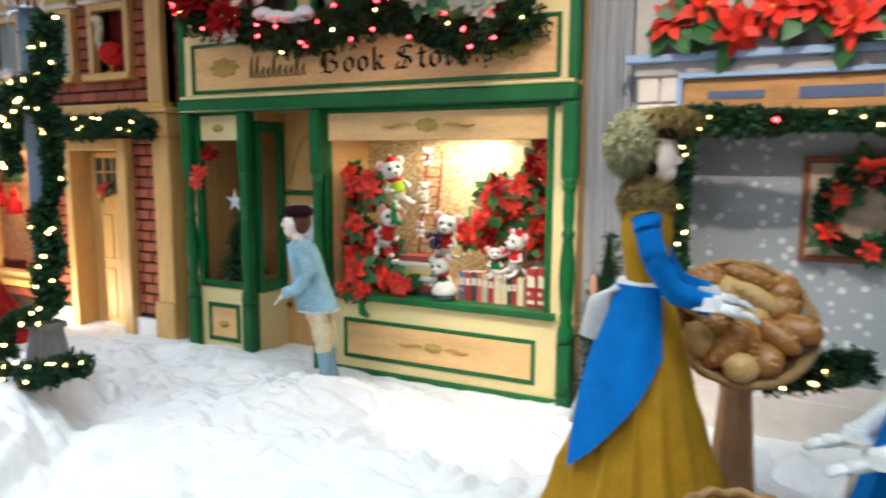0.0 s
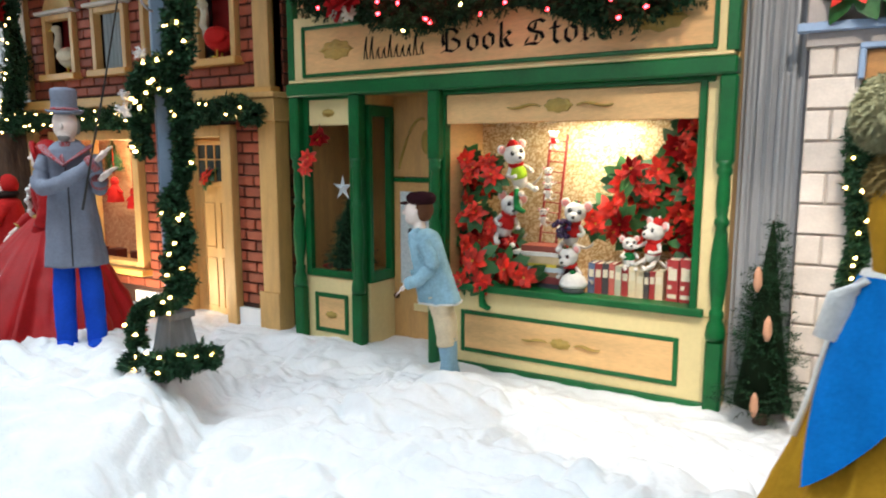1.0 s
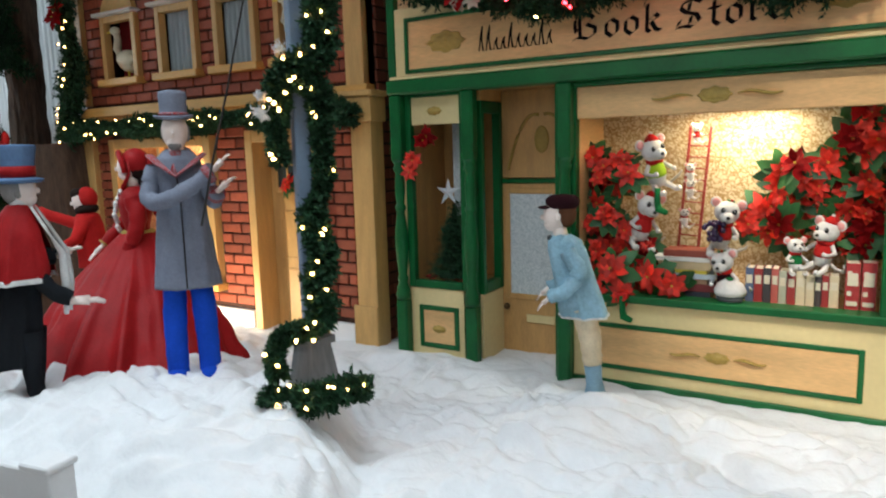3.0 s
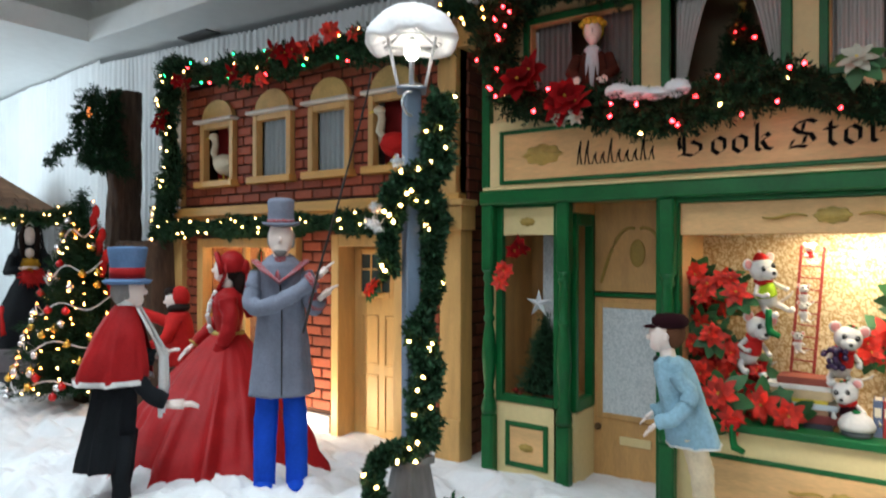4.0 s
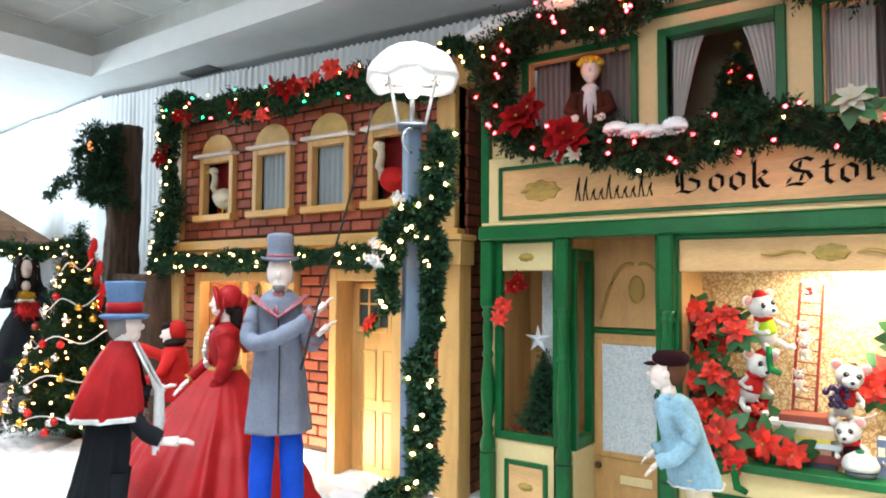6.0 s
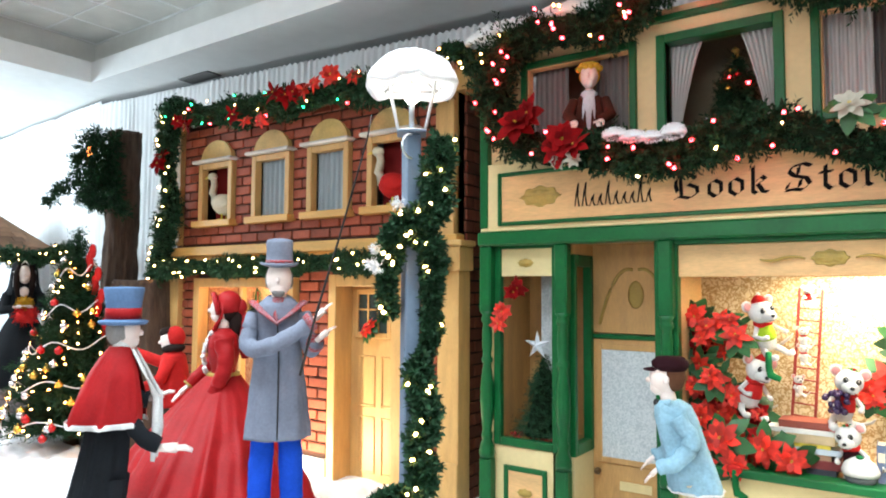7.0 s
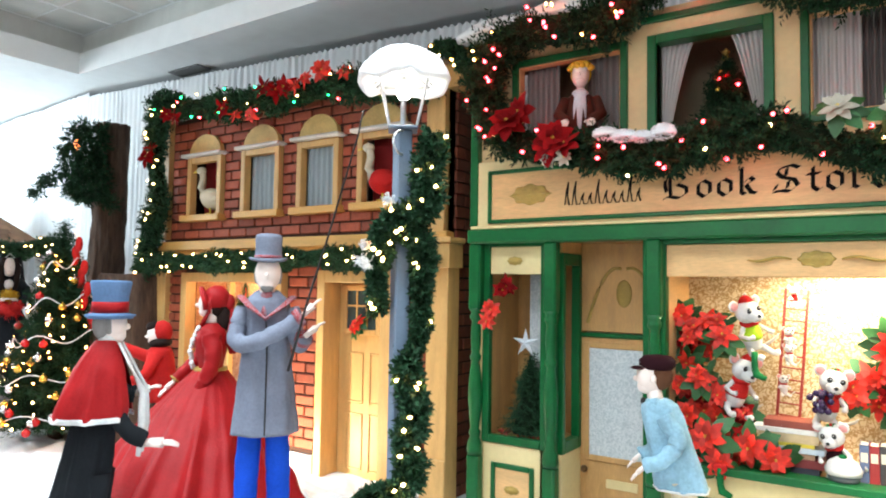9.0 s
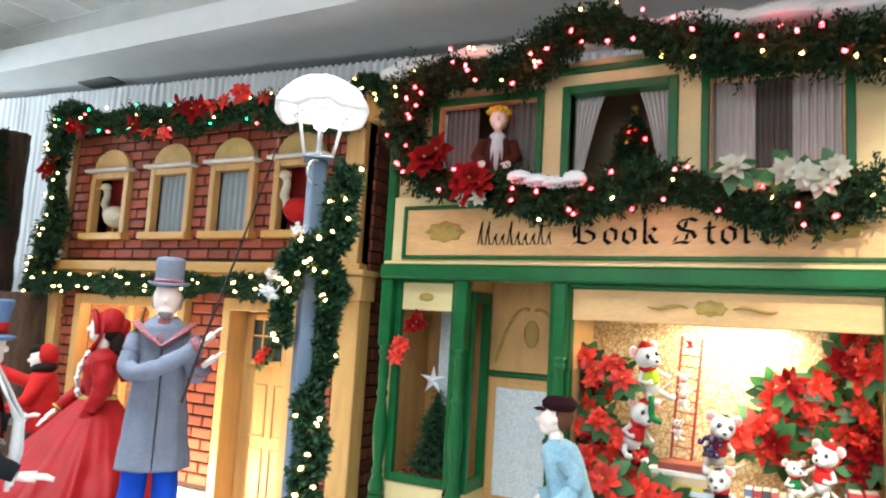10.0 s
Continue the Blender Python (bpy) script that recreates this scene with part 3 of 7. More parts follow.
# the maker's name is only a row of slanting strokes
br = Shape()
line, tall = [], (0.15, 0.15, 0.07, 0.07, 0.15, 0.08, 0.07, 0.07, 0.15, 0.08)
for i, h in enumerate(tall):
    x = -3.385 + 0.052 * i
    line += [(x, 3.925, 2.222), (x + 0.012, 3.925, 2.222 + h * 0.6), (x + 0.026, 3.925, 2.222 + h), (x + 0.020, 3.925, 2.222 + h * 0.45), (x + 0.030, 3.925, 2.222)]
br.tube(line, [0.005 + 0.004 * abs(math.sin(k * 1.26)) for k in range(len(line))], seg=6, flat=0.5)
part("name_script", br, LETTER, shop, "row of slanting black script strokes")

# ---- brick house ----
house = thing("brick_house", "two-storey red brick toy house with golden pine trim", "house")
HX0, HX1 = -7.95, -4.40
WIN = ((-7.53, -7.01), (-6.715, -6.20), (-5.975, -5.48), (-5.272, -4.77))
WALLS = [(HX0, HX1, 4.08, 4.16, 2.0, 2.34), (HX0, HX1, 4.08, 4.16, 2.94, 3.36)]
for a, b in zip([HX0] + [w[1] for w in WIN], [w[0] for w in WIN] + [HX1]):
    WALLS.append((a, b, 4.08, 4.16, 2.34, 2.94))
WALLS += [(HX0, -7.50, 4.08, 4.16, 0.0, 2.0), (-7.50, -6.16, 4.08, 4.16, 0.0, 0.45), (-7.50, -4.86, 4.08, 4.16, 1.76, 2.0), (-6.16, -5.66, 4.08, 4.16, 0.0, 1.76), (-4.86, HX1, 4.08, 4.16, 0.0, 2.0)]
for dims in WALLS:
    box_part("wall", dims, MORTAR, house, 0)
box_part("side_wall", (HX1 - 0.04, HX1, 4.10, 4.78, 0.0, 3.36), MORTAR, house)
box_part("side_wall", (HX0, HX0 + 0.04, 4.10, 4.7, 0.0, 3.36), MORTAR, house)
box_part("roof", (HX0, HX1, 4.1, 4.78, 3.36, 3.42), MORTAR, house)
box_part("beam", (-7.90, -4.34, 3.97, 4.08, 2.0, 2.09), PINE_H, house)
box_part("beam", (-7.90, -4.34, 4.02, 4.08, 1.92, 2.0), PINE_H, house)
box_part("corner_post", (-4.53, -4.34, 4.0, 4.16, 0.0, 1.82), PINE, house)
box_part("post_capital", (-4.56, -4.31, 3.965, 4.16, 1.82, 2.0), PINE, house)
box_part("post_capital", (-4.59, -4.285, 3.94, 4.16, 2.0, 2.045), PINE, house, 0.01)
box_part("corner_post", (-4.56, -4.335, 3.98, 4.0, 0.0, 0.42), PINE, house)
box_part("corner_post", (-4.57, -4.40, 4.02, 4.16, 2.045, 3.50), PINE, house)
box_part("corner_post", (-4.40, -4.20, 4.03, 4.20, 3.18, 3.50), PINE, house)
box_part("corner_post", (-8.0, -7.80, 4.0, 4.16, 0.0, 2.02), PINE, house)
box_part("corner_post", (-7.95, -7.84, 4.02, 4.16, 2.12, 3.40), PINE, house)
RIBBED = mat("pale_blue_curtain", (0.36, 0.43, 0.46), 0.85, vary=0.15, scale=4, stretch=(8, 8, 1))
RED_BACK = mat("red_backing", (0.30, 0.012, 0.012), 0.8)
CAPSNOW = mat("frosted_ledge", (0.62, 0.60, 0.55), 0.9, vary=0.15)
ARCHP = mat("yellow_arch_panel", (0.62, 0.42, 0.14), 0.6, vary=0.25, scale=9)
for i, (a, b) in enumerate(WIN):
    wd = part("upper_window", Shape().box(a, a + 0.058, 4.02, 4.10, 2.35, 2.93, b=0.006).box(b - 0.058, b, 4.02, 4.10, 2.35, 2.93, b=0.006).box(a + 0.058, b - 0.058, 4.025, 4.10, 2.875, 2.93, b=0.004), PINE, house)
    part("sill", Shape().box(a - 0.04, b + 0.04, 3.97, 4.09, 2.285, 2.35, b=0.008), PINE_H, wd)
    part("ledge", Shape().box(a - 0.04, b + 0.04, 3.96, 4.09, 2.93, 2.962, b=0.01), CAPSNOW, wd)
    ar = Shape()
    c, r = (a + b) / 2, (b - a) / 2 - 0.02
    ring = [(c + r * math.cos(t), 2.962 + 0.19 * math.sin(t)) for t in (math.pi * k / 16 for k in range(17))]
    ar.put([(x, 4.03, z) for x, z in ring] + [(x, 4.085, z) for x, z in ring],
           [tuple(range(17))[::-1]] + [(k, k + 1, 18 + k, 17 + k) for k in range(16)])
    part("arch_panel", ar, ARCHP, wd)
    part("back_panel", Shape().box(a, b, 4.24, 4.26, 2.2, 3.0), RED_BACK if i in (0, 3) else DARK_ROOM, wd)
    if i in (1, 2):
        curtain(a + 0.055, b - 0.055, 2.35, 2.88, 4.12, RIBBED, wd)
    else:
        part("curtain_strip", Shape().box(a + 0.40, a + 0.5, 4.15, 4.17, 2.5, 2.88), BLACK, wd)
# front door in a deep pine reveal
fr = Shape().box(-5.665, -5.58, 4.0, 4.30, 0.0, 1.80, b=0.006).box(-4.98, -4.86, 4.0, 4.30, 0.0, 1.80, b=0.006).box(-5.58, -4.98, 4.0, 4.30, 1.70, 1.80, b=0.006)
part("door_frame", fr, PINE, house)
hd = part("door", Shape().box(-5.58, -4.98, 4.20, 4.25, 0.03, 1.70, b=0.004), PINE, house, "six-panel golden pine door with a small barred window")
for x0 in (-5.49, -5.24):
    for z0, z1 in ((0.15, 0.62), (0.70, 1.12)):
        frame_part("door_panel", x0, x0 + 0.19, z0, z1, 4.19, 4.2, 0.02, PINE, hd)
frame_part("light_frame", -5.53, -5.12, 1.27, 1.68, 4.175, 4.2, 0.045, PINE, hd)
part("dark_pane", Shape().box(-5.49, -5.16, 4.192, 4.197, 1.31, 1.64), mat("dark_glass", (0.04, 0.06, 0.06), 0.1), hd)
part("glazing_bar", Shape().box(-5.385, -5.37, 4.185, 4.195, 1.31, 1.64).box(-5.275, -5.26, 4.185, 4.195, 1.31, 1.64).box(-5.49, -5.16, 4.184, 4.194, 1.50, 1.515), PINE, hd)
part("door_sill", Shape().box(-5.72, -4.86, 3.97, 4.2, 0.0, 0.05, b=0.006), PINE_H, house)
# shop window of the house
frame_part("window_frame", -7.54, -6.10, 0.44, 1.78, 4.0, 4.12, 0.09, PINE, house)
box_part("window_sill", (-7.58, -6.06, 3.95, 4.08, 0.40, 0.46), PINE_H, house)
box_part("mullion", (-6.86, -6.82, 4.03, 4.09, 0.5, 1.7), PINE, house)
PEACH = mat("peach_print_paper", (0.7, 0.45, 0.28), 0.7)
paint_paper(PEACH, 36, (0.72, 0.46, 0.27), (0.45, 0.16, 0.06))
box_part("window_back", (-7.6, -6.0, 4.56, 4.60, 0.3, 1.9), PEACH, house)
box_part("window_side", (-7.58, -7.54, 4.16, 4.56, 0.3, 1.9), PEACH, house)
box_part("window_side", (-6.10, -6.06, 4.16, 4.56, 0.3, 1.9), PEACH, house)
box_part("window_floor", (-7.6, -6.0, 4.16, 4.56, 0.40, 0.46), PINE, house)
box_part("window_ceiling", (-7.6, -6.0, 4.16, 4.56, 1.80, 1.84), PINE, house)
box_part("base_board", (-6.3, -5.72, 4.03, 4.08, 0.0, 0.24), WHITE, house)
box_part("base_board", (-4.86, -4.6, 4.03, 4.08, 0.0, 0.24), WHITE, house)


def brick_mesh(w, h, d):
    return Shape().box(-w / 2, w / 2, -d, 0, -h / 2, h / 2, b=0.008).mesh("brick", BRICK)


def lay_bricks(parent):
    """Running-bond bricks on the front; whole ones are shared meshes, cut ones join."""
    bw, bh, gap = 0.235, 0.092, 0.014
    whole = brick_mesh(bw - gap, bh - gap, 0.022)
    cuts, made = {}, 0
    holes = [(a - 0.01, b + 0.01, 2.325, 2.96) for a, b in WIN] + [(-7.55, -6.09, 0.40, 1.79), (-5.675, -4.85, -1, 1.81), (-8, -4.3, 1.96, 2.09), (-4.57, -4.3, -1, 4), (-8.1, -7.83, -1, 4), (-8, -4.3, -1, 0.24)]
    rows = int(3.36 / bh)
    for r in range(rows):
        z = bh * (r + 0.5)
        x = HX0 - (bw / 2 if r % 2 else 0)
        while x < HX1:
            a, b = x, min(x + bw, HX1)
            x += bw
            spans = [(a, b)]
            for h0, h1, g0, g1 in holes:
                if z + bh / 2 - gap > g0 and z - bh / 2 + gap < g1:
                    cut = []
                    for s0, s1 in spans:
                        if h1 <= s0 or h0 >= s1:
                            cut.append((s0, s1))
                        else:
                            cut += [(s0, h0)] if h0 - s0 > 0.03 else []
                            cut += [(h1, s1)] if s1 - h1 > 0.03 else []
                    spans = cut
            for s0, s1 in spans:
                if s1 - s0 > bw - 0.001 and made < 290:
                    ob = new("brick", whole)
                    ob.parent, ob.location, made = parent, ((s0 + s1) / 2, 4.08, z), made + 1
                else:
                    key = round(s1 - s0, 3)
                    if key not in cuts:
                        cuts[key] = brick_mesh(key - gap, bh - gap, 0.022)
                    ob = new("brick", cuts[key])
                    ob.parent, ob.location = parent, ((s0 + s1) / 2, 4.08, z)
    side = Shape()
    for r in range(rows):
        z = bh * (r + 0.5)
        for k in range(4):
            y = 4.17 + bw * (k - (0.5 if r % 2 else 0))
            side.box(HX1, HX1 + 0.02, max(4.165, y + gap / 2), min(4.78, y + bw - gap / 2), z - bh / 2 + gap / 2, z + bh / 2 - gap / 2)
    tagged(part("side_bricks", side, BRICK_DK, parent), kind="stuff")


lay_bricks(house)

# ---- bakery beside the book shop ----
bakery = thing("bakery_front", "white brick bakery front with blue trim and starry grey wall", "shop front")
WBRICK = mat("whitewashed_brick", (0.76, 0.67, 0.60), 0.75, vary=0.12, scale=8, bump=0.3, objvary=0.12, island=0.12)
BLUE_TRIM = mat("pale_blue_trim", (0.30, 0.42, 0.62), 0.5, vary=0.1)
STARRY = mat("grey_star_paper", (0.33, 0.36, 0.38), 0.8)
BAKESIGN = mat("orange_wood_sign", (0.50, 0.24, 0.08), 0.6, vary=0.3, scale=4, stretch=(1, 1, 4))
nt = STARRY.node_tree
vo = nt.nodes.new("ShaderNodeTexVoronoi")
vo.inputs["Scale"].default_value = 13
ra = nt.nodes.new("ShaderNodeValToRGB")
ra.color_ramp.elements[0].position, ra.color_ramp.elements[0].color = 0.20, (0.72, 0.74, 0.75, 1)
ra.color_ramp.elements[1].position, ra.color_ramp.elements[1].color = 0.32, (0.36, 0.40, 0.43, 1)
co = nt.nodes.new("ShaderNodeTexCoord")
nt.links.new(co.outputs["Object"], vo.inputs["Vector"])
nt.links.new(vo.outputs["Distance"], ra.inputs[0])
nt.links.new(ra.outputs[0], nt.nodes["Principled BSDF"].inputs["Base Color"])
box_part("brick_pier", (-0.60, -0.36, 4.02, 4.5, 0.0, 2.12), mat("pale_joint", (0.56, 0.49, 0.44), 0.9), bakery)
wb = Shape().box(-0.118, 0.118, -0.02, 0, -0.075, 0.075, b=0.006).mesh("brick", WBRICK)
wh = Shape().box(-0.056, 0.056, -0.02, 0, -0.075, 0.075, b=0.006).mesh("brick", WBRICK)
for r in range(13):
    z = 0.09 + 0.162 * r
    for me, dx in (((wb, 0.0),) if r % 2 else ((wh, -0.062), (wh, 0.062))):
        ob = new("brick", me)
        ob.parent, ob.location = bakery, (-0.48 + dx, 4.02, z)
box_part("fascia", (-0.62, 2.3, 3.98, 4.12, 2.10, 2.62), mat("grey_fascia", (0.42, 0.38, 0.36), 0.7, vary=0.15), bakery)
box_part("trim_rail", (-0.66, 2.3, 3.93, 4.0, 2.17, 2.215), BLUE_TRIM, bakery)
box_part("trim_rail", (-0.38, 2.3, 3.95, 4.02, 2.075, 2.105), BLUE_TRIM, bakery)
box_part("trim_rail", (-0.38, -0.35, 3.95, 4.02, 1.93, 2.075), BLUE_TRIM, bakery)
box_part("sign_board", (-0.35, 2.3, 3.985, 4.04, 1.90, 2.075), BAKESIGN, bakery)
BLUE_BAR = mat("blue_lettering", (0.08, 0.12, 0.22), 0.6)
box_part("name_bar", (-0.22, 0.06, 3.98, 3.985, 1.965, 2.005), BLUE_BAR, bakery, 0)
box_part("name_bar", (0.22, 0.60, 3.98, 3.985, 1.955, 2.015), BLUE_BAR, bakery, 0)
box_part("inner_wall", (-0.36, 2.3, 4.42, 4.46, 0.0, 1.95), STARRY, bakery, label="grey paper strewn with white stars")
box_part("lower_wall", (-0.36, 2.3, 4.02, 4.42, 0.0, 0.34), WBRICK, bakery)
box_part("soffit", (-0.36, 2.3, 4.02, 4.42, 1.90, 1.95), BAKESIGN, bakery)
wf = frame_part("wall_frame", 0.28, 0.92, 1.06, 1.66, 4.38, 4.42, 0.035, mat("red_brown_frame", (0.26, 0.08, 0.03), 0.6), bakery)
part("lattice", Shape().box(0.31, 0.89, 4.40, 4.415, 1.09, 1.63), mat("lattice_tan", (0.55, 0.42, 0.30), 0.7, vary=0.2, scale=20), wf)
# grey satin hung between the two fronts
SATIN = mat("silver_grey_satin", (0.34, 0.35, 0.37), 0.38, vary=0.2, scale=3, bump=0.1, stretch=(6, 6, 0.6))
fold = []
for z in (0.0, 0.9, 1.8, 2.7, 3.6):
    fold.append([(-0.925 + 0.32 * i / 60, 4.13 + 0.030 * math.sin(i * 0.62 + 0.5 * math.sin(z * 1.3)) + 0.012 * math.sin(i * 1.7 + z), z) for i in range(61)])
tagged(part("satin_drape", Shape().loft(fold, 0, True, close=False, caps=False), SATIN), "silver-grey satin drape hung between the shop fronts", "drape", kind="structure")

# ---- greenery ----
rng = np.random.default_rng(4)


def unit(v):
    return v / np.maximum(np.linalg.norm(v, axis=1, keepdims=True), 1e-6)


def sprig_mesh(name, base, way, length, material, needle=0.034, per=18, width=0.0062):
    """Short twigs set all round with flat needles; every needle is its own sliver."""
    n = len(base)
    rnd = rng.normal(size=(n, per, 3))
    t = np.tile(np.linspace(0.12, 1.0, per), (n, 1))[:, :, None]
    root = base[:, None, :] + way[:, None, :] * length[:, None, None] * t
    side = rnd - (rnd * way[:, None, :]).sum(2, keepdims=True) * way[:, None, :]
    side /= np.maximum(np.linalg.norm(side, axis=2, keepdims=True), 1e-6)
    d = side * 0.8 + way[:, None, :] * 0.75
    d /= np.linalg.norm(d, axis=2, keepdims=True)
    tip = root + d * needle * (0.7 + 0.6 * rng.random((n, per, 1)))
    wd = np.cross(d, rng.normal(size=(n, per, 3)))
    wd /= np.maximum(np.linalg.norm(wd, axis=2, keepdims=True), 1e-6)
    mid = (root + tip) / 2
    v = np.stack([root, mid + wd * width, tip, mid - wd * width], axis=2).reshape(-1, 3)
    k = np.arange(n * per)[:, None] * 4
    me = bpy.data.meshes.new(name)
    me.from_pydata(v.tolist(), [], (k + np.array([[0, 1, 2, 3]])).tolist())
    me.materials.append(material)
    return me


def along(pts, step):
    """Even points on a smooth line through pts."""
    pts = np.array(pts, float)
    out = []
    for i in range(len(pts) - 1):
        a, b, c, d = pts[max(i - 1, 0)], pts[i], pts[i + 1], pts[min(i + 2, len(pts) - 1)]
        n = max(2, int(np.linalg.norm(c - b) / step))
        for k in range(n):
            t = k / n
            out.append(0.5 * (2 * b + (c - a) * t + (2 * a - 5 * b + 4 * c - d) * t * t + (3 * b - a - 3 * c + d) * t ** 3))
    return np.array(out + [pts[-1]])


GLOW = {"white": glow("warm_white_bulb", (1.0, 0.50, 0.16), 34), "red": glow("red_bulb", (1.0, 0.014, 0.020), 60),
        "green": glow("green_bulb", (0.01, 1.0, 0.25), 16), "amber": glow("amber_bulb", (1.0, 0.26, 0.05), 60)}
WIRE = mat("green_wire", (0.01, 0.03, 0.012), 0.6)
BULBS = {}
for key, gm in GLOW.items():
    w = 0.0105 if key == "red" else 0.0080
    b = Shape().ball((0, 0, 0), (w, w, 1.5 * w), 0, 8, 6).lathe([(0.006, -0.024), (0.007, -0.012)], slot=1, seg=8)
    BULBS[key] = b.mesh("bulb", [gm, WIRE])


def bulb(parent, at, colour):
    ob = new("bulb", BULBS[colour])
    ob.parent = parent
    ob.location, ob.rotation_euler = at, (random.uniform(-2, 2), random.uniform(-2, 2), 0)
    return ob


GS = "dense green pine garland with red fairy lights on the shop front"


def garland(pts, radius, label, lights=0, colours=("white",), density=880, group="garlands", front=(0, -1, 0)):
    """A pine garland: a near-black core that blocks see-through and stands for inner shade, needled sprigs, and fairy
    lights on the side that shows.
    """
    line = along(pts, 0.02)
    length = np.linalg.norm(np.diff(line, axis=0), axis=1).sum()
    n = int(length * density)
    i = rng.integers(0, len(line) - 1, n)
    p = line[i] + (line[i + 1] - line[i]) * rng.random((n, 1))
    t = unit(line[i + 1] - line[i])
    r = rng.normal(size=(n, 3))
    way = unit(unit(r - (r * t).sum(1, keepdims=True) * t) + 0.45 * t * rng.choice([-1, 1], (n, 1)) + 0.15 * rng.normal(size=(n, 3)))
    swell = 0.95 + 0.5 * np.sin(i * 0.12 + rng.random()) * np.sin(i * 0.041)
    # twigs gather into short plumes
    cell = i // 5
    clump = 0.75 + 0.55 * np.abs(np.sin(cell * 12.9898 + np.round(np.arctan2(way[:, 2], way[:, 0]) * 1.6) * 7.31))
    ob = thing("garland", label, "garland", group=group)
    part("foliage", sprig_mesh("foliage", p + way * radius * 0.15, way, radius * (0.30 + 0.42 * rng.random(n)) * swell * clump, LEAF if label == GS else LEAF_MID), None, ob)
    part("core", Shape().tube(line[::4].tolist(), radius * 0.46, seg=7), INNER_DARK, ob)
    f = np.array(front, float)
    for k in range(lights):
        j = int(min(0.999, max(0.0, (k + random.uniform(-0.9, 1.9)) / lights)) * (len(line) - 1))
        tt = unit(line[min(j + 1, len(line) - 1)][None] - line[max(j - 1, 0)][None])[0]
        up = np.cross(tt, f)
        a = random.uniform(-1.1, 1.1)
        off = (f * math.cos(a) + up * math.sin(a)) * radius * random.uniform(0.75, 1.0)
        bulb(ob, tuple(line[j] + off), colours[k % len(colours)])
    return ob


# over and round the book shop's upper windows
garland([(-3.92, 3.84, 2.98), (-3.95, 3.83, 3.17), (-3.83, 3.82, 3.32), (-3.61, 3.80, 3.37), (-3.39, 3.80, 3.345), (-3.15, 3.80, 3.345), (-2.96, 3.80, 3.39)], 0.20, GS, 20, ("red", "red", "amber"))
garland([(-3.02, 3.80, 3.40), (-2.86, 3.80, 3.47), (-2.72, 3.80, 3.55), (-2.58, 3.80, 3.57), (-2.42, 3.80, 3.49), (-2.24, 3.80, 3.42), (-2.02, 3.80, 3.34), (-1.74, 3.80, 3.255), (-1.52, 3.80, 3.24), (-1.30, 3.80, 3.25), (-1.08, 3.82, 3.20), (-0.95, 3.84, 3.14)], 0.18, GS, 26, ("red", "amber", "red"))
garland([(-3.96, 3.84, 3.04), (-3.90, 3.83, 2.88), (-3.76, 3.80, 2.70), (-3.54, 3.78, 2.58), (-3.30, 3.77, 2.55), (-3.08, 3.77, 2.52), (-2.88, 3.77, 2.46), (-2.70, 3.77, 2.44), (-2.50, 3.78, 2.50), (-2.30, 3.78, 2.545), (-2.10, 3.78, 2.53),
         (-1.92, 3.77, 2.45), (-1.72, 3.77, 2.385), (-1.50, 3.77, 2.375), (-1.32, 3.78, 2.42), (-1.16, 3.80, 2.48)], 0.165, GS, 36, ("red", "red", "red", "red", "white"))
# on the brick house
GH = "green pine garland with white fairy lights on the brick house"
garland([(-7.84, 3.88, 3.50), (-7.62, 3.86, 3.47), (-7.3, 3.86, 3.38), (-6.9, 3.86, 3.34), (-6.4, 3.86, 3.31), (-5.9, 3.86, 3.30), (-5.45, 3.86, 3.30), (-5.05, 3.86, 3.26), (-4.72, 3.88, 3.20), (-4.42, 3.90, 3.23)], 0.155, GH, 30, ("white", "green", "white", "red", "green"))
garland([(-7.84, 3.88, 3.44), (-7.86, 3.88, 3.2), (-7.86, 3.88, 2.92), (-7.78, 3.88, 2.56), (-7.88, 3.88, 2.2), (-7.94, 3.88, 1.92), (-8.0, 3.88, 1.78)], 0.14, GH, 17)
garland([(-7.95, 3.88, 1.86), (-7.55, 3.87, 1.88), (-6.9, 3.87, 1.88), (-6.33, 3.87, 1.88), (-5.8, 3.87, 1.89), (-5.4, 3.87, 1.90), (-5.05, 3.87, 1.88), (-4.66, 3.87, 1.93), (-4.42, 3.88, 1.86)], 0.108, GH, 34)
garland([(-4.52, 3.94, 3.36), (-4.40, 3.92, 3.44), (-4.28, 3.93, 3.42), (-4.20, 3.95, 3.30)], 0.075, GH, 5, ("white", "amber"))
# on the bakery
garland([(-0.33, 3.90, 1.86), (0.0, 3.88, 1.84), (0.5, 3.88, 1.83), (1.1, 3.88, 1.84), (2.2, 3.9, 1.84)], 0.085, "thin pine garland with white fairy lights under the bakery sign", 16, ("white", "white", "red"))
garland([(-0.32, 3.90, 1.84), (-0.34, 3.90, 1.5), (-0.32, 3.90, 1.1), (-0.34, 3.90, 0.7), (-0.33, 3.90, 0.45)], 0.08, "thin pine garland with white fairy lights hanging on the bakery", 15)

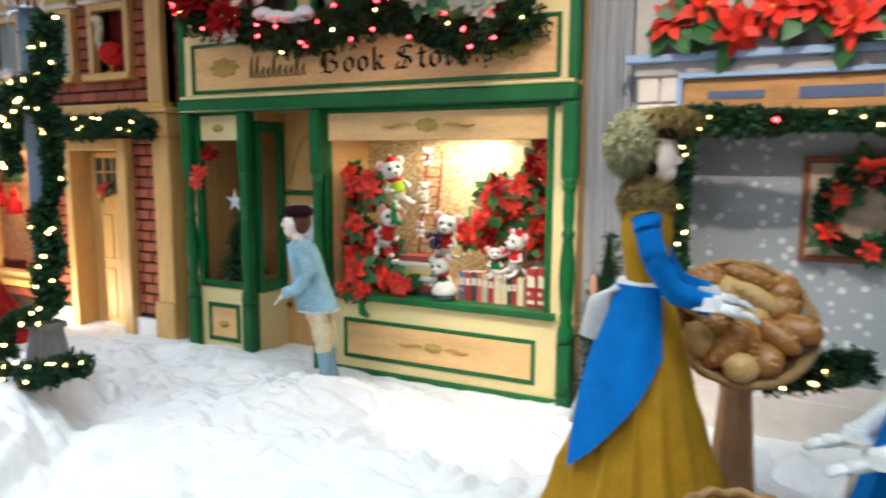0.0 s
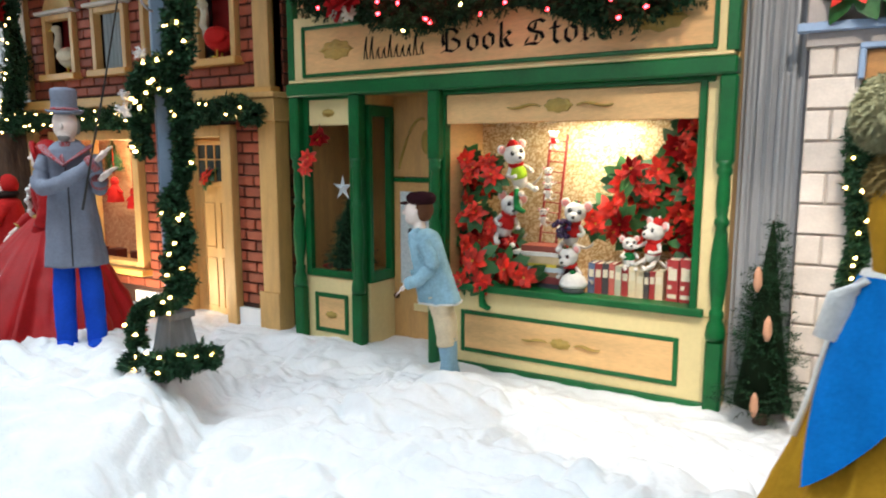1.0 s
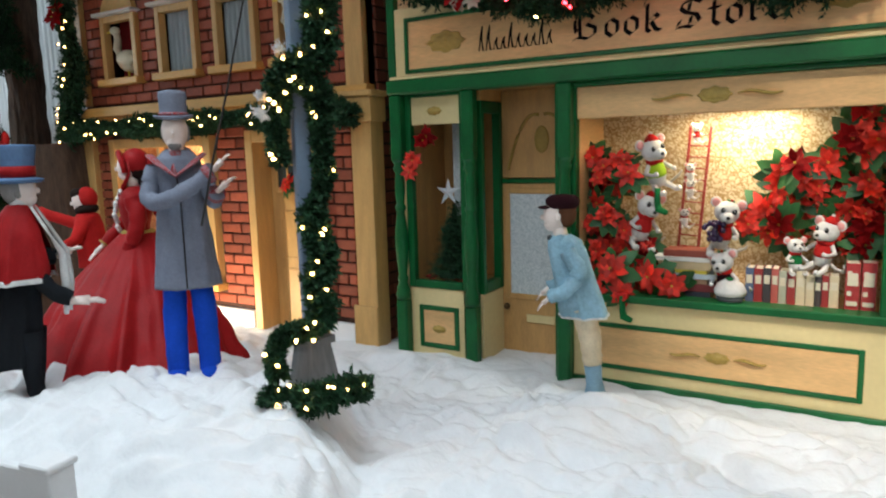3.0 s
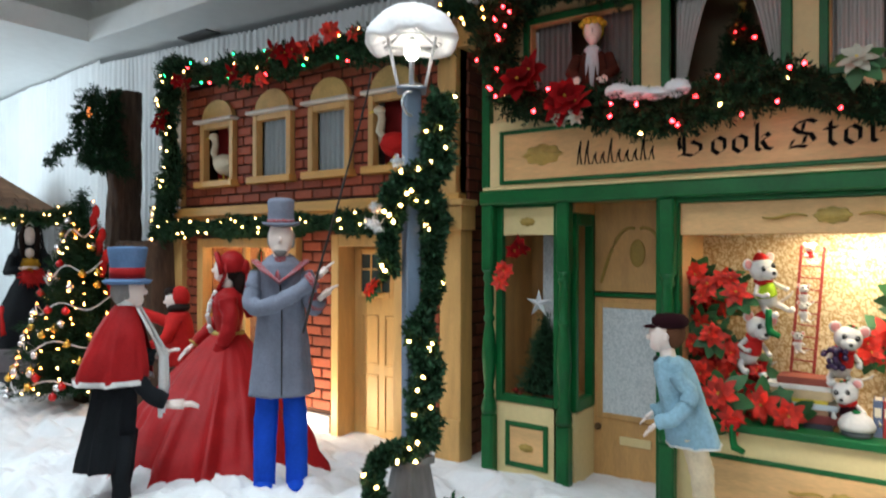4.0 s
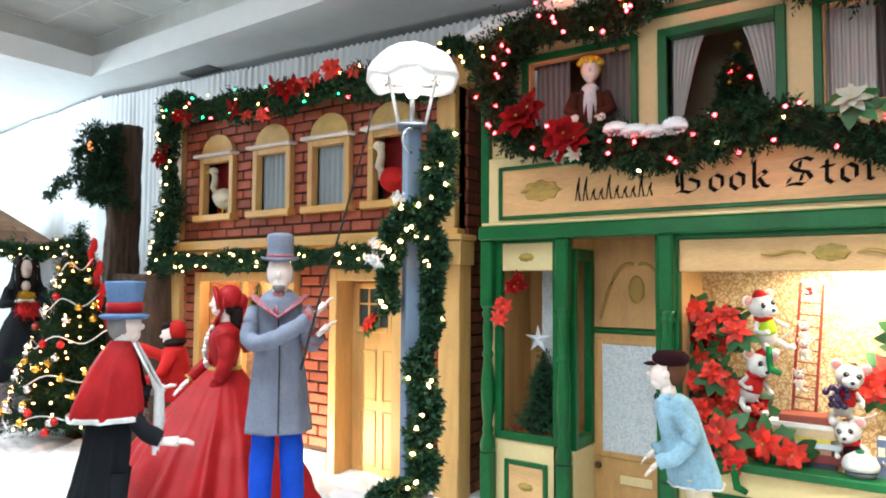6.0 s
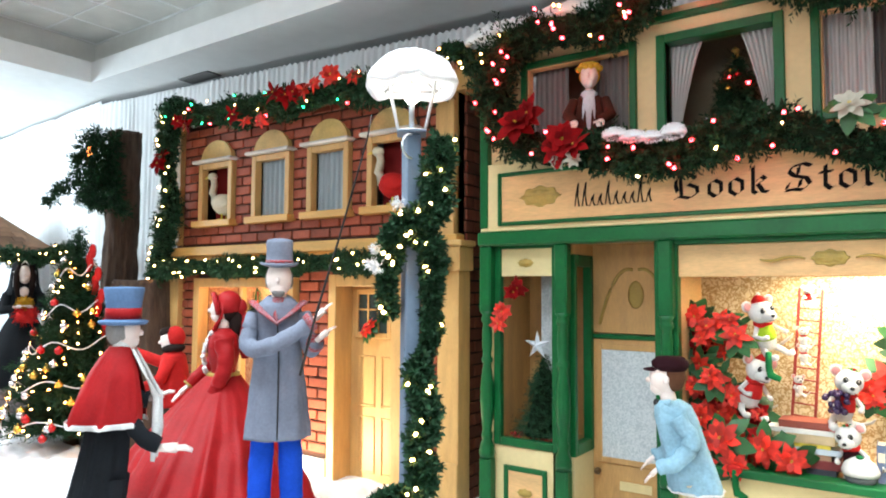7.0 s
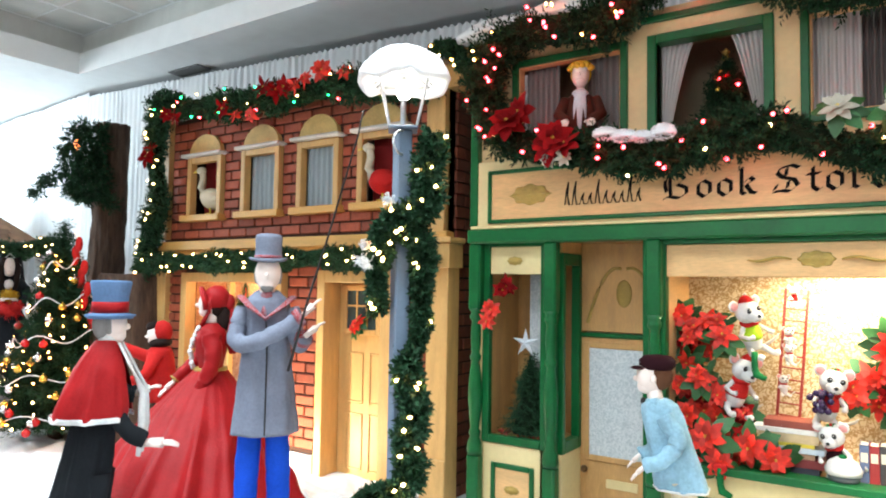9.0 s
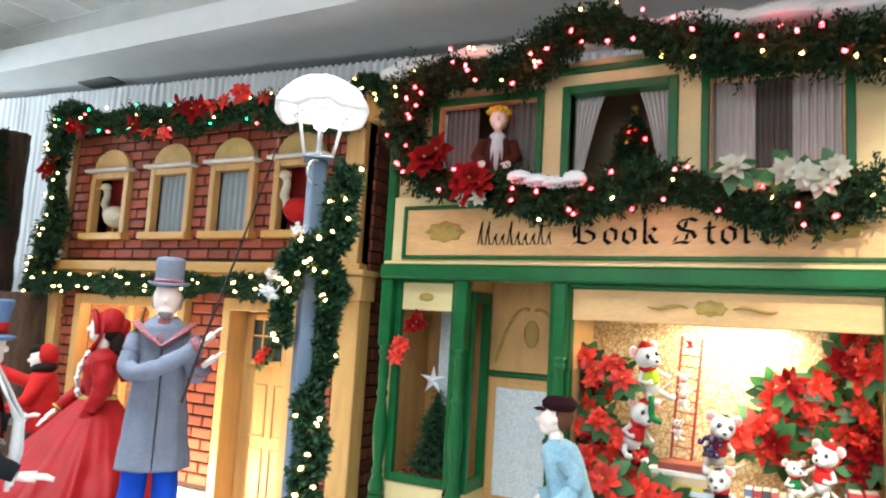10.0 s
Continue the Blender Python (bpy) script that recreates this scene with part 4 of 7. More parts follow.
# ---- street lamp ----
LX, LY = -3.49, 2.325
LBZ = snow_z(LX, LY)
lamp = thing("street_lamp", "grey-blue street lamp with a lit snow-capped lantern", "street lamp", (LX, LY, LBZ, 0, 0, 83))
PZ = 2.40 - LBZ
part("post", Shape().box(-0.036, 0.036, -0.036, 0.036, 0.0, PZ, b=0.006), STEEL, lamp).rotation_euler = (0, 0, radians(-24))
part("base", Shape().loft([[(-q, -q, z), (q, -q, z), (q, q, z), (-q, q, z)] for q, z in ((0.10, 0.0), (0.095, 0.02), (0.062, 0.27), (0.078, 0.275), (0.078, 0.31), (0.05, 0.315))], smooth=False),
     mat("grey_wood_base", (0.22, 0.23, 0.24), 0.7, vary=0.25, scale=6, stretch=(6, 6, 1)), lamp)
part("lantern_plate", Shape().box(-0.068, 0.068, -0.068, 0.068, PZ, PZ + 0.014, b=0.004), STEEL, lamp).rotation_euler = (0, 0, radians(45))
RZ = PZ + 0.235
for k in range(4):
    ux, uy = math.cos(math.pi * k / 2), math.sin(math.pi * k / 2)
    part("strut", Shape().tube([(0.085 * ux, 0.085 * uy, PZ + 0.01), (0.150 * ux, 0.150 * uy, RZ - 0.01)], 0.0055, seg=6), WHITE, lamp, "thin white strut")
    part("strut_curl", Shape().tube([((0.185 + 0.024 * math.cos(q)) * ux, (0.185 + 0.024 * math.cos(q)) * uy, RZ + 0.012 + 0.020 * math.sin(q)) for q in (2.2 - 0.5 * k2 for k2 in range(11))], 0.005, seg=6), WHITE, lamp, "white curled hook")
    part("roof_rib", Shape().tube([(0.20 * ux, 0.20 * uy, RZ), (0, 0, RZ + 0.07)], 0.006, seg=6), METAL, lamp)
    vx, vy = math.cos(math.pi * (k + 1) / 2), math.sin(math.pi * (k + 1) / 2)
    part("frame_bar", Shape().tube([(0.152 * ux, 0.152 * uy, RZ), (0.152 * vx, 0.152 * vy, RZ)], 0.007, seg=6), METAL, lamp)
part("lamp_stem", Shape().tube([(0, 0, PZ + 0.01), (0, 0, RZ + 0.02)], 0.013, seg=8), METAL, lamp)
part("light_bulb", Shape().ball((0, 0, PZ + 0.19), (0.036, 0.036, 0.048)), glow("lit_lamp_bulb", (1.0, 0.93, 0.80), 22), lamp, "glowing white bulb")
part("curl_bracket", Shape().tube([(-0.05 - 0.06 * math.sin(a), -0.05, PZ - 0.07 + 0.055 * math.cos(a)) for a in (k * 0.35 for k in range(10))], 0.006, seg=6), METAL, lamp)
CAPM = mat("thin_cotton_snow", (0.84, 0.84, 0.85), 0.95, vary=0.06, scale=14, bump=0.8, fine=50)
tl, mx = CAPM.node_tree.nodes.new("ShaderNodeBsdfTranslucent"), CAPM.node_tree.nodes.new("ShaderNodeMixShader")
tl.inputs[0].default_value, mx.inputs[0].default_value = (0.95, 0.93, 0.90, 1), 0.08
CAPM.node_tree.links.new(CAPM.node_tree.nodes["Principled BSDF"].outputs[0], mx.inputs[1])
CAPM.node_tree.links.new(tl.outputs[0], mx.inputs[2])
CAPM.node_tree.links.new(mx.outputs[0], CAPM.node_tree.nodes["Material Output"].inputs[0])
# a square pad of batting thrown over the lantern: it sags at the four sides and hangs a little at the corners
cap, rings, M = Shape(), [], 48
for k in range(15):
    t = k / 14
    ring = []
    for i in range(M):
        a = 2 * math.pi * i / M
        sq = (abs(math.cos(a)) ** 1.45 + abs(math.sin(a)) ** 1.45) ** (-1 / 1.45)
        corner = math.cos(2 * a) ** 2
        lump = noise.noise(Vector((3.2 * math.cos(a), 3.2 * math.sin(a), 2.5 * t)))
        if k < 3:
            r, z = (0.165 + 0.025 * k) * sq, RZ + 0.012 - 0.010 * k
        else:
            u = (k - 3) / 11
            r = 0.238 * sq * max(0.0, 1 - u ** 1.9) ** 0.62 * (1 + 0.08 * lump) + 0.004
            z = RZ - 0.006 + 0.175 * u
        z += (1 - t) * (-0.026 * corner + 0.022 * lump) + 0.008 * lump
        ring.append((r * math.cos(a), r * math.sin(a), z))
    rings.append(ring)
cap.loft(rings, 0, True, caps=False)
part("snow_cap", cap, CAPM, lamp, "thick white snow cap")
GL = "green pine garland with white lights wound round the lamp post"
garland([(-3.33, 2.35, 2.36), (-3.36, 2.34, 2.17), (-3.35, 2.33, 2.03), (-3.43, 2.25, 1.98), (-3.52, 2.22, 1.92), (-3.52, 2.24, 1.84), (-3.55, 2.23, 1.73), (-3.555, 2.24, 1.63), (-3.55, 2.25, 1.565)],
        0.074, GL, 15, front=(0.6, -0.8, 0), group="lamp garlands")
garland([(-3.47, 2.24, 1.95), (-3.38, 2.33, 1.88), (-3.39, 2.36, 1.78), (-3.41, 2.37, 1.62), (-3.40, 2.37, 1.50), (-3.43, 2.34, 1.36)],
        0.062, GL, 6, front=(0.6, -0.8, 0), group="lamp garlands")
garland([(-3.43, 2.32, 1.36), (-3.42, 2.31, 1.24), (-3.38, 2.32, 1.10), (-3.41, 2.28, 0.97), (-3.37, 2.30, 0.85), (-3.43, 2.22, 0.78), (-3.52, 2.17, 0.76), (-3.55, 2.13, 0.68), (-3.53, 2.12, 0.58)],
        0.074, GL, 13, front=(0.6, -0.8, 0), group="lamp garlands")
garland([(LX - 0.08, LY - 0.23, LBZ + 0.07), (LX + 0.02, LY - 0.22, LBZ + 0.06), (LX + 0.15, LY - 0.16, LBZ + 0.07), (LX + 0.25, LY - 0.06, LBZ + 0.10), (LX + 0.32, LY + 0.0, LBZ + 0.09)], 0.075,
        "short pine garland with white lights lying round the lamp foot", 9, front=(0.5, -0.6, 0.6), group="lamp garlands")


# two white frosted sprays tucked into the lamp garland
for x, y, z in ((-3.59, 2.17, 1.79), (-3.55, 2.165, 1.775), (-3.57, 2.18, 1.86), (-3.46, 2.20, 2.06)):
    n = 40
    way = unit(rng.normal(size=(n, 3)) + np.array([-0.6, -0.6, 0.1]))
    ob = thing("frosted_spray", "white frosted artificial pine spray in the lamp garland", "pine spray", group="frosted sprays")
    part("needles", sprig_mesh("needles", np.tile(np.array([x, y, z]), (n, 1)), way, 0.012 + 0.028 * rng.random(n), WHITE, 0.011, 12, 0.002), None, ob)


# ---- poinsettias ----
def bract(sh, a, tilt, length, width, lift, slot):
    """One pointed, folded petal."""
    pts = []
    for t, w in ((0.05, 0.2), (0.35, 0.9), (0.6, 1.0), (0.85, 0.5), (1.0, 0.02)):
        x, z = length * t, lift + length * t * math.tan(tilt) - 0.35 * length * t * t * abs(math.cos(tilt)) * 0.6
        for s in (-1, 0, 1):
            pts.append((x * math.cos(a) - s * w * width * math.sin(a), x * math.sin(a) + s * w * width * math.cos(a), z + (0.12 * width * w if s else 0)))
    sh.put(pts, [(3 * i + j, 3 * i + j + 3, 3 * i + j + 4, 3 * i + j + 1) for i in range(4) for j in range(2)], slot, True)


def petal_mesh(name, length, width, tilt, material):
    sh = Shape()
    bract(sh, 0.0, tilt, length, width, 0.0, 0)
    return sh.mesh(name, material)


def flower(name, petals, label, size, leaves=True, group="poinsettias", wide=0.235):
    ob = thing(name, label, "poinsettia", group=group)
    for layer, (n, ln, tilt, lift) in enumerate(((6, 1.0, 0.1, 0.0), (6, 0.8, 0.35, 0.02), (4, 0.5, 0.7, 0.03))):
        meshes = [petal_mesh("bract", size * ln * random.uniform(0.85, 1.1), size * wide * (1 - 0.1 * layer), tilt + random.uniform(-0.3, 0.25), petals) for _ in range(3)]
        for k in range(n):
            p = new("bract", meshes[k % 3])
            p.parent, p.location = ob, (0, 0, lift * size * 5)
            p.rotation_euler = (0, 0, 2 * math.pi * (k + 0.5 * layer) / n + random.uniform(-0.15, 0.15))
    if leaves:
        green = petal_mesh("leaf", size * 1.45, size * 0.40, -0.15, PLANT)
        for k in range(6):
            p = new("leaf", green)
            p.parent, p.location, p.rotation_euler = ob, (0, 0, -0.15 * size), (0, 0, 2 * math.pi * k / 6 + random.uniform(-0.4, 0.4))
    mid = Shape()
    for k in range(6):
        a = 1.05 * k
        mid.ball((0.055 * size * math.cos(a), 0.055 * size * math.sin(a), (0.20 + 0.03 * math.sin(3 * a)) * size), 0.032 * size, 0, 6, 4)
    part("bud", mid, YELLOW, ob)
    return ob


def turn_to(x, y, z, nx, ny, nz, spin=0.0):
    """A pose whose z axis points along the given way."""
    return Matrix.Translation((x, y, z)) @ Vector((nx, ny, nz)).to_track_quat("Z", "Y").to_matrix().to_4x4() @ pose(0, 0, 0, 0, 0, spin)


def scatter(proto, places, group=""):
    proto.matrix_basis = places[0]
    for m in places[1:]:
        copy_thing(proto, m)


def facing(x, y, z, j=0.75):
    return turn_to(x, y, z, random.uniform(-j, j) + 0.1, -1, random.uniform(-j, j) + 0.15, random.uniform(0, 360)) @ Matrix.Scale(random.uniform(0.82, 1.28), 4)


random.seed(11)
SPOTS_L, SPOTS_R = [], []
for x, z in ((-2.64, 1.46), (-2.55, 1.50), (-2.70, 1.36), (-2.68, 1.24), (-2.70, 1.10), (-2.60, 1.02), (-2.66, 0.95), (-2.52, 0.92), (-2.60, 0.84), (-2.70, 0.80), (-2.48, 0.80), (-2.55, 0.73), (-2.42, 0.74), (-2.66, 0.72), (-2.38, 0.95), (-2.46, 1.42), (-2.60, 1.34), (-2.72, 1.02), (-2.52, 1.06), (-2.72, 1.52), (-2.34, 0.84), (-2.58, 1.16)):
    SPOTS_L.append((x, random.uniform(4.10, 4.28), z))
for x, z in ((-1.65, 1.32), (-1.55, 1.46), (-1.50, 1.36), (-1.40, 1.46), (-1.28, 1.60), (-1.22, 1.66), (-1.20, 1.50), (-1.32, 1.36), (-1.20, 1.36), (-1.28, 1.20), (-1.18, 1.12), (-1.72, 1.20), (-1.80, 1.10), (-1.62, 1.12),
             (-1.48, 1.18), (-1.58, 1.04), (-1.30, 1.02), (-1.62, 1.40), (-1.44, 1.30), (-1.24, 1.78), (-1.16, 1.72), (-1.16, 1.58), (-1.16, 1.26), (-1.38, 1.10), (-1.70, 1.06), (-1.20, 1.00), (-1.36, 1.54), (-1.54, 1.26)):
    SPOTS_R.append((x, random.uniform(4.26, 4.42), z))
FA = "bright red artificial poinsettia bloom in the shop window"
fa = flower("poinsettia", RED_PETAL, FA, 0.078, group="window poinsettias")
fb = flower("poinsettia", RED_PETAL, FA, 0.092, group="window poinsettias")
fc = flower("poinsettia", CRIMSON, "crimson artificial poinsettia bloom in the shop window", 0.082, group="window poinsettias")
S = SPOTS_L + SPOTS_R
fn = flower("poinsettia", RED_PETAL, "small bright red artificial poinsettia bloom in the shop window", 0.068, leaves=False, group="window poinsettias")
scatter(fn, [facing(x + random.uniform(-0.05, 0.05), y - 0.03, z + random.uniform(-0.07, 0.07)) for x, y, z in S[::2] + S[1::4]])
scatter(fa, [facing(*p) for p in S[0::3]])
scatter(fb, [facing(*p) for p in S[1::3]])
scatter(fc, [facing(*p) for p in S[2::3]])
def leaf_mass(places, label):
    """Loose poinsettia leaves that fill the gaps behind the blooms."""
    sh = Shape()
    for x, y, z in places:
        for k in range(7):
            one = Shape()
            bract(one, 0.0, random.uniform(-0.4, 0.4), random.uniform(0.07, 0.11), random.uniform(0.022, 0.032), 0.0, 0)
            m = turn_to(x + random.uniform(-0.06, 0.06), y + random.uniform(0.02, 0.10), z + random.uniform(-0.06, 0.06), random.uniform(-0.8, 0.8), -1, random.uniform(-0.6, 0.8), random.uniform(0, 360))
            sh.put(one.v, one.f, 0, True, at=m)
    return single("poinsettia_leaves", sh, PLANT, label, "poinsettia leaves", kind="stuff")


leaf_mass(SPOTS_L + [(-2.5, 4.2, 0.78), (-2.35, 4.2, 0.76), (-2.68, 4.2, 1.3)], "dark green poinsettia leaves massed in the window")
leaf_mass(SPOTS_R, "green poinsettia leaves massed behind the red blooms")
fd = flower("poinsettia", RED_PETAL, "bright red poinsettia bloom lying on the green sill", 0.095, group="window poinsettias")
scatter(fd, [facing(-2.17, 4.02, 0.76), facing(-2.62, 3.98, 0.70), facing(-2.45, 3.97, 0.70), facing(-2.30, 4.02, 0.80), facing(-2.52, 3.98, 0.84)])
fe = flower("poinsettia", CRIMSON, "large crimson poinsettia pinned in the garland", 0.092, leaves=False, wide=0.30)
scatter(fe, [facing(-3.555, 3.62, 2.80), facing(-3.655, 3.62, 2.735), facing(-3.32, 3.60, 2.60), facing(-3.24, 3.60, 2.545), facing(-3.36, 3.62, 2.54)])
ff = flower("poinsettia", RED_PETAL, "red poinsettia bloom tucked into the house garland", 0.10, leaves=False)
scatter(ff, [facing(-6.46, 3.74, 3.17), facing(-6.26, 3.74, 3.15), facing(-5.42, 3.74, 3.41), facing(-5.17, 3.74, 3.35), facing(-5.71, 3.74, 3.33), facing(-5.60, 3.74, 3.37)])
fl = flower("poinsettia", CRIMSON, "crimson poinsettia bloom tucked into the house garland", 0.11, leaves=False)
scatter(fl, [facing(-7.75, 3.76, 3.01), facing(-7.84, 3.76, 2.93), facing(-7.48, 3.74, 3.31), facing(-7.34, 3.74, 3.26), facing(-6.63, 3.74, 3.25), facing(-6.09, 3.74, 3.36), facing(-5.95, 3.74, 3.32), facing(-5.84, 3.74, 3.34)])
fg = flower("poinsettia", WHITE_PETAL, "cream white poinsettia bloom in the shop garland", 0.082)
scatter(fg, [facing(-1.82, 3.65, 2.59, 0.4), facing(-1.58, 3.65, 2.56, 0.4), facing(-1.48, 3.64, 2.53, 0.4), facing(-1.35, 3.65, 2.56, 0.4), facing(-1.42, 3.66, 2.49)])
fm = flower("poinsettia", WHITE_PETAL, "small cream poinsettia bloom under the crimson ones", 0.058, leaves=False)
scatter(fm, [facing(-3.36, 3.61, 2.46), facing(-3.25, 3.59, 2.465)])
fh = flower("poinsettia", RED_PETAL, "red silk poinsettia hung on the green post", 0.078, leaves=False)
scatter(fh, [facing(-3.93, 3.93, 1.53), facing(-3.95, 3.92, 1.45)])
fo = flower("poinsettia", CRIMSON, "dark red silk poinsettia hung under the bay panel", 0.075, leaves=False)
scatter(fo, [facing(-3.86, 3.96, 1.67), facing(-3.82, 3.97, 1.70)])
fi = flower("poinsettia", RED_PETAL, "red poinsettia bloom on the bakery fascia", 0.13)
scatter(fi, [facing(-0.42 + 0.17 * k, 3.88, 2.38 + 0.07 * math.sin(k * 2.2)) for k in range(9)])
fj = flower("poinsettia", RED_PETAL, "small red poinsettia hung on the pine door", 0.07)
scatter(fj, [facing(-5.31, 4.14, 1.38), facing(-5.36, 4.14, 1.33)])
fk = flower("poinsettia", RED_PETAL, "red poinsettia bloom in the lattice wreath", 0.09)
scatter(fk, [facing(0.45, 4.30, 1.45), facing(0.60, 4.30, 1.58), facing(0.42, 4.30, 1.24), facing(0.78, 4.30, 1.45), facing(0.62, 4.30, 1.15)])
garland([(0.60 + 0.21 * math.cos(a), 4.33, 1.36 + 0.21 * math.sin(a)) for a in (k * math.pi / 6 for k in range(13))], 0.07, "round pine wreath on the bakery lattice", 0, group="wreaths")

# ---- figures: plain clothed display dolls, one mesh each ----
def cloth(name, c, **k):
    return mat(name, c, k.pop("rough", 0.9), vary=0.22, scale=7, bump=0.35, fine=70, spec=0.15, **k)


GREY_WOOL, BLUE_TROUSER = cloth("grey_wool", (0.19, 0.21, 0.27)), cloth("royal_blue_cloth", (0.01, 0.07, 0.50))
HAIR_GREY = cloth("grey_hair", (0.26, 0.25, 0.24))
RED_SATIN, WHITE_CLOTH = cloth("red_satin", (0.34, 0.012, 0.014), rough=0.5), cloth("white_cloth", (0.74, 0.74, 0.72))
HAIR_DARK, HAT_BLUE = cloth("dark_hair", (0.02, 0.012, 0.01)), cloth("slate_blue_felt", (0.11, 0.19, 0.33))
BLACK_CLOTH, DENIM = cloth("black_cloth", (0.012, 0.014, 0.017)), mat("washed_denim", (0.27, 0.45, 0.55), 0.9, vary=0.32, scale=9, bump=0.5, fine=60, spec=0.15)
CREAM_CLOTH, BOOT = cloth("cream_trousers", (0.66, 0.55, 0.38)), cloth("pale_blue_boot", (0.22, 0.36, 0.46))
MAROON, BROWN_HAIR = cloth("maroon_velvet", (0.022, 0.004, 0.007)), cloth("brown_hair", (0.12, 0.05, 0.025))
GOLD_CLOTH, AZURE = cloth("mustard_gown", (0.42, 0.22, 0.015)), cloth("azure_cloth", (0.0, 0.15, 0.48))
FUR_PALE = cloth("pale_olive_fur", (0.30, 0.29, 0.17))
FUR, BLONDE = cloth("olive_fur", (0.21, 0.15, 0.055)), cloth("yellow_hair", (0.70, 0.46, 0.05))
PLUSH, PINK = cloth("white_plush", (0.66, 0.64, 0.61)), cloth("pink_felt", (0.72, 0.32, 0.30))
RED_FELT, LIME, FOREST = cloth("red_felt", (0.50, 0.02, 0.018)), cloth("lime_felt", (0.34, 0.52, 0.03)), cloth("dark_green_felt", (0.01, 0.14, 0.04))


def head(sh, c, slot, size=1.0, look_up=0.0):
    """A plain doll's head: skull, chin and a small nose."""
    x, y, z = c
    sh.ball((x, y, z), (0.062 * size, 0.074 * size, 0.088 * size), slot, 16, 12)
    sh.ball((x, y - 0.025 * size, z - 0.05 * size), (0.042 * size, 0.045 * size, 0.042 * size), slot, 12, 8)
    sh.ball((x, y - 0.075 * size, z - 0.012 * size), (0.010 * size, 0.016 * size, 0.016 * size), slot, 8, 6)


def palm(sh, c, way, slot, size=1.0):
    """A mitten of a palm with four fingers and a thumb."""
    c, way = Vector(c), Vector(way).normalized()
    side = way.cross(Vector((0, 0, 1))).normalized()
    sh.tube([c - way * 0.015 * size, c + way * 0.045 * size], [0.020 * size, 0.026 * size], slot, 8, flat=0.6)
    for k in (-1.5, -0.5, 0.5, 1.5):
        a = c + way * 0.04 * size + side * 0.010 * k * size
        sh.tube([a, a + way * 0.03 * size + side * 0.003 * k * size, a + way * 0.055 * size + Vector((0, 0, -0.008 * size))], [0.0068 * size, 0.006 * size, 0.004 * size], slot, 6)
    a = c + side * 0.02 * size
    sh.tube([a, a + way * 0.02 * size + side * 0.016 * size, a + way * 0.04 * size + side * 0.018 * size], [0.008 * size, 0.007 * size, 0.005 * size], slot, 6)


def folds(sh, profile, slot, sx=1.0, sy=1.0, wave=0.06, waves=9, seg=54, drift=(0, 0), at=(0, 0), arc=None, twist=0.0):
    """A hanging garment: rings that drift and fold more towards the hem; arc: only between two angles."""
    top, z1 = max(r for r, z in profile), max(z for r, z in profile)
    z0 = min(z for r, z in profile)
    rings = []
    a0, a1 = arc or (0, 2 * math.pi)
    fine = []
    for (r0, q0), (r1, q1) in zip(profile, profile[1:]):
        fine += [(r0 + (r1 - r0) * k / 5, q0 + (q1 - q0) * k / 5) for k in range(5)]
    for r, z in fine + [profile[-1]]:
        h = (z1 - z) / (z1 - z0)
        ring = []
        for i in range(seg + (1 if arc else 0)):
            a = a0 + (a1 - a0) * i / seg
            w = 1 + wave * h * (1.1 - 2.2 * abs(math.sin(0.5 * waves * a + twist + 0.6 * math.sin(2 * a))) ** 0.8 + 0.35 * math.sin(2 * waves * a + 1.1))
            w += 0.05 * noise.noise(Vector((3 * math.cos(a), 3 * math.sin(a), 9 * z + waves))) + 0.035 * (0.3 - abs(noise.noise(Vector((6 * math.cos(a), 6 * math.sin(a), 7 * z + 3 * waves)))))
            ring.append((at[0] + drift[0] * h + sx * r * w * math.cos(a), at[1] + drift[1] * h + sy * r * w * math.sin(a), z))
        rings.append(ring)
    sh.loft(rings, slot, True, close=not arc, caps=not arc)


def tuft(sh, c, r, n, length, slot, thick=0.006):
    """Shaggy fur: short curved slivers standing out of an oval."""
    c = Vector(c)
    for k in range(n):
        z = 1 - 2 * (k + 0.5) / n
        a = 2.39996 * k + 0.4 * math.sin(k * 7.1)
        d = Vector((math.sqrt(1 - z * z) * math.cos(a), math.sqrt(1 - z * z) * math.sin(a), z))
        p = c + Vector((d.x * r[0], d.y * r[1], d.z * r[2]))
        w = d.cross(Vector((math.sin(k * 3.3), math.cos(k * 2.1), math.sin(k * 1.7)))).normalized() * thick
        e = d.cross(w).normalized()
        ln = length * (0.6 + 0.5 * abs(math.sin(k * 5.7)))
        q = p + d * ln * 0.55 + e * ln * 0.25
        sh.put([p - w, p + w, q + w * 0.8, q - w * 0.8, p + d * ln + e * ln * 0.8 - Vector((0, 0, ln * 0.3))], [(0, 1, 2, 3), (3, 2, 4)], slot, True)


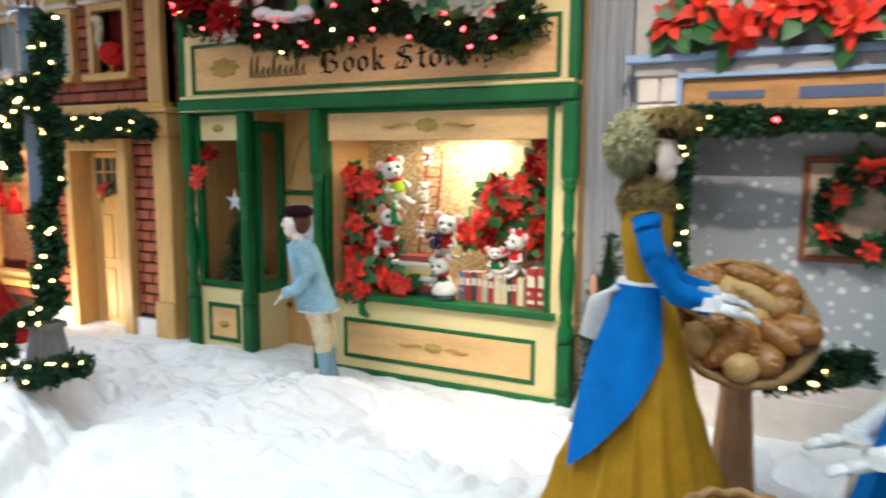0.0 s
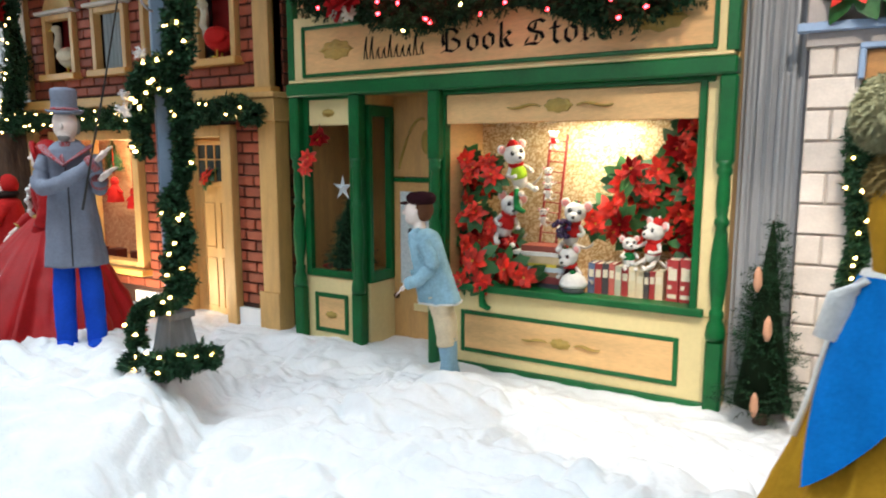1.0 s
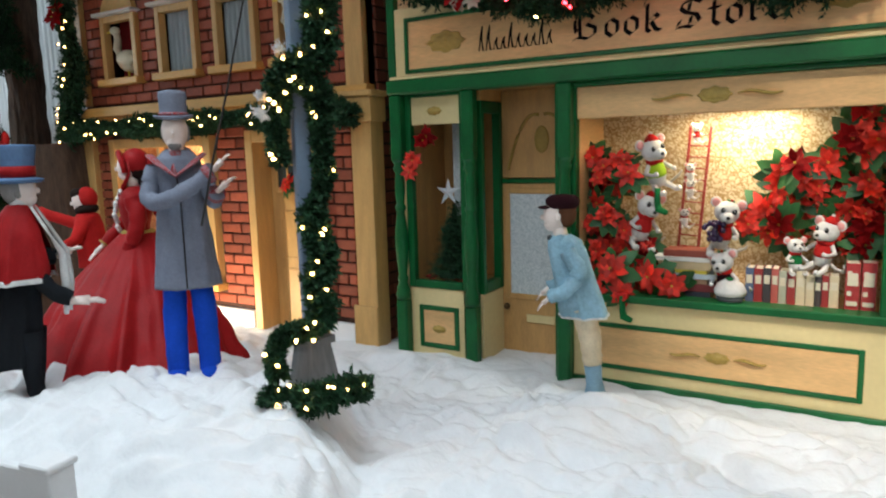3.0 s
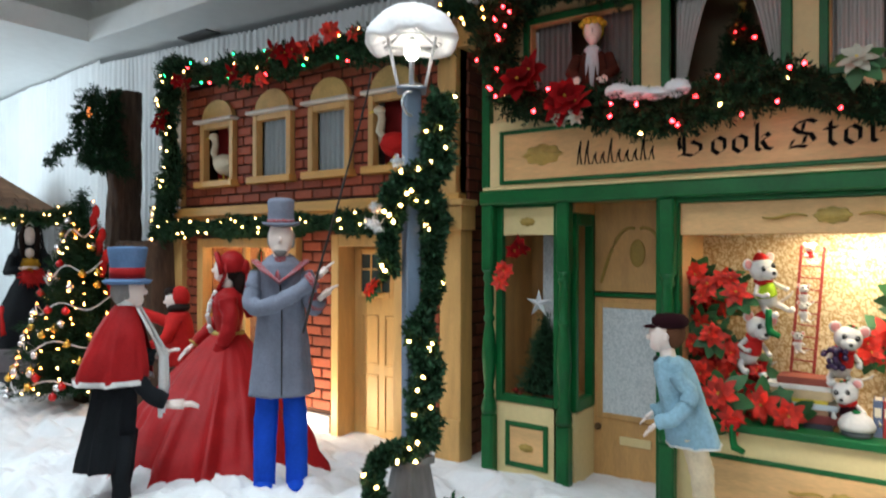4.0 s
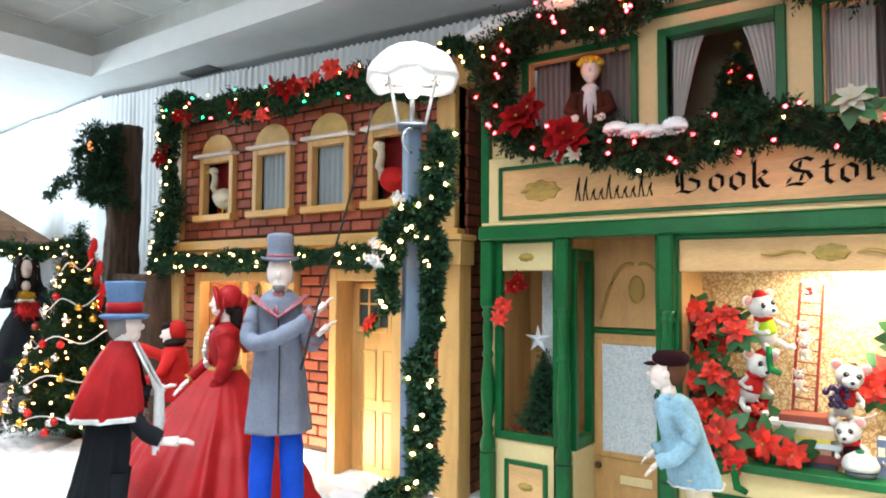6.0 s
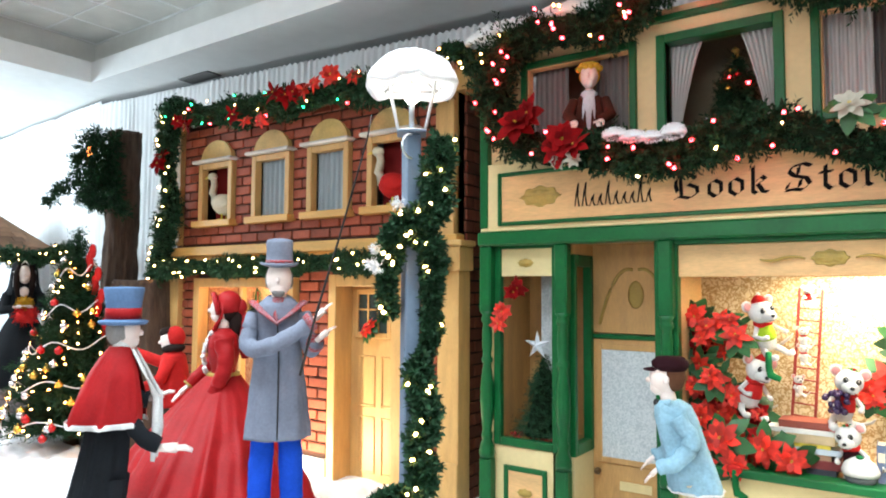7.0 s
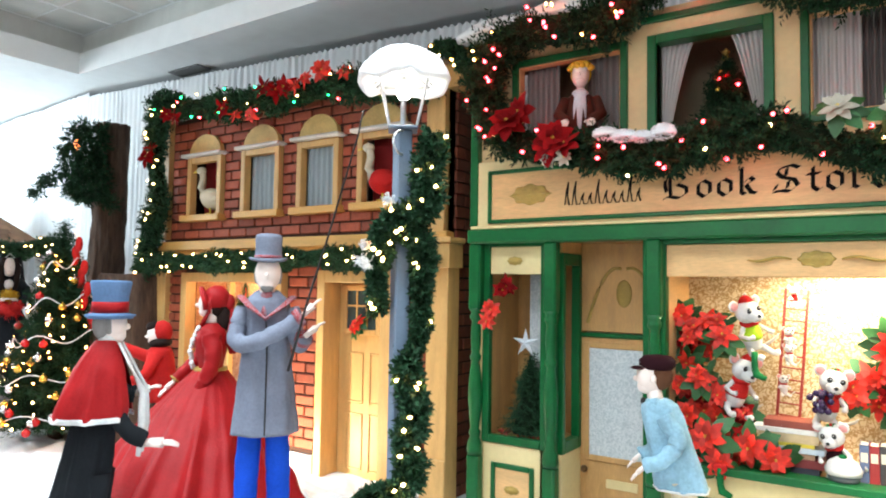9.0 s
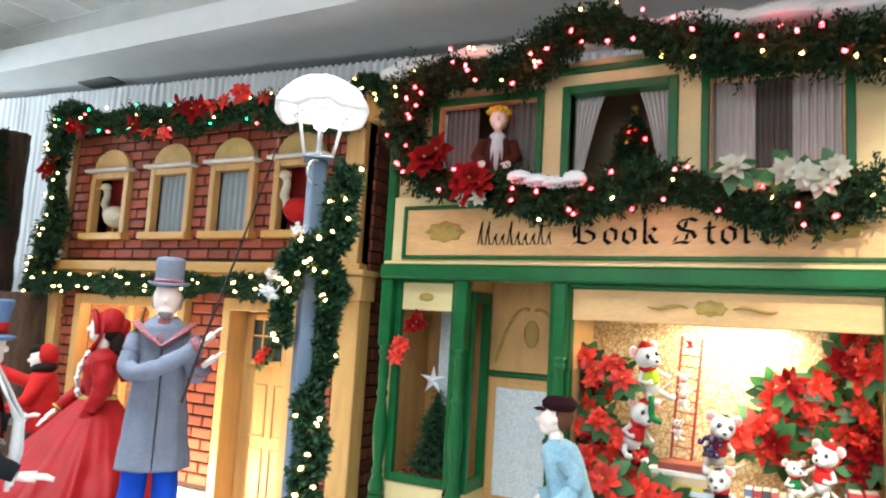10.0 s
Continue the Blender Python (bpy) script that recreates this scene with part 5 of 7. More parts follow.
def sleeve(sh, pts, radii, slot, seg=14, crease=0.07, flat=1.0):
    """A cloth tube with soft creases across it."""
    line = along(pts, 0.012)
    n = len(line)
    rr = np.interp(np.linspace(0, 1, n), np.linspace(0, 1, len(radii)), radii)
    ph = 7 * pts[0][0] + 5 * pts[-1][2]
    rings = []
    for i in range(n):
        d = Vector(line[min(i + 1, n - 1)] - line[max(i - 1, 0)]).normalized()
        u = d.cross(Vector((0, 0, 1)) if abs(d.z) < 0.9 else Vector((1, 0, 0))).normalized()
        w = d.cross(u)
        ring = []
        for k in range(seg):
            a = 2 * math.pi * k / seg
            c = 1 + crease * (abs(noise.noise(Vector((2 * math.cos(a) + ph, 2 * math.sin(a), i * 0.22)))) * 2 - 0.6) + 0.4 * crease * math.sin(0.75 * i + 2 * math.sin(a + ph))
            ring.append(Vector(line[i]) + float(rr[i]) * c * (math.cos(a) * u + flat * math.sin(a) * w))
        rings.append(ring)
    sh.loft(rings, slot)


def lamplighter():
    BRAID = cloth("woven_red_braid", (0.36, 0.06, 0.05))
    paint_paper(BRAID, 60, (0.34, 0.018, 0.016), (0.30, 0.26, 0.30))
    m = [GREY_WOOL, BLUE_TROUSER, SKIN, BRAID, HAIR_GREY, BLACK]
    sh = Shape()
    for s in (-1, 1):
        sleeve(sh, [(0.085 * s, 0.01, -0.03), (0.085 * s, 0.0, 0.05), (0.080 * s, -0.005, 0.28), (0.066 * s, 0, 0.52)], [0.058, 0.060, 0.064, 0.058], 1, 16, 0.035)
        sh.ball((0.088 * s, -0.03, 0.0), (0.05, 0.09, 0.035), 1)
    folds(sh, [(0.170, 0.47), (0.164, 0.55), (0.146, 0.70), (0.130, 0.84), (0.118, 0.95), (0.124, 1.03), (0.126, 1.09), (0.112, 1.145), (0.07, 1.185), (0.045, 1.19)], 0, 1.0, 0.78, 0.05, 7)
    sh.tube([(0.012, -0.130, 0.48), (0.012, -0.116, 0.72), (0.010, -0.098, 0.95), (0.0, -0.102, 1.06)], 0.004, 5, 5)
    sh.tube([(-0.135, -0.03, 1.165), (-0.085, -0.09, 1.12), (0.0, -0.125, 1.055), (0.085, -0.09, 1.12), (0.135, -0.03, 1.165)], 0.027, 3, 8, flat=0.35)
    # arms: both reach forward to the pole
    for pts in ([(-0.118, 0, 1.10), (-0.148, -0.07, 0.95), (-0.05, -0.18, 0.94), (0.10, -0.20, 1.015), (0.185, -0.195, 1.075)], [(0.125, 0, 1.10), (0.165, -0.05, 0.94), (0.185, -0.12, 0.93), (0.20, -0.175, 0.965)]):
        sleeve(sh, pts, [0.050, 0.046, 0.043, 0.040, 0.038][:len(pts)], 0, 14, 0.10)
        a, b = Vector(pts[-1]), Vector(pts[-2])
        sh.tube([a + (b - a) * 0.35, a], [0.047, 0.049], 3, 12)
    palm(sh, (0.205, -0.195, 1.092), (0.6, 0.0, 0.6), 2, 1.15)
    palm(sh, (0.218, -0.19, 0.985), (0.6, -0.15, 0.5), 2, 1.15)
    sh.tube([(0, 0, 1.14), (0, -0.01, 1.22)], [0.042, 0.040], 2, 10)
    sh.ball((0, -0.055, 1.165), (0.032, 0.022, 0.036), 3)
    sh.tube([(0.058 * math.cos(a), 0.004 + 0.052 * math.sin(a), 1.172 + 0.016 * math.sin(a)) for a in (-1.1 + k * 0.28 for k in range(20))], 0.019, 0, 8)
    sh.tube([(0.0, -0.062, 1.15), (-0.012, -0.098, 1.09), (0.0, -0.105, 1.055)], [0.020, 0.026, 0.012], 3, 8, flat=0.5)
    head(sh, (0, -0.02, 1.285), 2, 1.08)
    sh.ball((0, -0.064, 1.214), (0.036, 0.030, 0.028), 4)
    for q in (-1, 1):
        sh.ball((0.060 * q, 0.006, 1.275), (0.014, 0.026, 0.046), 4)
    sh.ball((0, 0.03, 1.275), (0.060, 0.052, 0.066), 4)
    rim = []
    for r, z in ((0.02, 1.336), (0.094, 1.340), (0.103, 1.352), (0.095, 1.355), (0.074, 1.360), (0.070, 1.385), (0.069, 1.43), (0.072, 1.466), (0.066, 1.484), (0.045, 1.490), (0.02, 1.491)):
        rim.append([(r * math.cos(a), -0.012 + 1.14 * r * math.sin(a), z + (0.014 * math.cos(a) ** 2 if r > 0.09 else 0)) for a in (2 * math.pi * k / 28 for k in range(28))])
    sh.loft(rim, 0)
    sh.lathe([(0.0755, 1.361), (0.0735, 1.378)], (0, -0.012, 0), 3, 28, sy=1.14)
    return single("display_figure", sh, m, "grey-coated display doll with top hat and blue trousers", "display doll",
                  pose(-4.40, 2.345, 0.405, 0, 0, 45) @ Matrix.Diagonal((1.0, 1.0, 1.035, 1)), group="display dolls")


def red_lady():
    m = [RED_SATIN, SKIN, HAIR_DARK, WHITE_CLOTH, GOLD]
    sh = Shape()
    folds(sh, [(0.61, -0.03), (0.585, 0.05), (0.50, 0.22), (0.38, 0.42), (0.25, 0.60), (0.13, 0.74), (0.095, 0.78)], 0, 1.06, 1.06, 0.10, 13, 180, drift=(0.27, -0.10))
    folds(sh, [(0.095, 0.775), (0.10, 0.82), (0.125, 0.90), (0.13, 0.97), (0.11, 1.03), (0.05, 1.07)], 0, 1.0, 0.75, 0.0, 5, 24)
    sh.lathe([(0.100, 0.765), (0.106, 0.78), (0.100, 0.795)], (0, 0, 0), 4, 24)
    for k in range(11):
        t = k / 10
        sh.ball((0.04 * math.sin(k * 2), -0.105 + 0.03 * t - 0.03 * math.sin(3.1 * t), 0.80 + 0.24 * t), (0.024, 0.016, 0.018), 3, 8, 6)
    for pts in ([(0.125, 0, 1.0), (0.17, 0.02, 0.86), (0.17, -0.04, 0.70), (0.16, -0.12, 0.58)], [(-0.125, 0, 1.0), (-0.16, -0.05, 0.88), (-0.14, -0.16, 0.76), (-0.12, -0.22, 0.70)]):
        sleeve(sh, pts, [0.060, 0.050, 0.040, 0.035], 0, 14, 0.12)
        d = Vector(pts[-1]) - Vector(pts[-2])
        sh.tube([Vector(pts[-1]) - d * 0.12, pts[-1]], [0.039, 0.040], 4, 10)
        palm(sh, Vector(pts[-1]) + d * 0.2, d, 1, 1.15)
    sh.tube([(0, 0, 1.05), (0, -0.01, 1.13)], [0.036, 0.033], 1, 10)
    head(sh, (0, -0.02, 1.19), 1, 0.92)
    sh.ball((0, 0.025, 1.19), (0.062, 0.066, 0.082), 2)
    sh.ball((0, 0.07, 1.10), (0.05, 0.045, 0.09), 2)
    sh.ball((0, 0.022, 1.222), (0.078, 0.082, 0.084), 0, 18, 12)
    sh.tube([(-0.074, -0.035, 1.155), (-0.080, -0.045, 1.21), (-0.055, -0.062, 1.262), (0, -0.070, 1.282), (0.055, -0.062, 1.262), (0.080, -0.045, 1.21), (0.074, -0.035, 1.155)], 0.017, 0, 8)
    sh.ball((0, 0.10, 1.20), (0.045, 0.035, 0.05), 0)
    sh.tube([(0.0, 0.10, 1.19), (0.03, 0.13, 1.08), (0.05, 0.12, 0.96), (0.05, 0.13, 0.88)], [0.02, 0.03, 0.04, 0.02], 0, 8, flat=0.4)
    sh.tube([(0.06, -0.01, 1.23), (0.058, -0.02, 1.14), (0.03, -0.05, 1.08), (0.02, -0.09, 1.0)], [0.012, 0.012, 0.016, 0.010], 0, 8)
    sh.tube([(-0.06, -0.01, 1.23), (-0.058, -0.02, 1.14), (-0.03, -0.05, 1.08)], [0.012, 0.012, 0.016], 0, 8)
    return single("display_figure", sh, m, "red-gowned display doll with bonnet and white ruffle", "display doll",
                  pose(-5.40, 2.76, 0.275, 0, 0, -40) @ Matrix.Scale(1.065, 4), group="display dolls")


def caped_gentleman():
    m = [BLACK_CLOTH, RED_SATIN, WHITE_CLOTH, SKIN, HAT_BLUE, HAIR_GREY]
    sh = Shape()
    for s in (-1, 1):
        sh.tube([(0.06 * s, 0.02 + 0.03 * s, -0.03), (0.06 * s, 0.015, 0.15), (0.06 * s, 0, 0.35)], [0.045, 0.048, 0.06], 0, 10)
        sh.ball((0.06 * s, -0.02 + 0.03 * s, 0.0), (0.04, 0.08, 0.03), 0)
    folds(sh, [(0.150, 0.18), (0.146, 0.25), (0.130, 0.40), (0.115, 0.56), (0.10, 0.72), (0.09, 0.86), (0.05, 0.90)], 0, 0.85, 1.0, 0.11, 7, drift=(0, 0.10))
    folds(sh, [(0.212, 0.605), (0.205, 0.65), (0.178, 0.74), (0.140, 0.83), (0.095, 0.91), (0.055, 0.962)], 1, 0.90, 1.0, 0.06, 6, 96, drift=(0, 0.055), arc=(-0.36 * math.pi, 1.36 * math.pi))
    folds(sh, [(0.216, 0.592), (0.217, 0.608), (0.212, 0.618)], 2, 0.90, 1.0, 0.06, 6, 96, drift=(0, 0.0), at=(0, 0.055), arc=(-0.36 * math.pi, 1.36 * math.pi))
    for s in (-1, 1):
        sh.tube([(0.045 * s, -0.07, 0.95), (0.055 * s, -0.13, 0.85), (0.055 * s, -0.20, 0.72), (0.060 * s, -0.205, 0.56), (0.055 * s, -0.19, 0.42)], [0.014, 0.018, 0.020, 0.024, 0.012], 2, 8, flat=0.5)
    sleeve(sh, [(-0.06, 0.02, 0.78), (-0.085, -0.03, 0.68), (-0.10, -0.14, 0.55), (-0.10, -0.23, 0.50)], [0.04, 0.045, 0.042, 0.04], 0, 14, 0.12)
    palm(sh, (-0.10, -0.25, 0.49), (0.05, -1, -0.05), 3, 1.6)
    sleeve(sh, [(0.06, 0.02, 0.78), (0.09, -0.06, 0.71), (0.10, -0.14, 0.69)], [0.04, 0.045, 0.042], 0, 14, 0.12)
    palm(sh, (0.10, -0.16, 0.70), (0, -1, 0.3), 3, 1.3)
    sh.tube([(0, 0, 0.93), (0, -0.02, 1.0)], [0.055, 0.042], 2, 10)
    head(sh, (0, -0.03, 1.035), 3, 0.95)
    sh.ball((0, 0.02, 1.035), (0.064, 0.062, 0.075), 5)
    for s in (-1, 1):
        sh.ball((0.050 * s, -0.015, 1.03), (0.010, 0.026, 0.040), 5)
    sh.lathe([(0.02, 1.072), (0.100, 1.062), (0.116, 1.078), (0.110, 1.082), (0.080, 1.088), (0.078, 1.12), (0.083, 1.17), (0.094, 1.232), (0.090, 1.241), (0.02, 1.244)], (0, -0.01, 0), 4, 28, sy=1.15)
    sh.lathe([(0.0812, 1.090), (0.0836, 1.142)], (0, -0.01, 0), 1, 28, sy=1.15)
    return single("display_figure", sh, m, "red-caped display doll with blue top hat and black coat", "display doll",
                  pose(-4.985, 1.80, 0.33, 0, 0, 140) @ Matrix.Diagonal((0.93, 0.93, 1.09, 1)), group="display dolls")


def red_child():
    m = [RED_FELT, CREAM_CLOTH, SKIN, HAIR_DARK]
    sh = Shape()
    for s in (-1, 1):
        sh.tube([(0.05 * s, 0.0, -0.06), (0.05 * s, 0.01, 0.3), (0.045 * s, 0.02, 0.62)], [0.035, 0.045, 0.06], 1, 10)
    folds(sh, [(0.14, 0.56), (0.13, 0.68), (0.115, 0.82), (0.10, 0.90), (0.05, 0.94)], 0, 1.0, 0.8, 0.05, 6, 30)
    sh.tube([(-0.10, 0, 0.88), (-0.12, -0.12, 0.86), (-0.10, -0.26, 0.94), (-0.10, -0.32, 0.98)], [0.05, 0.042, 0.036, 0.034], 0, 10)
    sh.tube([(0.10, 0, 0.88), (0.14, -0.06, 0.76), (0.12, -0.16, 0.72)], [0.05, 0.042, 0.036], 0, 10)
    sh.ball((-0.10, -0.345, 1.0), (0.03, 0.035, 0.03), 0)
    sh.ball((0, 0.01, 0.95), (0.085, 0.08, 0.04), 3)
    head(sh, (0, -0.01, 1.01), 2, 0.85)
    sh.ball((0, 0.03, 1.025), (0.068, 0.066, 0.078), 0)
    sh.ball((0, -0.030, 1.065), (0.048, 0.046, 0.034), 3)
    return single("display_figure", sh, m, "small red-jacketed display doll with red cap", "display doll",
                  pose(-5.97, 2.87, 0.25, 0, 0, -45) @ pose(0, 0, 0, 6, 0, 0) @ Matrix.Scale(1.05, 4), group="display dolls")


def denim_boy():
    m = [DENIM, CREAM_CLOTH, BOOT, SKIN, MAROON, BROWN_HAIR, BLACK, WHITE_CLOTH]
    sh = Shape()
    for s in (-1, 1):
        sh.tube([(0.045 * s, 0.095 - 0.03 * s, -0.05), (0.045 * s, 0.09, 0.10), (0.05 * s, 0.08, 0.24)], [0.042, 0.042, 0.048], 2, 10)
        sh.ball((0.045 * s, 0.055, 0.0), (0.036, 0.08, 0.035), 2)
        sleeve(sh, [(0.05 * s, 0.082, 0.22), (0.055 * s, 0.065, 0.36), (0.050 * s, 0.02, 0.52)], [0.050, 0.058, 0.060], 1, 14, 0.14)
    folds(sh, [(0.128, 0.475), (0.124, 0.52), (0.112, 0.62), (0.104, 0.73), (0.098, 0.82), (0.082, 0.88), (0.045, 0.905)], 0, 0.88, 1.05, 0.06, 6, 60, drift=(0, 0.11), at=(0, -0.075))
    folds(sh, [(0.130, 0.467), (0.129, 0.478)], 7, 0.88, 1.05, 0.06, 6, 60, at=(0, 0.035))
    for s, pts in ((-1, [(-0.085, -0.05, 0.83), (-0.115, -0.01, 0.73), (-0.115, -0.07, 0.64), (-0.095, -0.16, 0.595)]), (1, [(0.085, -0.05, 0.83), (0.115, 0.01, 0.72), (0.115, -0.05, 0.63), (0.10, -0.14, 0.585)])):
        sleeve(sh, pts, [0.046, 0.043, 0.039, 0.037], 0, 14, 0.16)
        palm(sh, Vector(pts[-1]) + Vector((0, -0.008, -0.005)), (0.05 * s, -0.7, -0.7), 3, 0.85)
    sh.tube([(0, -0.085, 0.88), (0, -0.095, 0.95)], [0.04, 0.036], 3, 10)
    sh.tube([(-0.06, -0.08, 0.895), (0, -0.135, 0.875), (0.06, -0.08, 0.895)], 0.02, 0, 8)
    sh.ball((0, -0.145, 0.885), (0.028, 0.016, 0.02), 6)
    head(sh, (0, -0.11, 1.01), 3, 0.95)
    sh.ball((0, -0.065, 1.02), (0.066, 0.062, 0.078), 5)
    for s in (-1, 1):
        sh.ball((0.058 * s, -0.10, 1.005), (0.012, 0.016, 0.022), 3)
    sh.lathe([(0.02, 1.045), (0.066, 1.048), (0.080, 1.068), (0.082, 1.092), (0.060, 1.116), (0.01, 1.122)], (0, -0.078, 0), 4, 20, sy=1.10)
    sh.ball((0, -0.165, 1.052), (0.050, 0.044, 0.010), 4)
    return single("display_figure", sh, m, "denim-jacketed boy display doll in maroon cap", "display doll",
                  pose(-2.60, 3.59, 0.125, 0, 0, -72) @ Matrix.Scale(1.075, 4), group="display dolls")


def gown_lady(at, gown, over, label, turn, drop=0.0):
    m = [gown, over, WHITE_CLOTH, SKIN, FUR, HAIR_DARK, FUR_PALE]
    sh = Shape()
    folds(sh, [(0.42, -0.03), (0.37, 0.06), (0.262, 0.33), (0.178, 0.60), (0.112, 0.82), (0.085, 0.88)], 0, 1, 1, 0.09, 14, 140)
    rings = []
    for k in range(9):
        t, ring = k / 8, []
        for i in range(25):
            u = i / 24
            hem = 0.30 + 0.38 * u ** 1.1
            z = 0.89 + (hem - 0.89) * t
            r = 0.09 + (0.89 - z) * 0.345 + 0.018 + 0.006 * math.sin(9 * u + 3 * t)
            a = math.pi * (0.50 + 0.22 * t + u * (0.70 - 0.27 * t))
            ring.append((r * math.cos(a), r * math.sin(a), z))
        rings.append(ring)
    sh.loft(rings, 1, True, close=False, caps=False)
    folds(sh, [(0.085, 0.87), (0.10, 0.95), (0.125, 1.04), (0.12, 1.12), (0.05, 1.19)], 0, 1, 0.75, 0, 5, 24)
    sh.lathe([(0.098, 0.85), (0.108, 0.875), (0.098, 0.90)], (0, 0, 0), 2, 20)
    sh.tube([(-0.05, 0.09, 0.88), (-0.06, 0.15, 0.82), (-0.05, 0.17, 0.70)], [0.035, 0.05, 0.06], 2, 10, flat=0.4)
    for s in (-1, 1):
        pts = [(0.115 * s, 0, 1.11), (0.150 * s, -0.03, 1.01 - 0.3 * drop), (0.140 * s, -0.095, 0.90 - drop), (0.120 * s, -0.17, 0.865 - 1.2 * drop), (0.110 * s, -0.23, 0.85 - 1.3 * drop)]
        sleeve(sh, pts, [0.050, 0.046, 0.042, 0.037, 0.036], 1, 14, 0.10)
        palm(sh, (0.11 * s, -0.27, 0.84 - 1.35 * drop), (0, -1, -0.2), 2, 1.3)
        folds(sh, [(0.062, 0.835 - 1.3 * drop), (0.052, 0.85 - 1.3 * drop), (0.040, 0.875 - 1.3 * drop)], 2, 1, 1, 0.12, 9, 36, at=(0.11 * s, -0.225))
    for k in range(120):
        a = 2 * math.pi * k / 120
        tuft(sh, (0.41 * math.cos(a), 0.41 * math.sin(a), 0.0), (0.014, 0.014, 0.014), 12, 0.035, 4)
    sh.tube([(0.06, 0.085, 0.87), (0.03, 0.16, 0.72), (0.02, 0.22, 0.50), (0.01, 0.26, 0.38)], 0.012, 2, 8)
    sh.ball((0, 0.005, 1.155), (0.105, 0.095, 0.072), 4)
    tuft(sh, (0, 0.005, 1.155), (0.105, 0.095, 0.075), 1100, 0.024, 4, 0.0045)
    sh.tube([(0, 0, 1.18), (0, -0.01, 1.25)], [0.036, 0.034], 3, 10)
    head(sh, (-0.012, -0.030, 1.295), 3, 0.92)
    # dark hair round the face, and a round fur bonnet behind it
    sh.ball((0.01, 0.02, 1.305), (0.070, 0.066, 0.085), 5, 16, 12)
    sh.ball((0.045, -0.060, 1.30), (0.034, 0.042, 0.075), 5, 12, 10)
    sh.ball((-0.055, -0.010, 1.285), (0.016, 0.034, 0.050), 5, 12, 8)
    sh.ball((0.0, -0.055, 1.365), (0.062, 0.045, 0.026), 5, 14, 8)
    tuft(sh, (0.045, -0.062, 1.295), (0.034, 0.042, 0.078), 90, 0.018, 5, 0.004)
    sh.ball((-0.01, 0.060, 1.335), (0.108, 0.100, 0.098), 6, 20, 14)
    tuft(sh, (-0.01, 0.060, 1.335), (0.106, 0.098, 0.096), 1500, 0.022, 6, 0.0045)
    sh.ball((0.015, -0.055, 1.408), (0.100, 0.105, 0.030), 4, 18, 10, rot=pose(0, 0, 0, 8, 0, 0))
    tuft(sh, (0.015, -0.055, 1.408), (0.098, 0.103, 0.030), 900, 0.024, 4, 0.0045)
    return single("display_figure", sh, m, label, "display doll", pose(*at, 0, 0, turn) @ Matrix.Diagonal((0.92, 0.92, 1.06, 1)), group="display dolls")


lamplighter(), red_lady(), caped_gentleman(), red_child(), denim_boy()
gown_lady((-0.24, 2.345, snow_z(-0.24, 2.345) + 0.02), GOLD_CLOTH, AZURE, "mustard-gowned display doll with blue overskirt and fur bonnet", 96)
gown_lady((0.66, 2.45, snow_z(0.66, 2.45) - 0.1), AZURE, WHITE_CLOTH, "blue-gowned display doll with white apron", -75, 0.22)
POLE = [(-4.10, 2.225, 1.25), (-4.02, 2.255, 1.57), (-3.89, 2.27, 1.93), (-3.725, 2.28, 2.40), (-3.68, 2.26, 2.507)]
pole = Shape().tube(POLE, [0.0075, 0.006, 0.005, 0.004, 0.0035], 0, 8)
single("lighting_pole", pole, BLACK, "thin black lamplighter's pole held to the lantern", "pole")

# half figure at the upper window
sh = Shape()
sh.lathe([(0.085, -0.30), (0.080, -0.06), (0.066, 0.005), (0.035, 0.035)], (0, 0, 0), 0, 18, sy=0.7)
sh.lathe([(0.036, -0.22), (0.042, -0.06), (0.036, 0.0), (0.046, 0.022), (0.030, 0.040)], (0, -0.030, 0), 1, 18, sy=0.75, wave=0.16, waves=7)
for s in (-1, 1):
    sh.tube([(0.08 * s, 0, -0.01), (0.115 * s, -0.04, -0.10), (0.07 * s, -0.13, -0.15)], [0.034, 0.032, 0.026], 0, 10)
    palm(sh, (0.07 * s, -0.14, -0.16), (0, -1, -0.5), 2, 0.9)
sh.tube([(0, 0, 0.03), (0, -0.005, 0.08)], [0.024, 0.022], 2, 10)
head(sh, (0, -0.012, 0.128), 2, 0.78)
sh.ball((0, 0.022, 0.140), (0.058, 0.050, 0.060), 3, 16, 10)
sh.ball((0, -0.002, 0.180), (0.066, 0.064, 0.032), 3, 16, 8)
for k in range(14):
    a = 2 * math.pi * k / 14
    sh.ball((0.060 * math.cos(a), -0.002 + 0.058 * math.sin(a), 0.172 + 0.006 * math.sin(5 * a)), 0.017, 3, 8, 6)
single("display_figure", sh, [cloth("dark_brocade", (0.075, 0.022, 0.014)), cloth("pale_blue_lace_shirt", (0.60, 0.64, 0.68)), SKIN, BLONDE], "yellow-haired display doll leaning at the upper window", "display doll",
       pose(-3.285, 3.94, 2.915, 0, 0, 18) @ Matrix.Scale(1.16, 4), group="display dolls")


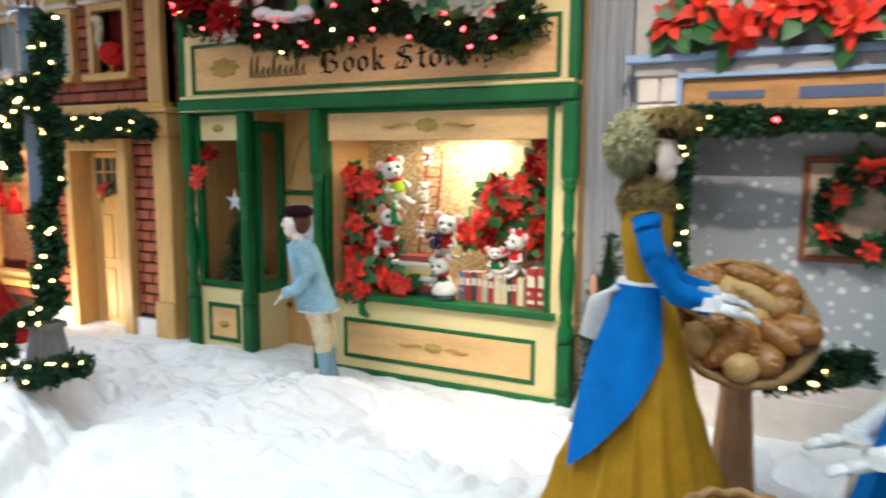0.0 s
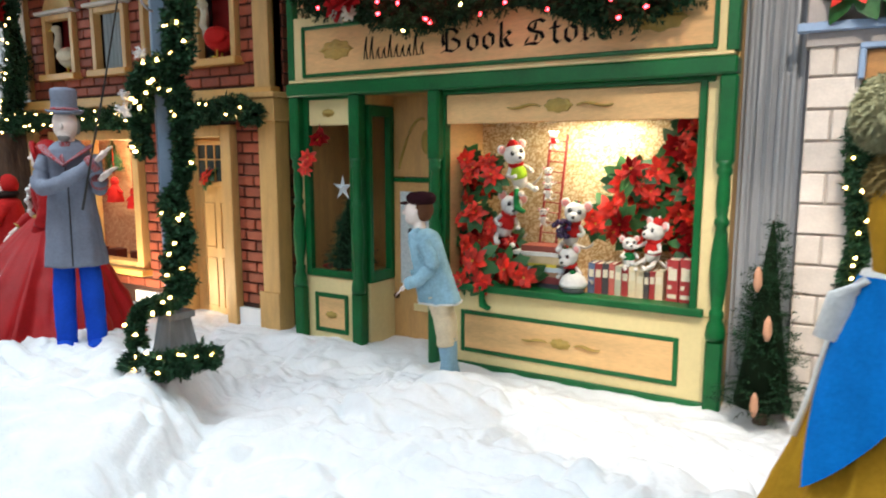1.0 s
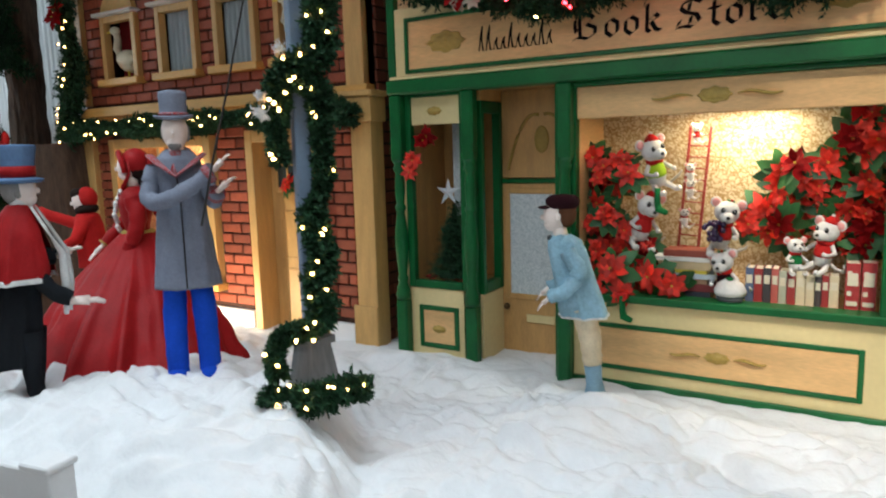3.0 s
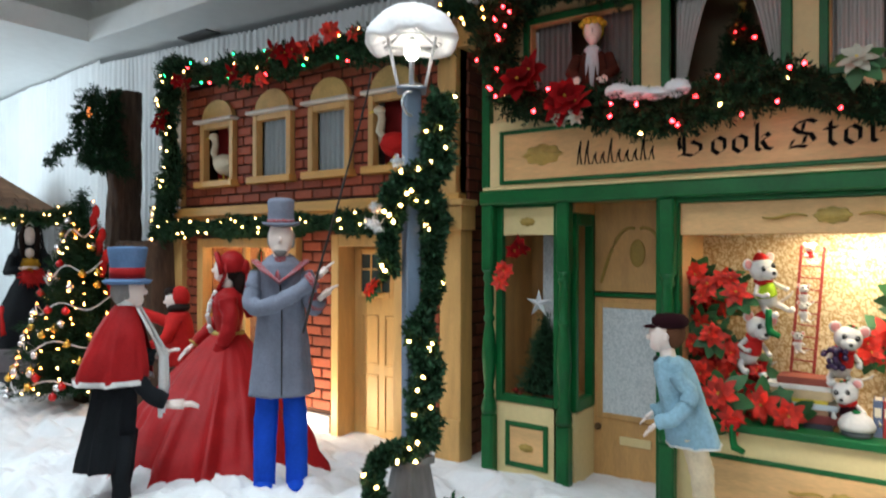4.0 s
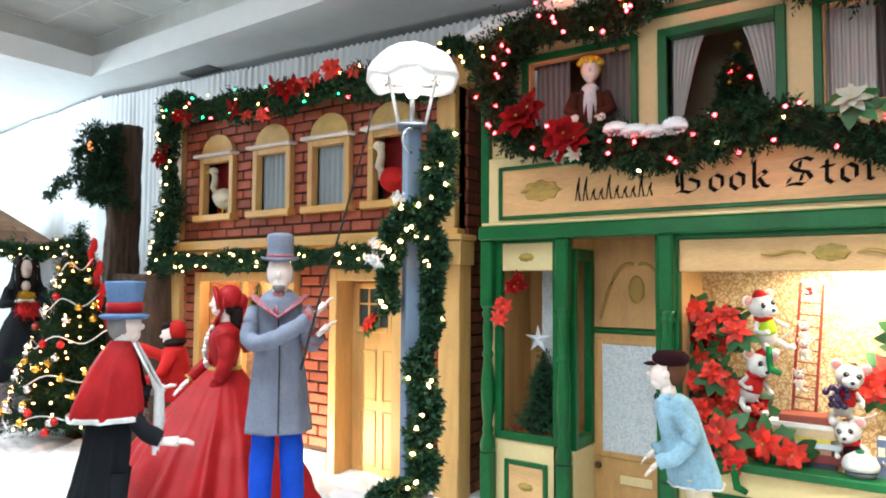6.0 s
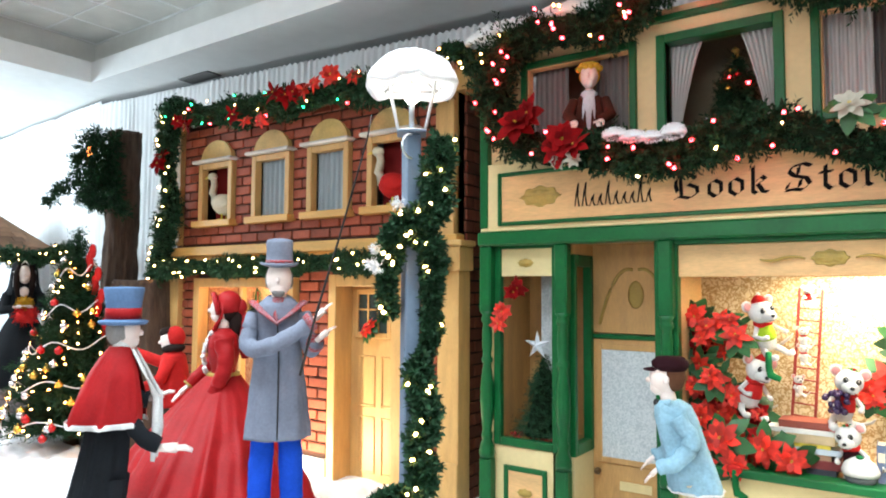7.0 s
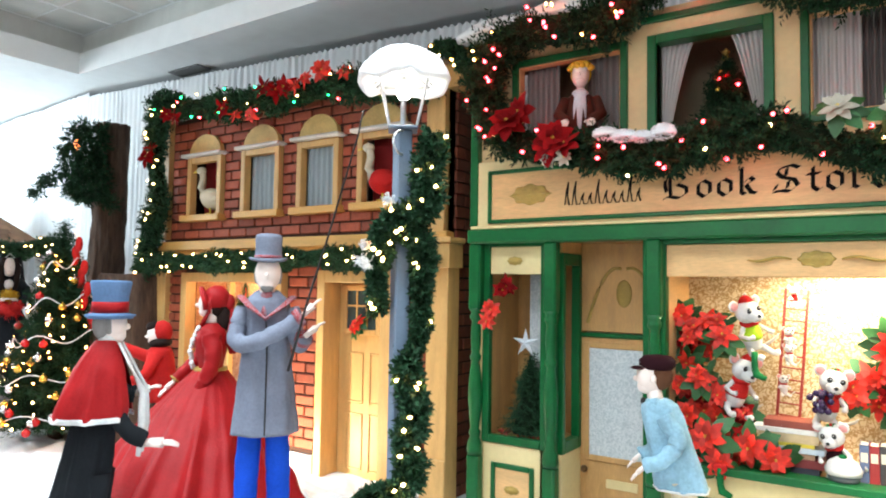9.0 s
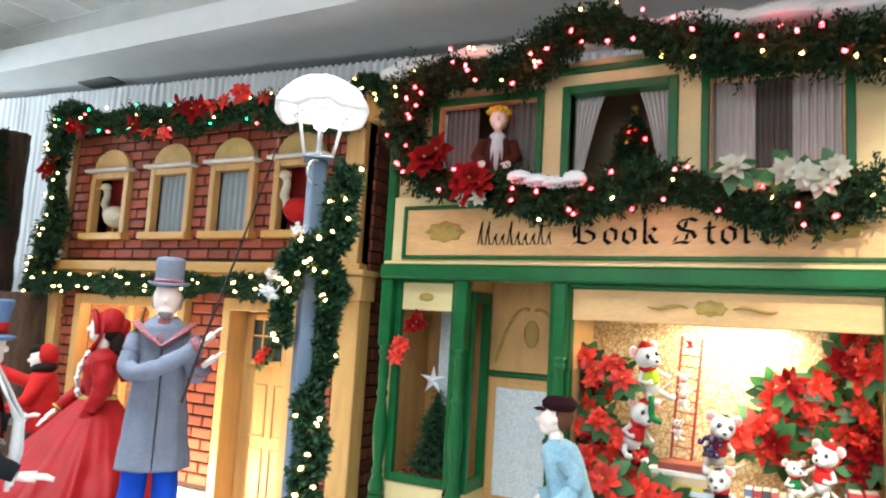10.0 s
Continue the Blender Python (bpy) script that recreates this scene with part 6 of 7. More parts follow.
# ---- toy mice in the shop window ----
def mouse(at, dress, label, hat=None, lean=0.0, size=1.0, turn=25, roll=0):
    m = [PLUSH, PINK, BLACK, dress, hat or RED_FELT, FOREST]
    sh = Shape()
    sh.lathe([(0.012, 0.0), (0.044, 0.018), (0.052, 0.06), (0.044, 0.115), (0.028, 0.155)], (0, 0, 0), 0, 16)
    sh.lathe([(0.054, 0.070), (0.056, 0.085), (0.049, 0.125), (0.034, 0.158)], (0, 0, 0), 3, 16)
    sh.tube([(0.036 * math.cos(a), 0.036 * math.sin(a), 0.158 + 0.004 * math.sin(3 * a)) for a in (k * math.pi / 8 for k in range(17))], 0.014, 4, 8)
    sh.ball((0, -0.005, 0.222), (0.068, 0.064, 0.063), 0, 18, 12)
    sh.ball((0, -0.060, 0.205), (0.042, 0.042, 0.033), 0, 14, 10)
    sh.ball((0, -0.101, 0.213), (0.012, 0.010, 0.010), 2, 8, 6)
    sh.tube([(-0.022, -0.088, 0.190), (0, -0.097, 0.185), (0.022, -0.088, 0.190)], 0.0025, 2, 5)
    for s in (-1, 1):
        sh.ball((0.030 * s, -0.064, 0.243), (0.013, 0.007, 0.016), 2, 10, 8)
        sh.ball((0.028 * s, -0.071, 0.249), 0.0035, 0, 6, 5)
        sh.ball((0.068 * s, 0.012, 0.268), (0.030, 0.011, 0.032), 0, 14, 8)
        sh.ball((0.068 * s, 0.003, 0.268), (0.022, 0.008, 0.024), 1, 12, 8)
        sh.tube([(0.036 * s, 0, 0.145), (0.078 * s, -0.02, 0.105), (0.070 * s, -0.075, 0.10), (0.055 * s, -0.10, 0.11)], [0.015, 0.013, 0.011, 0.014], 0, 8)
        sh.tube([(0.026 * s, 0, 0.025), (0.050 * s, -0.045, 0.0), (0.050 * s, -0.095, -0.012), (0.050 * s, -0.125, 0.0)], [0.020, 0.016, 0.014, 0.018], 0, 8)
    sh.tube([(0, 0.04, 0.03), (0.05, 0.07, -0.015), (0.11, 0.05, -0.01), (0.14, 0.0, 0.03), (0.145, -0.03, 0.06)], [0.012, 0.011, 0.010, 0.008, 0.004], 0, 8)
    if hat:
        sh.lathe([(0.040, 0.270), (0.036, 0.288), (0.020, 0.306), (0.004, 0.316)], (0.008, 0.008, 0), 4, 14)
        sh.ball((0.012, 0.008, 0.318), 0.010, 0, 8, 6)
    else:
        for k in range(5):
            a = 0.8 + 1.1 * k
            sh.put([(0.01, 0.0, 0.284), (0.01 + 0.018 * math.cos(a) - 0.008 * math.sin(a), 0.018 * math.sin(a) + 0.008 * math.cos(a), 0.292), (0.01 + 0.036 * math.cos(a), 0.036 * math.sin(a), 0.288),
                    (0.01 + 0.018 * math.cos(a) + 0.008 * math.sin(a), 0.018 * math.sin(a) - 0.008 * math.cos(a), 0.292)], [(0, 1, 2, 3)], 5)
        sh.ball((0.01, -0.006, 0.292), 0.008, 4, 8, 6)
    return single("toy_mouse", sh, m, label, "toy mouse", pose(*at, 0, 0, turn) @ pose(0, 0, 0, lean, roll, 0) @ Matrix.Scale(size * 0.94, 4), group="toy mice")


mouse((-2.31, 4.26, 1.33), LIME, "white plush toy mouse in a lime shirt and red scarf", RED_FELT, lean=6, size=1.15, turn=45, roll=-16)
mouse((-2.43, 4.22, 0.99), RED_FELT, "white plush toy mouse in a red vest holding a sock", RED_FELT, lean=14, size=1.15, turn=38, roll=12)
mouse((-1.95, 4.24, 0.96), RED_FELT, "white plush toy mouse in a red vest with berries", lean=10, size=1.12, turn=15, roll=10)
mouse((-1.87, 4.16, 0.70), MAROON, "white plush toy mouse holding a pudding", lean=12, size=1.0, turn=-10, roll=-8)
mouse((-1.40, 4.22, 0.89), RED_FELT, "white plush toy mouse in a red suit sitting on books", RED_FELT, lean=4, size=1.0, turn=-30, roll=10)
mouse((-1.53, 4.18, 0.86), FOREST, "small white plush toy mouse in dark green on books", lean=0, size=0.7)
for k, (x, z) in enumerate(((-2.10, 1.60), (-2.13, 1.36), (-2.13, 1.26), (-2.16, 1.08))):
    mouse((x, 4.30, z), PLUSH if k else RED_FELT, "tiny white toy mouse climbing the red ladder", size=0.42)
grapes = Shape()
for k in range(22):
    a = k * 2.4
    grapes.ball((0.06 * math.cos(a) * (k % 5) / 4, 0.03 * math.sin(a), 0.05 * math.sin(a * 0.7)), 0.018, 0, 8, 6)
single("berry_bunch", grapes, mat("purple_berries", (0.03, 0.012, 0.05), 0.25), "bunch of shiny dark purple berries", "berries", (-1.95, 4.12, 1.08), kind="stuff")
pud = Shape().lathe([(0.03, 0.0), (0.07, 0.01), (0.08, 0.05)], slot=1, seg=16).lathe([(0.085, 0.045), (0.09, 0.07), (0.07, 0.11), (0.03, 0.135)], seg=16).ball((0, -0.02, 0.14), (0.02, 0.02, 0.012), 2)
single("toy_pudding", pud, [PLUSH, cloth("grey_felt", (0.12, 0.13, 0.14)), FOREST], "white iced felt pudding with a holly sprig", "pudding", (-1.85, 4.07, 0.675))
sock = Shape().tube([(0, 0, 0.13), (0, 0, 0.04), (0.01, -0.005, 0.0), (0.06, -0.01, -0.02)], [0.03, 0.03, 0.035, 0.025], 0, 10, flat=0.6).box(-0.034, 0.034, -0.024, 0.024, 0.11, 0.15, 1, b=0.006)
ob = single("felt_sock", sock, [FOREST, RED_FELT], "small green felt stocking hung on the sill", "stocking", (-2.44, 3.935, 0.56))
single("felt_sock", Shape().tube([(0, 0, 0.13), (0, 0, 0.04), (0.01, -0.005, 0.0), (0.06, -0.01, -0.02)], [0.028, 0.03, 0.035, 0.025], 0, 10, flat=0.6), [FOREST], "green felt sock held by a toy mouse", "stocking", (-2.29, 4.14, 1.20))
lad = thing("toy_ladder", "thin red wooden toy ladder in the window", "ladder", (-2.15, 4.36, 0.90, -3, 4, 0))
RED_WOOD = mat("red_wood", (0.30, 0.03, 0.02), 0.5, vary=0.2)
for s in (-1, 1):
    box_part("rail", (0.06 * s - 0.008, 0.06 * s + 0.008, -0.008, 0.008, 0.0, 0.80), RED_WOOD, lad, 0.002)
for k in range(11):
    part("rung", Shape().tube([(-0.06, 0, 0.05 + 0.07 * k), (0.06, 0, 0.05 + 0.07 * k)], 0.005, seg=6), RED_WOOD, lad)
box_part("display_lamp", (-2.14, -1.60, 4.30, 4.38, 1.797, 1.845), WHITE, shop, label="white strip light over the window")
part("lit_tube", Shape().tube([(-2.12, 4.34, 1.794), (-1.62, 4.34, 1.794)], 0.011, seg=8), glow("lit_strip", (1.0, 0.92, 0.75), 30), bpy.data.objects["display_lamp"])


# ---- books ----
def book(at, w, h, d, colour, label, flat=False):
    """Covers and a paper block; its spine faces the window."""
    ob = thing("book", label, "book", pose(*at), group="window books")
    cov = mat("book_cover", colour, 0.55, vary=0.12, scale=20)
    if flat:
        part("cover", Shape().box(-w / 2, w / 2, -d / 2, d / 2, 0, 0.004, b=0.001).box(-w / 2, w / 2, -d / 2, d / 2, h - 0.004, h, b=0.001).box(-w / 2, w / 2, -d / 2, -d / 2 + 0.004, 0.004, h - 0.004), cov, ob)
        part("page_block", Shape().box(-w / 2 + 0.006, w / 2 - 0.006, -d / 2 + 0.004, d / 2 - 0.004, 0.004, h - 0.004), PAPER, ob)
    else:
        part("cover", Shape().box(-w / 2, -w / 2 + 0.004, -d / 2, d / 2, 0, h, b=0.001).box(w / 2 - 0.004, w / 2, -d / 2, d / 2, 0, h, b=0.001).box(-w / 2 + 0.004, w / 2 - 0.004, -d / 2, -d / 2 + 0.004, 0, h), cov, ob)
        part("page_block", Shape().box(-w / 2 + 0.004, w / 2 - 0.004, -d / 2 + 0.004, d / 2 - 0.005, 0.004, h - 0.006), PAPER, ob)
        part("spine_label", Shape().box(-w * 0.36, w * 0.36, -d / 2 - 0.002, -d / 2, h * 0.55, h * 0.8), PAPER, ob)
    return ob


PAPER = mat("book_paper", (0.70, 0.63, 0.48), 0.9, vary=0.1)
z = 0.674
for w, h, d, c, t in ((0.34, 0.035, 0.2, (0.03, 0.035, 0.05), "dark blue"), (0.33, 0.045, 0.2, (0.20, 0.03, 0.03), "worn red"), (0.30, 0.03, 0.19, (0.35, 0.20, 0.12), "tan"), (0.32, 0.03, 0.2, (0.55, 0.62, 0.66), "pale blue"),
                      (0.30, 0.02, 0.19, (0.65, 0.50, 0.05), "yellow"), (0.30, 0.05, 0.19, (0.58, 0.43, 0.24), "cream"), (0.33, 0.025, 0.2, (0.72, 0.70, 0.64), "white"), (0.28, 0.04, 0.17, (0.24, 0.05, 0.03), "red brown")):
    book((-2.12 + 0.02 * math.sin(z * 90), 4.22, z), w, h, d, c, t + " hardback book lying in a stack", True)
    z += h + 0.001
x = -1.78
random.seed(5)
for i in range(15):
    c, t = random.choice([((0.30, 0.03, 0.03), "dark red"), ((0.45, 0.10, 0.08), "brick red"), ((0.62, 0.52, 0.34), "cream"), ((0.05, 0.045, 0.05), "black"), ((0.10, 0.14, 0.24), "slate"), ((0.42, 0.16, 0.10), "rust"), ((0.40, 0.40, 0.30), "olive grey"), ((0.06, 0.05, 0.05), "dark brown")])
    w = random.uniform(0.030, 0.048)
    book((x + w / 2, 4.22, 0.673), w, random.uniform(0.17, 0.205), 0.15, c, t + " hardback book standing in the window row")
    x += w + 0.002
    if x > -1.31:
        break
for k in range(2):
    ob = book((-1.245 + 0.075 * k, 4.18, 0.673), 0.068, 0.262 + 0.006 * k, 0.15, (0.36, 0.03, 0.03), "tall red and white patterned book standing in the window")
    for q in range(4):
        part("white_band", Shape().box(-0.026, 0.026 - 0.03 * (q % 2), -0.078, -0.0755, 0.03 + 0.055 * q, 0.055 + 0.055 * q), PAPER, ob)


# ---- geese at the brick house's windows ----
def goose(at, dress, label):
    sh = Shape()
    sh.ball((0, 0, 0.13), (0.075, 0.12, 0.09), 1 if dress else 0, 14, 10, rot=pose(0, 0, 0, -18, 0, 0))
    sh.tube([(0, -0.08, 0.16), (0, -0.12, 0.23), (0, -0.105, 0.31), (0, -0.115, 0.36)], [0.05, 0.034, 0.027, 0.028], 0, 10)
    sh.ball((0, -0.125, 0.375), (0.034, 0.045, 0.034), 0)
    sh.tube([(0, -0.16, 0.372), (0, -0.205, 0.362)], [0.014, 0.005], 2, 8)
    sh.tube([(0, 0.09, 0.12), (0, 0.17, 0.15)], [0.05, 0.012], 1 if dress else 0, 8)
    for s in (-1, 1):
        sh.tube([(0.03 * s, 0, 0.06), (0.03 * s, 0, 0.0)], 0.008, 2, 6)
        sh.ball((0.03 * s, -0.02, 0.005), (0.018, 0.03, 0.006), 2, 8, 5)
        sh.ball((0.07 * s, 0.01, 0.14), (0.02, 0.09, 0.05), 1 if dress else 0)
    return single("goose_figure", sh, [cloth("cream_plush", (0.68, 0.62, 0.47)), RED_FELT, YELLOW], label, "goose figure", pose(*at, 0, 0, -75) @ Matrix.Scale(1.18, 4), group="geese")


goose((-7.24, 4.12, 2.36), False, "white plush goose standing in an upper window")
goose((-5.02, 4.08, 2.36), True, "white plush goose in a red coat at an upper window")


# ---- red felt toys and greenery hung in the brick house window ----
for x, z, s in ((-6.92, 1.20, 1.0), (-6.62, 1.12, 0.8), (-6.45, 1.02, 0.7), (-7.15, 1.25, 0.9)):
    toy = Shape().ball((0, 0, 0.07), (0.045, 0.035, 0.05)).lathe([(0.085, -0.14), (0.075, -0.08), (0.05, 0.0), (0.03, 0.04)], seg=14, wave=0.12, waves=6)
    toy.tube([(0, 0, 0.10), (0, 0, 0.45)], 0.003, 0, 5)
    for q in (-1, 1):
        toy.tube([(0.04 * q, 0, 0.0), (0.10 * q, -0.01, -0.05)], [0.02, 0.012], 0, 6)
    single("felt_toy", toy, RED_FELT, "red felt toy hanging in the brick house window", "felt toy", pose(x, 4.30, z, 0, 0, 15) @ Matrix.Scale(s, 4), group="felt toys")
for x, w in ((-6.95, 0.16), (-6.55, 0.20), (-7.25, 0.14)):
    single("gift_box", Shape().box(-w / 2, w / 2, -0.06, 0.06, 0, 0.11, b=0.004).box(-0.012, 0.012, -0.062, 0.062, 0.001, 0.113), mat("dark_red_wrap", (0.10, 0.012, 0.012), 0.4, vary=0.2), "dark red gift box on the brick house window floor", "gift box", (x, 4.30, 0.46), group="gift boxes")


# ---- firs ----
def fir(at, height, radius, label, material=None, per=600, ragged=0.0):
    ob = thing("christmas_tree", label, "christmas tree", pose(*at), group="christmas trees")
    n = int(per * height * radius * 6)
    h = 1 - np.sqrt(rng.random(n))
    r = radius * (1 - h) * (0.5 + 0.5 * rng.random(n)) * (0.86 + 0.16 * np.sin(h * height * 19) + 0.10 * np.sin(7 * h * height + 3))
    a = rng.random(n) * 2 * np.pi
    r = r * (1 + 0.14 * np.sin(9 * a + 11 * h) + 0.10 * np.sin(4 * a - 17 * h))
    if ragged:
        r = r * (1 + ragged * np.sin(3 * a + 23 * h) * np.cos(31 * h + 1)) * np.where(np.sin(5 * a + 37 * h) + np.sin(61 * h) > 0.9, 0.45, 1.0)
    base = np.stack([r * np.cos(a) + ragged * 0.25 * radius * np.sin(9 * h), r * np.sin(a), 0.08 * height + h * height * 0.92], 1)
    way = unit(np.stack([np.cos(a), np.sin(a), -0.25 + 0.5 * rng.random(n)], 1) + 0.3 * rng.normal(size=(n, 3)))
    sc = min(1.0, 0.4 + radius)
    part("foliage", sprig_mesh("foliage", base - way * 0.05 * sc, way, (0.07 + 0.07 * rng.random(n)) * sc, material or LEAF, 0.03 * sc, 12, 0.004 * sc), None, ob)
    part("trunk", Shape().tube([(0, 0, 0), (0, 0, height * 0.95)], [0.035 * height, 0.006], 0, 8), BARK, ob)
    # near-black cone painted as the shade between the twigs
    part("inner_shade", Shape().lathe([(radius * 0.62, 0.09 * height), (radius * 0.3, 0.5 * height), (0.005, 0.95 * height)], seg=14), INNER_DARK, ob)
    return ob


BALLS = [mat("gold_bauble", (0.72, 0.46, 0.08), 0.2, metal=0.8), mat("silver_bauble", (0.7, 0.7, 0.72), 0.15, metal=0.9), mat("red_bauble", (0.5, 0.02, 0.02), 0.2, metal=0.3)]
BALLM = [Shape().ball((0, 0, 0), 0.045, 0, 12, 8).tube([(0, 0, 0.043), (0, 0, 0.06)], 0.010, 0, 6).mesh("bauble", b) for b in BALLS]


def dress(tree, height, radius, baubles, lights, colours, size=1.0):
    """Baubles and fairy lights hung round the tree's skin, on the side towards the visitors."""
    for k in range(baubles + lights):
        h = 1 - math.sqrt(random.uniform(0.03, 1))
        a, r = random.uniform(-math.pi, 0.25 * math.pi), radius * (1 - h) * 1.0
        p = (r * math.cos(a), r * math.sin(a), 0.08 * height + 0.92 * h * height)
        if k < baubles:
            ob = new("bauble", BALLM[(0, 1, 0, 2, 0, 1, 1)[k % 7]])
            ob.parent, ob.location, ob.scale = tree, p, (size, size, size)
        else:
            bulb(tree, p, colours[k % len(colours)])


random.seed(21)
tr = fir((-8.64, 3.40, snow_z(-8.64, 3.40) - 0.03), 2.26, 0.68, "tall lit christmas tree with gold silver and red baubles", per=900)
dress(tr, 2.26, 0.68, 70, 100, ("amber", "white", "amber"), 0.85)
chain = Shape()
for k in range(5):
    z, r = 0.35 + 0.36 * k, 0.68 * (1 - (0.35 + 0.36 * k) / 2.35) + 0.03
    pts = [(r * math.cos(a), r * math.sin(a), z + 0.05 * math.sin(5 * a) + 0.04 * a) for a in (-math.pi + 1.3 * math.pi * i / 30 for i in range(31))]
    chain.tube(pts, 0.0055, 0, 6)
part("bead_chain", chain, WHITE, tr, "looped white bead chain")
for k, (a, z) in enumerate(((0.30, 1.93), (0.36, 1.70), (0.30, 1.48), (0.42, 1.27))):
    r = 0.66 * (1 - z / 2.32) + 0.06
    part("ribbon_bow", Shape().ball((0.03, 0, 0.05), (0.05, 0.03, 0.075)).ball((-0.03, 0, -0.03), (0.045, 0.03, 0.07)).tube([(0, 0, 0), (0.02, -0.01, -0.08), (-0.01, -0.02, -0.16)], [0.02, 0.03, 0.022], 0, 8, flat=0.3), RED_FELT, tr, "trailing red ribbon").location = (r * math.cos(a), r * math.sin(a), z)
bt = fir((-3.745, 4.17, 0.62), 0.62, 0.20, "small green christmas tree behind the bay window", LEAF_MID, per=2400, ragged=0.25)
star = Shape()
pts = [((0.105 if k % 2 == 0 else 0.036) * math.sin(math.pi * k / 5), 0, (0.105 if k % 2 == 0 else 0.036) * math.cos(math.pi * k / 5)) for k in range(10)]
star.put(pts + [(0, -0.03, 0), (0, 0.03, 0)], [(k, (k + 1) % 10, 10) for k in range(10)] + [((k + 1) % 10, k, 11) for k in range(10)])
part("star", star, mat("silver_star", (0.80, 0.84, 0.88), 0.35, metal=0.25), bt, "faceted silver star").location = (-0.02, -0.04, 0.675)
ut = fir((-2.46, 4.27, 2.56), 0.60, 0.27, "dark little christmas tree in the upper window", per=2600)
dress(ut, 0.58, 0.25, 10, 4, ("red",), 0.4)
part("tree_topper", Shape().lathe([(0.004, -0.02), (0.03, 0.0), (0.012, 0.02), (0.028, 0.04), (0.004, 0.065)], (0, 0, 0.57), seg=7, smooth=False), GOLD, ut, "small gold topper")
fir((-6.98, 4.34, 1.36), 0.34, 0.10, "little green fir sprig hung in the brick house window", per=2600)
st = fir((-0.70, 3.86, 0.12), 1.16, 0.23, "slim green pine sapling beside the grey boards", LEAF, per=950, ragged=0.45)
CONE = mat("pink_cone", (0.55, 0.28, 0.17), 0.7, vary=0.2)
for z, x in ((0.55, 0.02), (0.14, -0.02), (0.80, -0.04)):
    part("hanging_cone", Shape().lathe([(0.008, 0), (0.022, 0.04), (0.018, 0.10), (0.006, 0.13)], (x, -0.17, z - 0.05), seg=10), CONE, st)
berries = Shape()
for k in range(60):
    berries.ball((random.uniform(-0.2, 0.2), random.uniform(-0.05, 0.05), random.uniform(0, 0.05)), 0.012, 0, 6, 5)
single("berry_sprig", berries, mat("red_berries", (0.35, 0.01, 0.01), 0.3), "scatter of red berries in the bay window", "berries", (-3.80, 4.12, 0.635), kind="stuff")

# ---- tall trunk with greenery ----
tk = thing("cut_tree", "tall rough brown cut tree with pine boughs", "cut tree", (-9.06, 4.10, 0.0))
rings = []
for k in range(70):
    z = 3.47 * k / 69
    ring = []
    for i in range(64):
        a = 2 * math.pi * i / 64
        r = (0.175 - 0.015 * k / 69) * (1 + 0.10 * noise.noise(Vector((2 * math.cos(a), 2 * math.sin(a), z * 1.3))))
        r += 0.045 * abs(noise.noise(Vector((8 * math.cos(a), 8 * math.sin(a), z * 1.6)))) + 0.015 * noise.noise(Vector((16 * math.cos(a), 16 * math.sin(a), z * 6)))
        ring.append((r * math.cos(a), r * math.sin(a), z + (0.04 * noise.noise(Vector((4 * math.cos(a), 4 * math.sin(a), 1))) if k == 69 else 0)))
    rings.append(ring)
part("trunk", Shape().loft(rings), BARK, tk)


def bough(pts, parent, radius=0.17, density=900):
    line = along(pts, 0.03)
    n = int(len(line) * 0.016 * density)
    i = rng.integers(0, len(line) - 1, n)
    way = unit(rng.normal(size=(n, 3)) + unit(line[i + 1] - line[i]) * 0.8)
    part("bough", sprig_mesh("bough", line[i], way, radius * (0.5 + 0.6 * rng.random(n)), LEAF, 0.045, 16, 0.006), None, parent)


bough([(-0.1, -0.36, 3.42), (-0.2, -0.38, 3.2), (-0.25, -0.40, 2.95)], tk, 0.14, 420)
bough([(-0.2, -0.38, 2.9), (-0.35, -0.44, 2.84), (-0.5, -0.5, 2.76), (-0.6, -0.55, 2.66)], tk, 0.12, 420)
bough([(0.2, -0.30, 2.7), (0.4, -0.3, 2.6), (0.55, -0.3, 2.5)], tk, 0.13, 420)
bough([(0.1, -0.38, 3.3), (0.1, -0.42, 2.9), (0.2, -0.42, 2.6), (0.45, -0.4, 2.65)], tk, 0.14, 380)
bough([(-0.2, -0.38, 2.75), (0.0, -0.42, 2.65), (0.3, -0.42, 2.6)], tk, 0.13, 380)
bough([(-0.15, -0.25, 3.45), (0.0, -0.28, 3.3), (0.1, -0.28, 3.05), (0.05, -0.28, 2.8)], tk, 0.15, 520)
bough([(0.15, -0.22, 3.4), (0.2, -0.26, 3.15), (0.22, -0.26, 2.9), (0.3, -0.26, 2.75)], tk, 0.14, 460)
bough([(-0.1, -0.3, 3.1), (-0.12, -0.32, 2.9), (-0.05, -0.32, 2.68)], tk, 0.14, 460)
part("amber_lamp", Shape().ball((0.0, -0.40, 3.18), (0.03, 0.03, 0.06)), glow("orange_bulb", (1.0, 0.25, 0.05), 4), tk)
tw = Shape().tube([(0.05, -0.38, 2.2), (0.15, -0.42, 2.05), (0.22, -0.42, 1.95), (0.32, -0.42, 1.85)], 0.008, 0, 6)
part("light_wire", tw, WHITE, tk)
for p in ((0.05, -0.39, 2.2), (0.16, -0.43, 2.05), (0.31, -0.43, 1.86)):
    bulb(tk, p, "amber")
rings = []
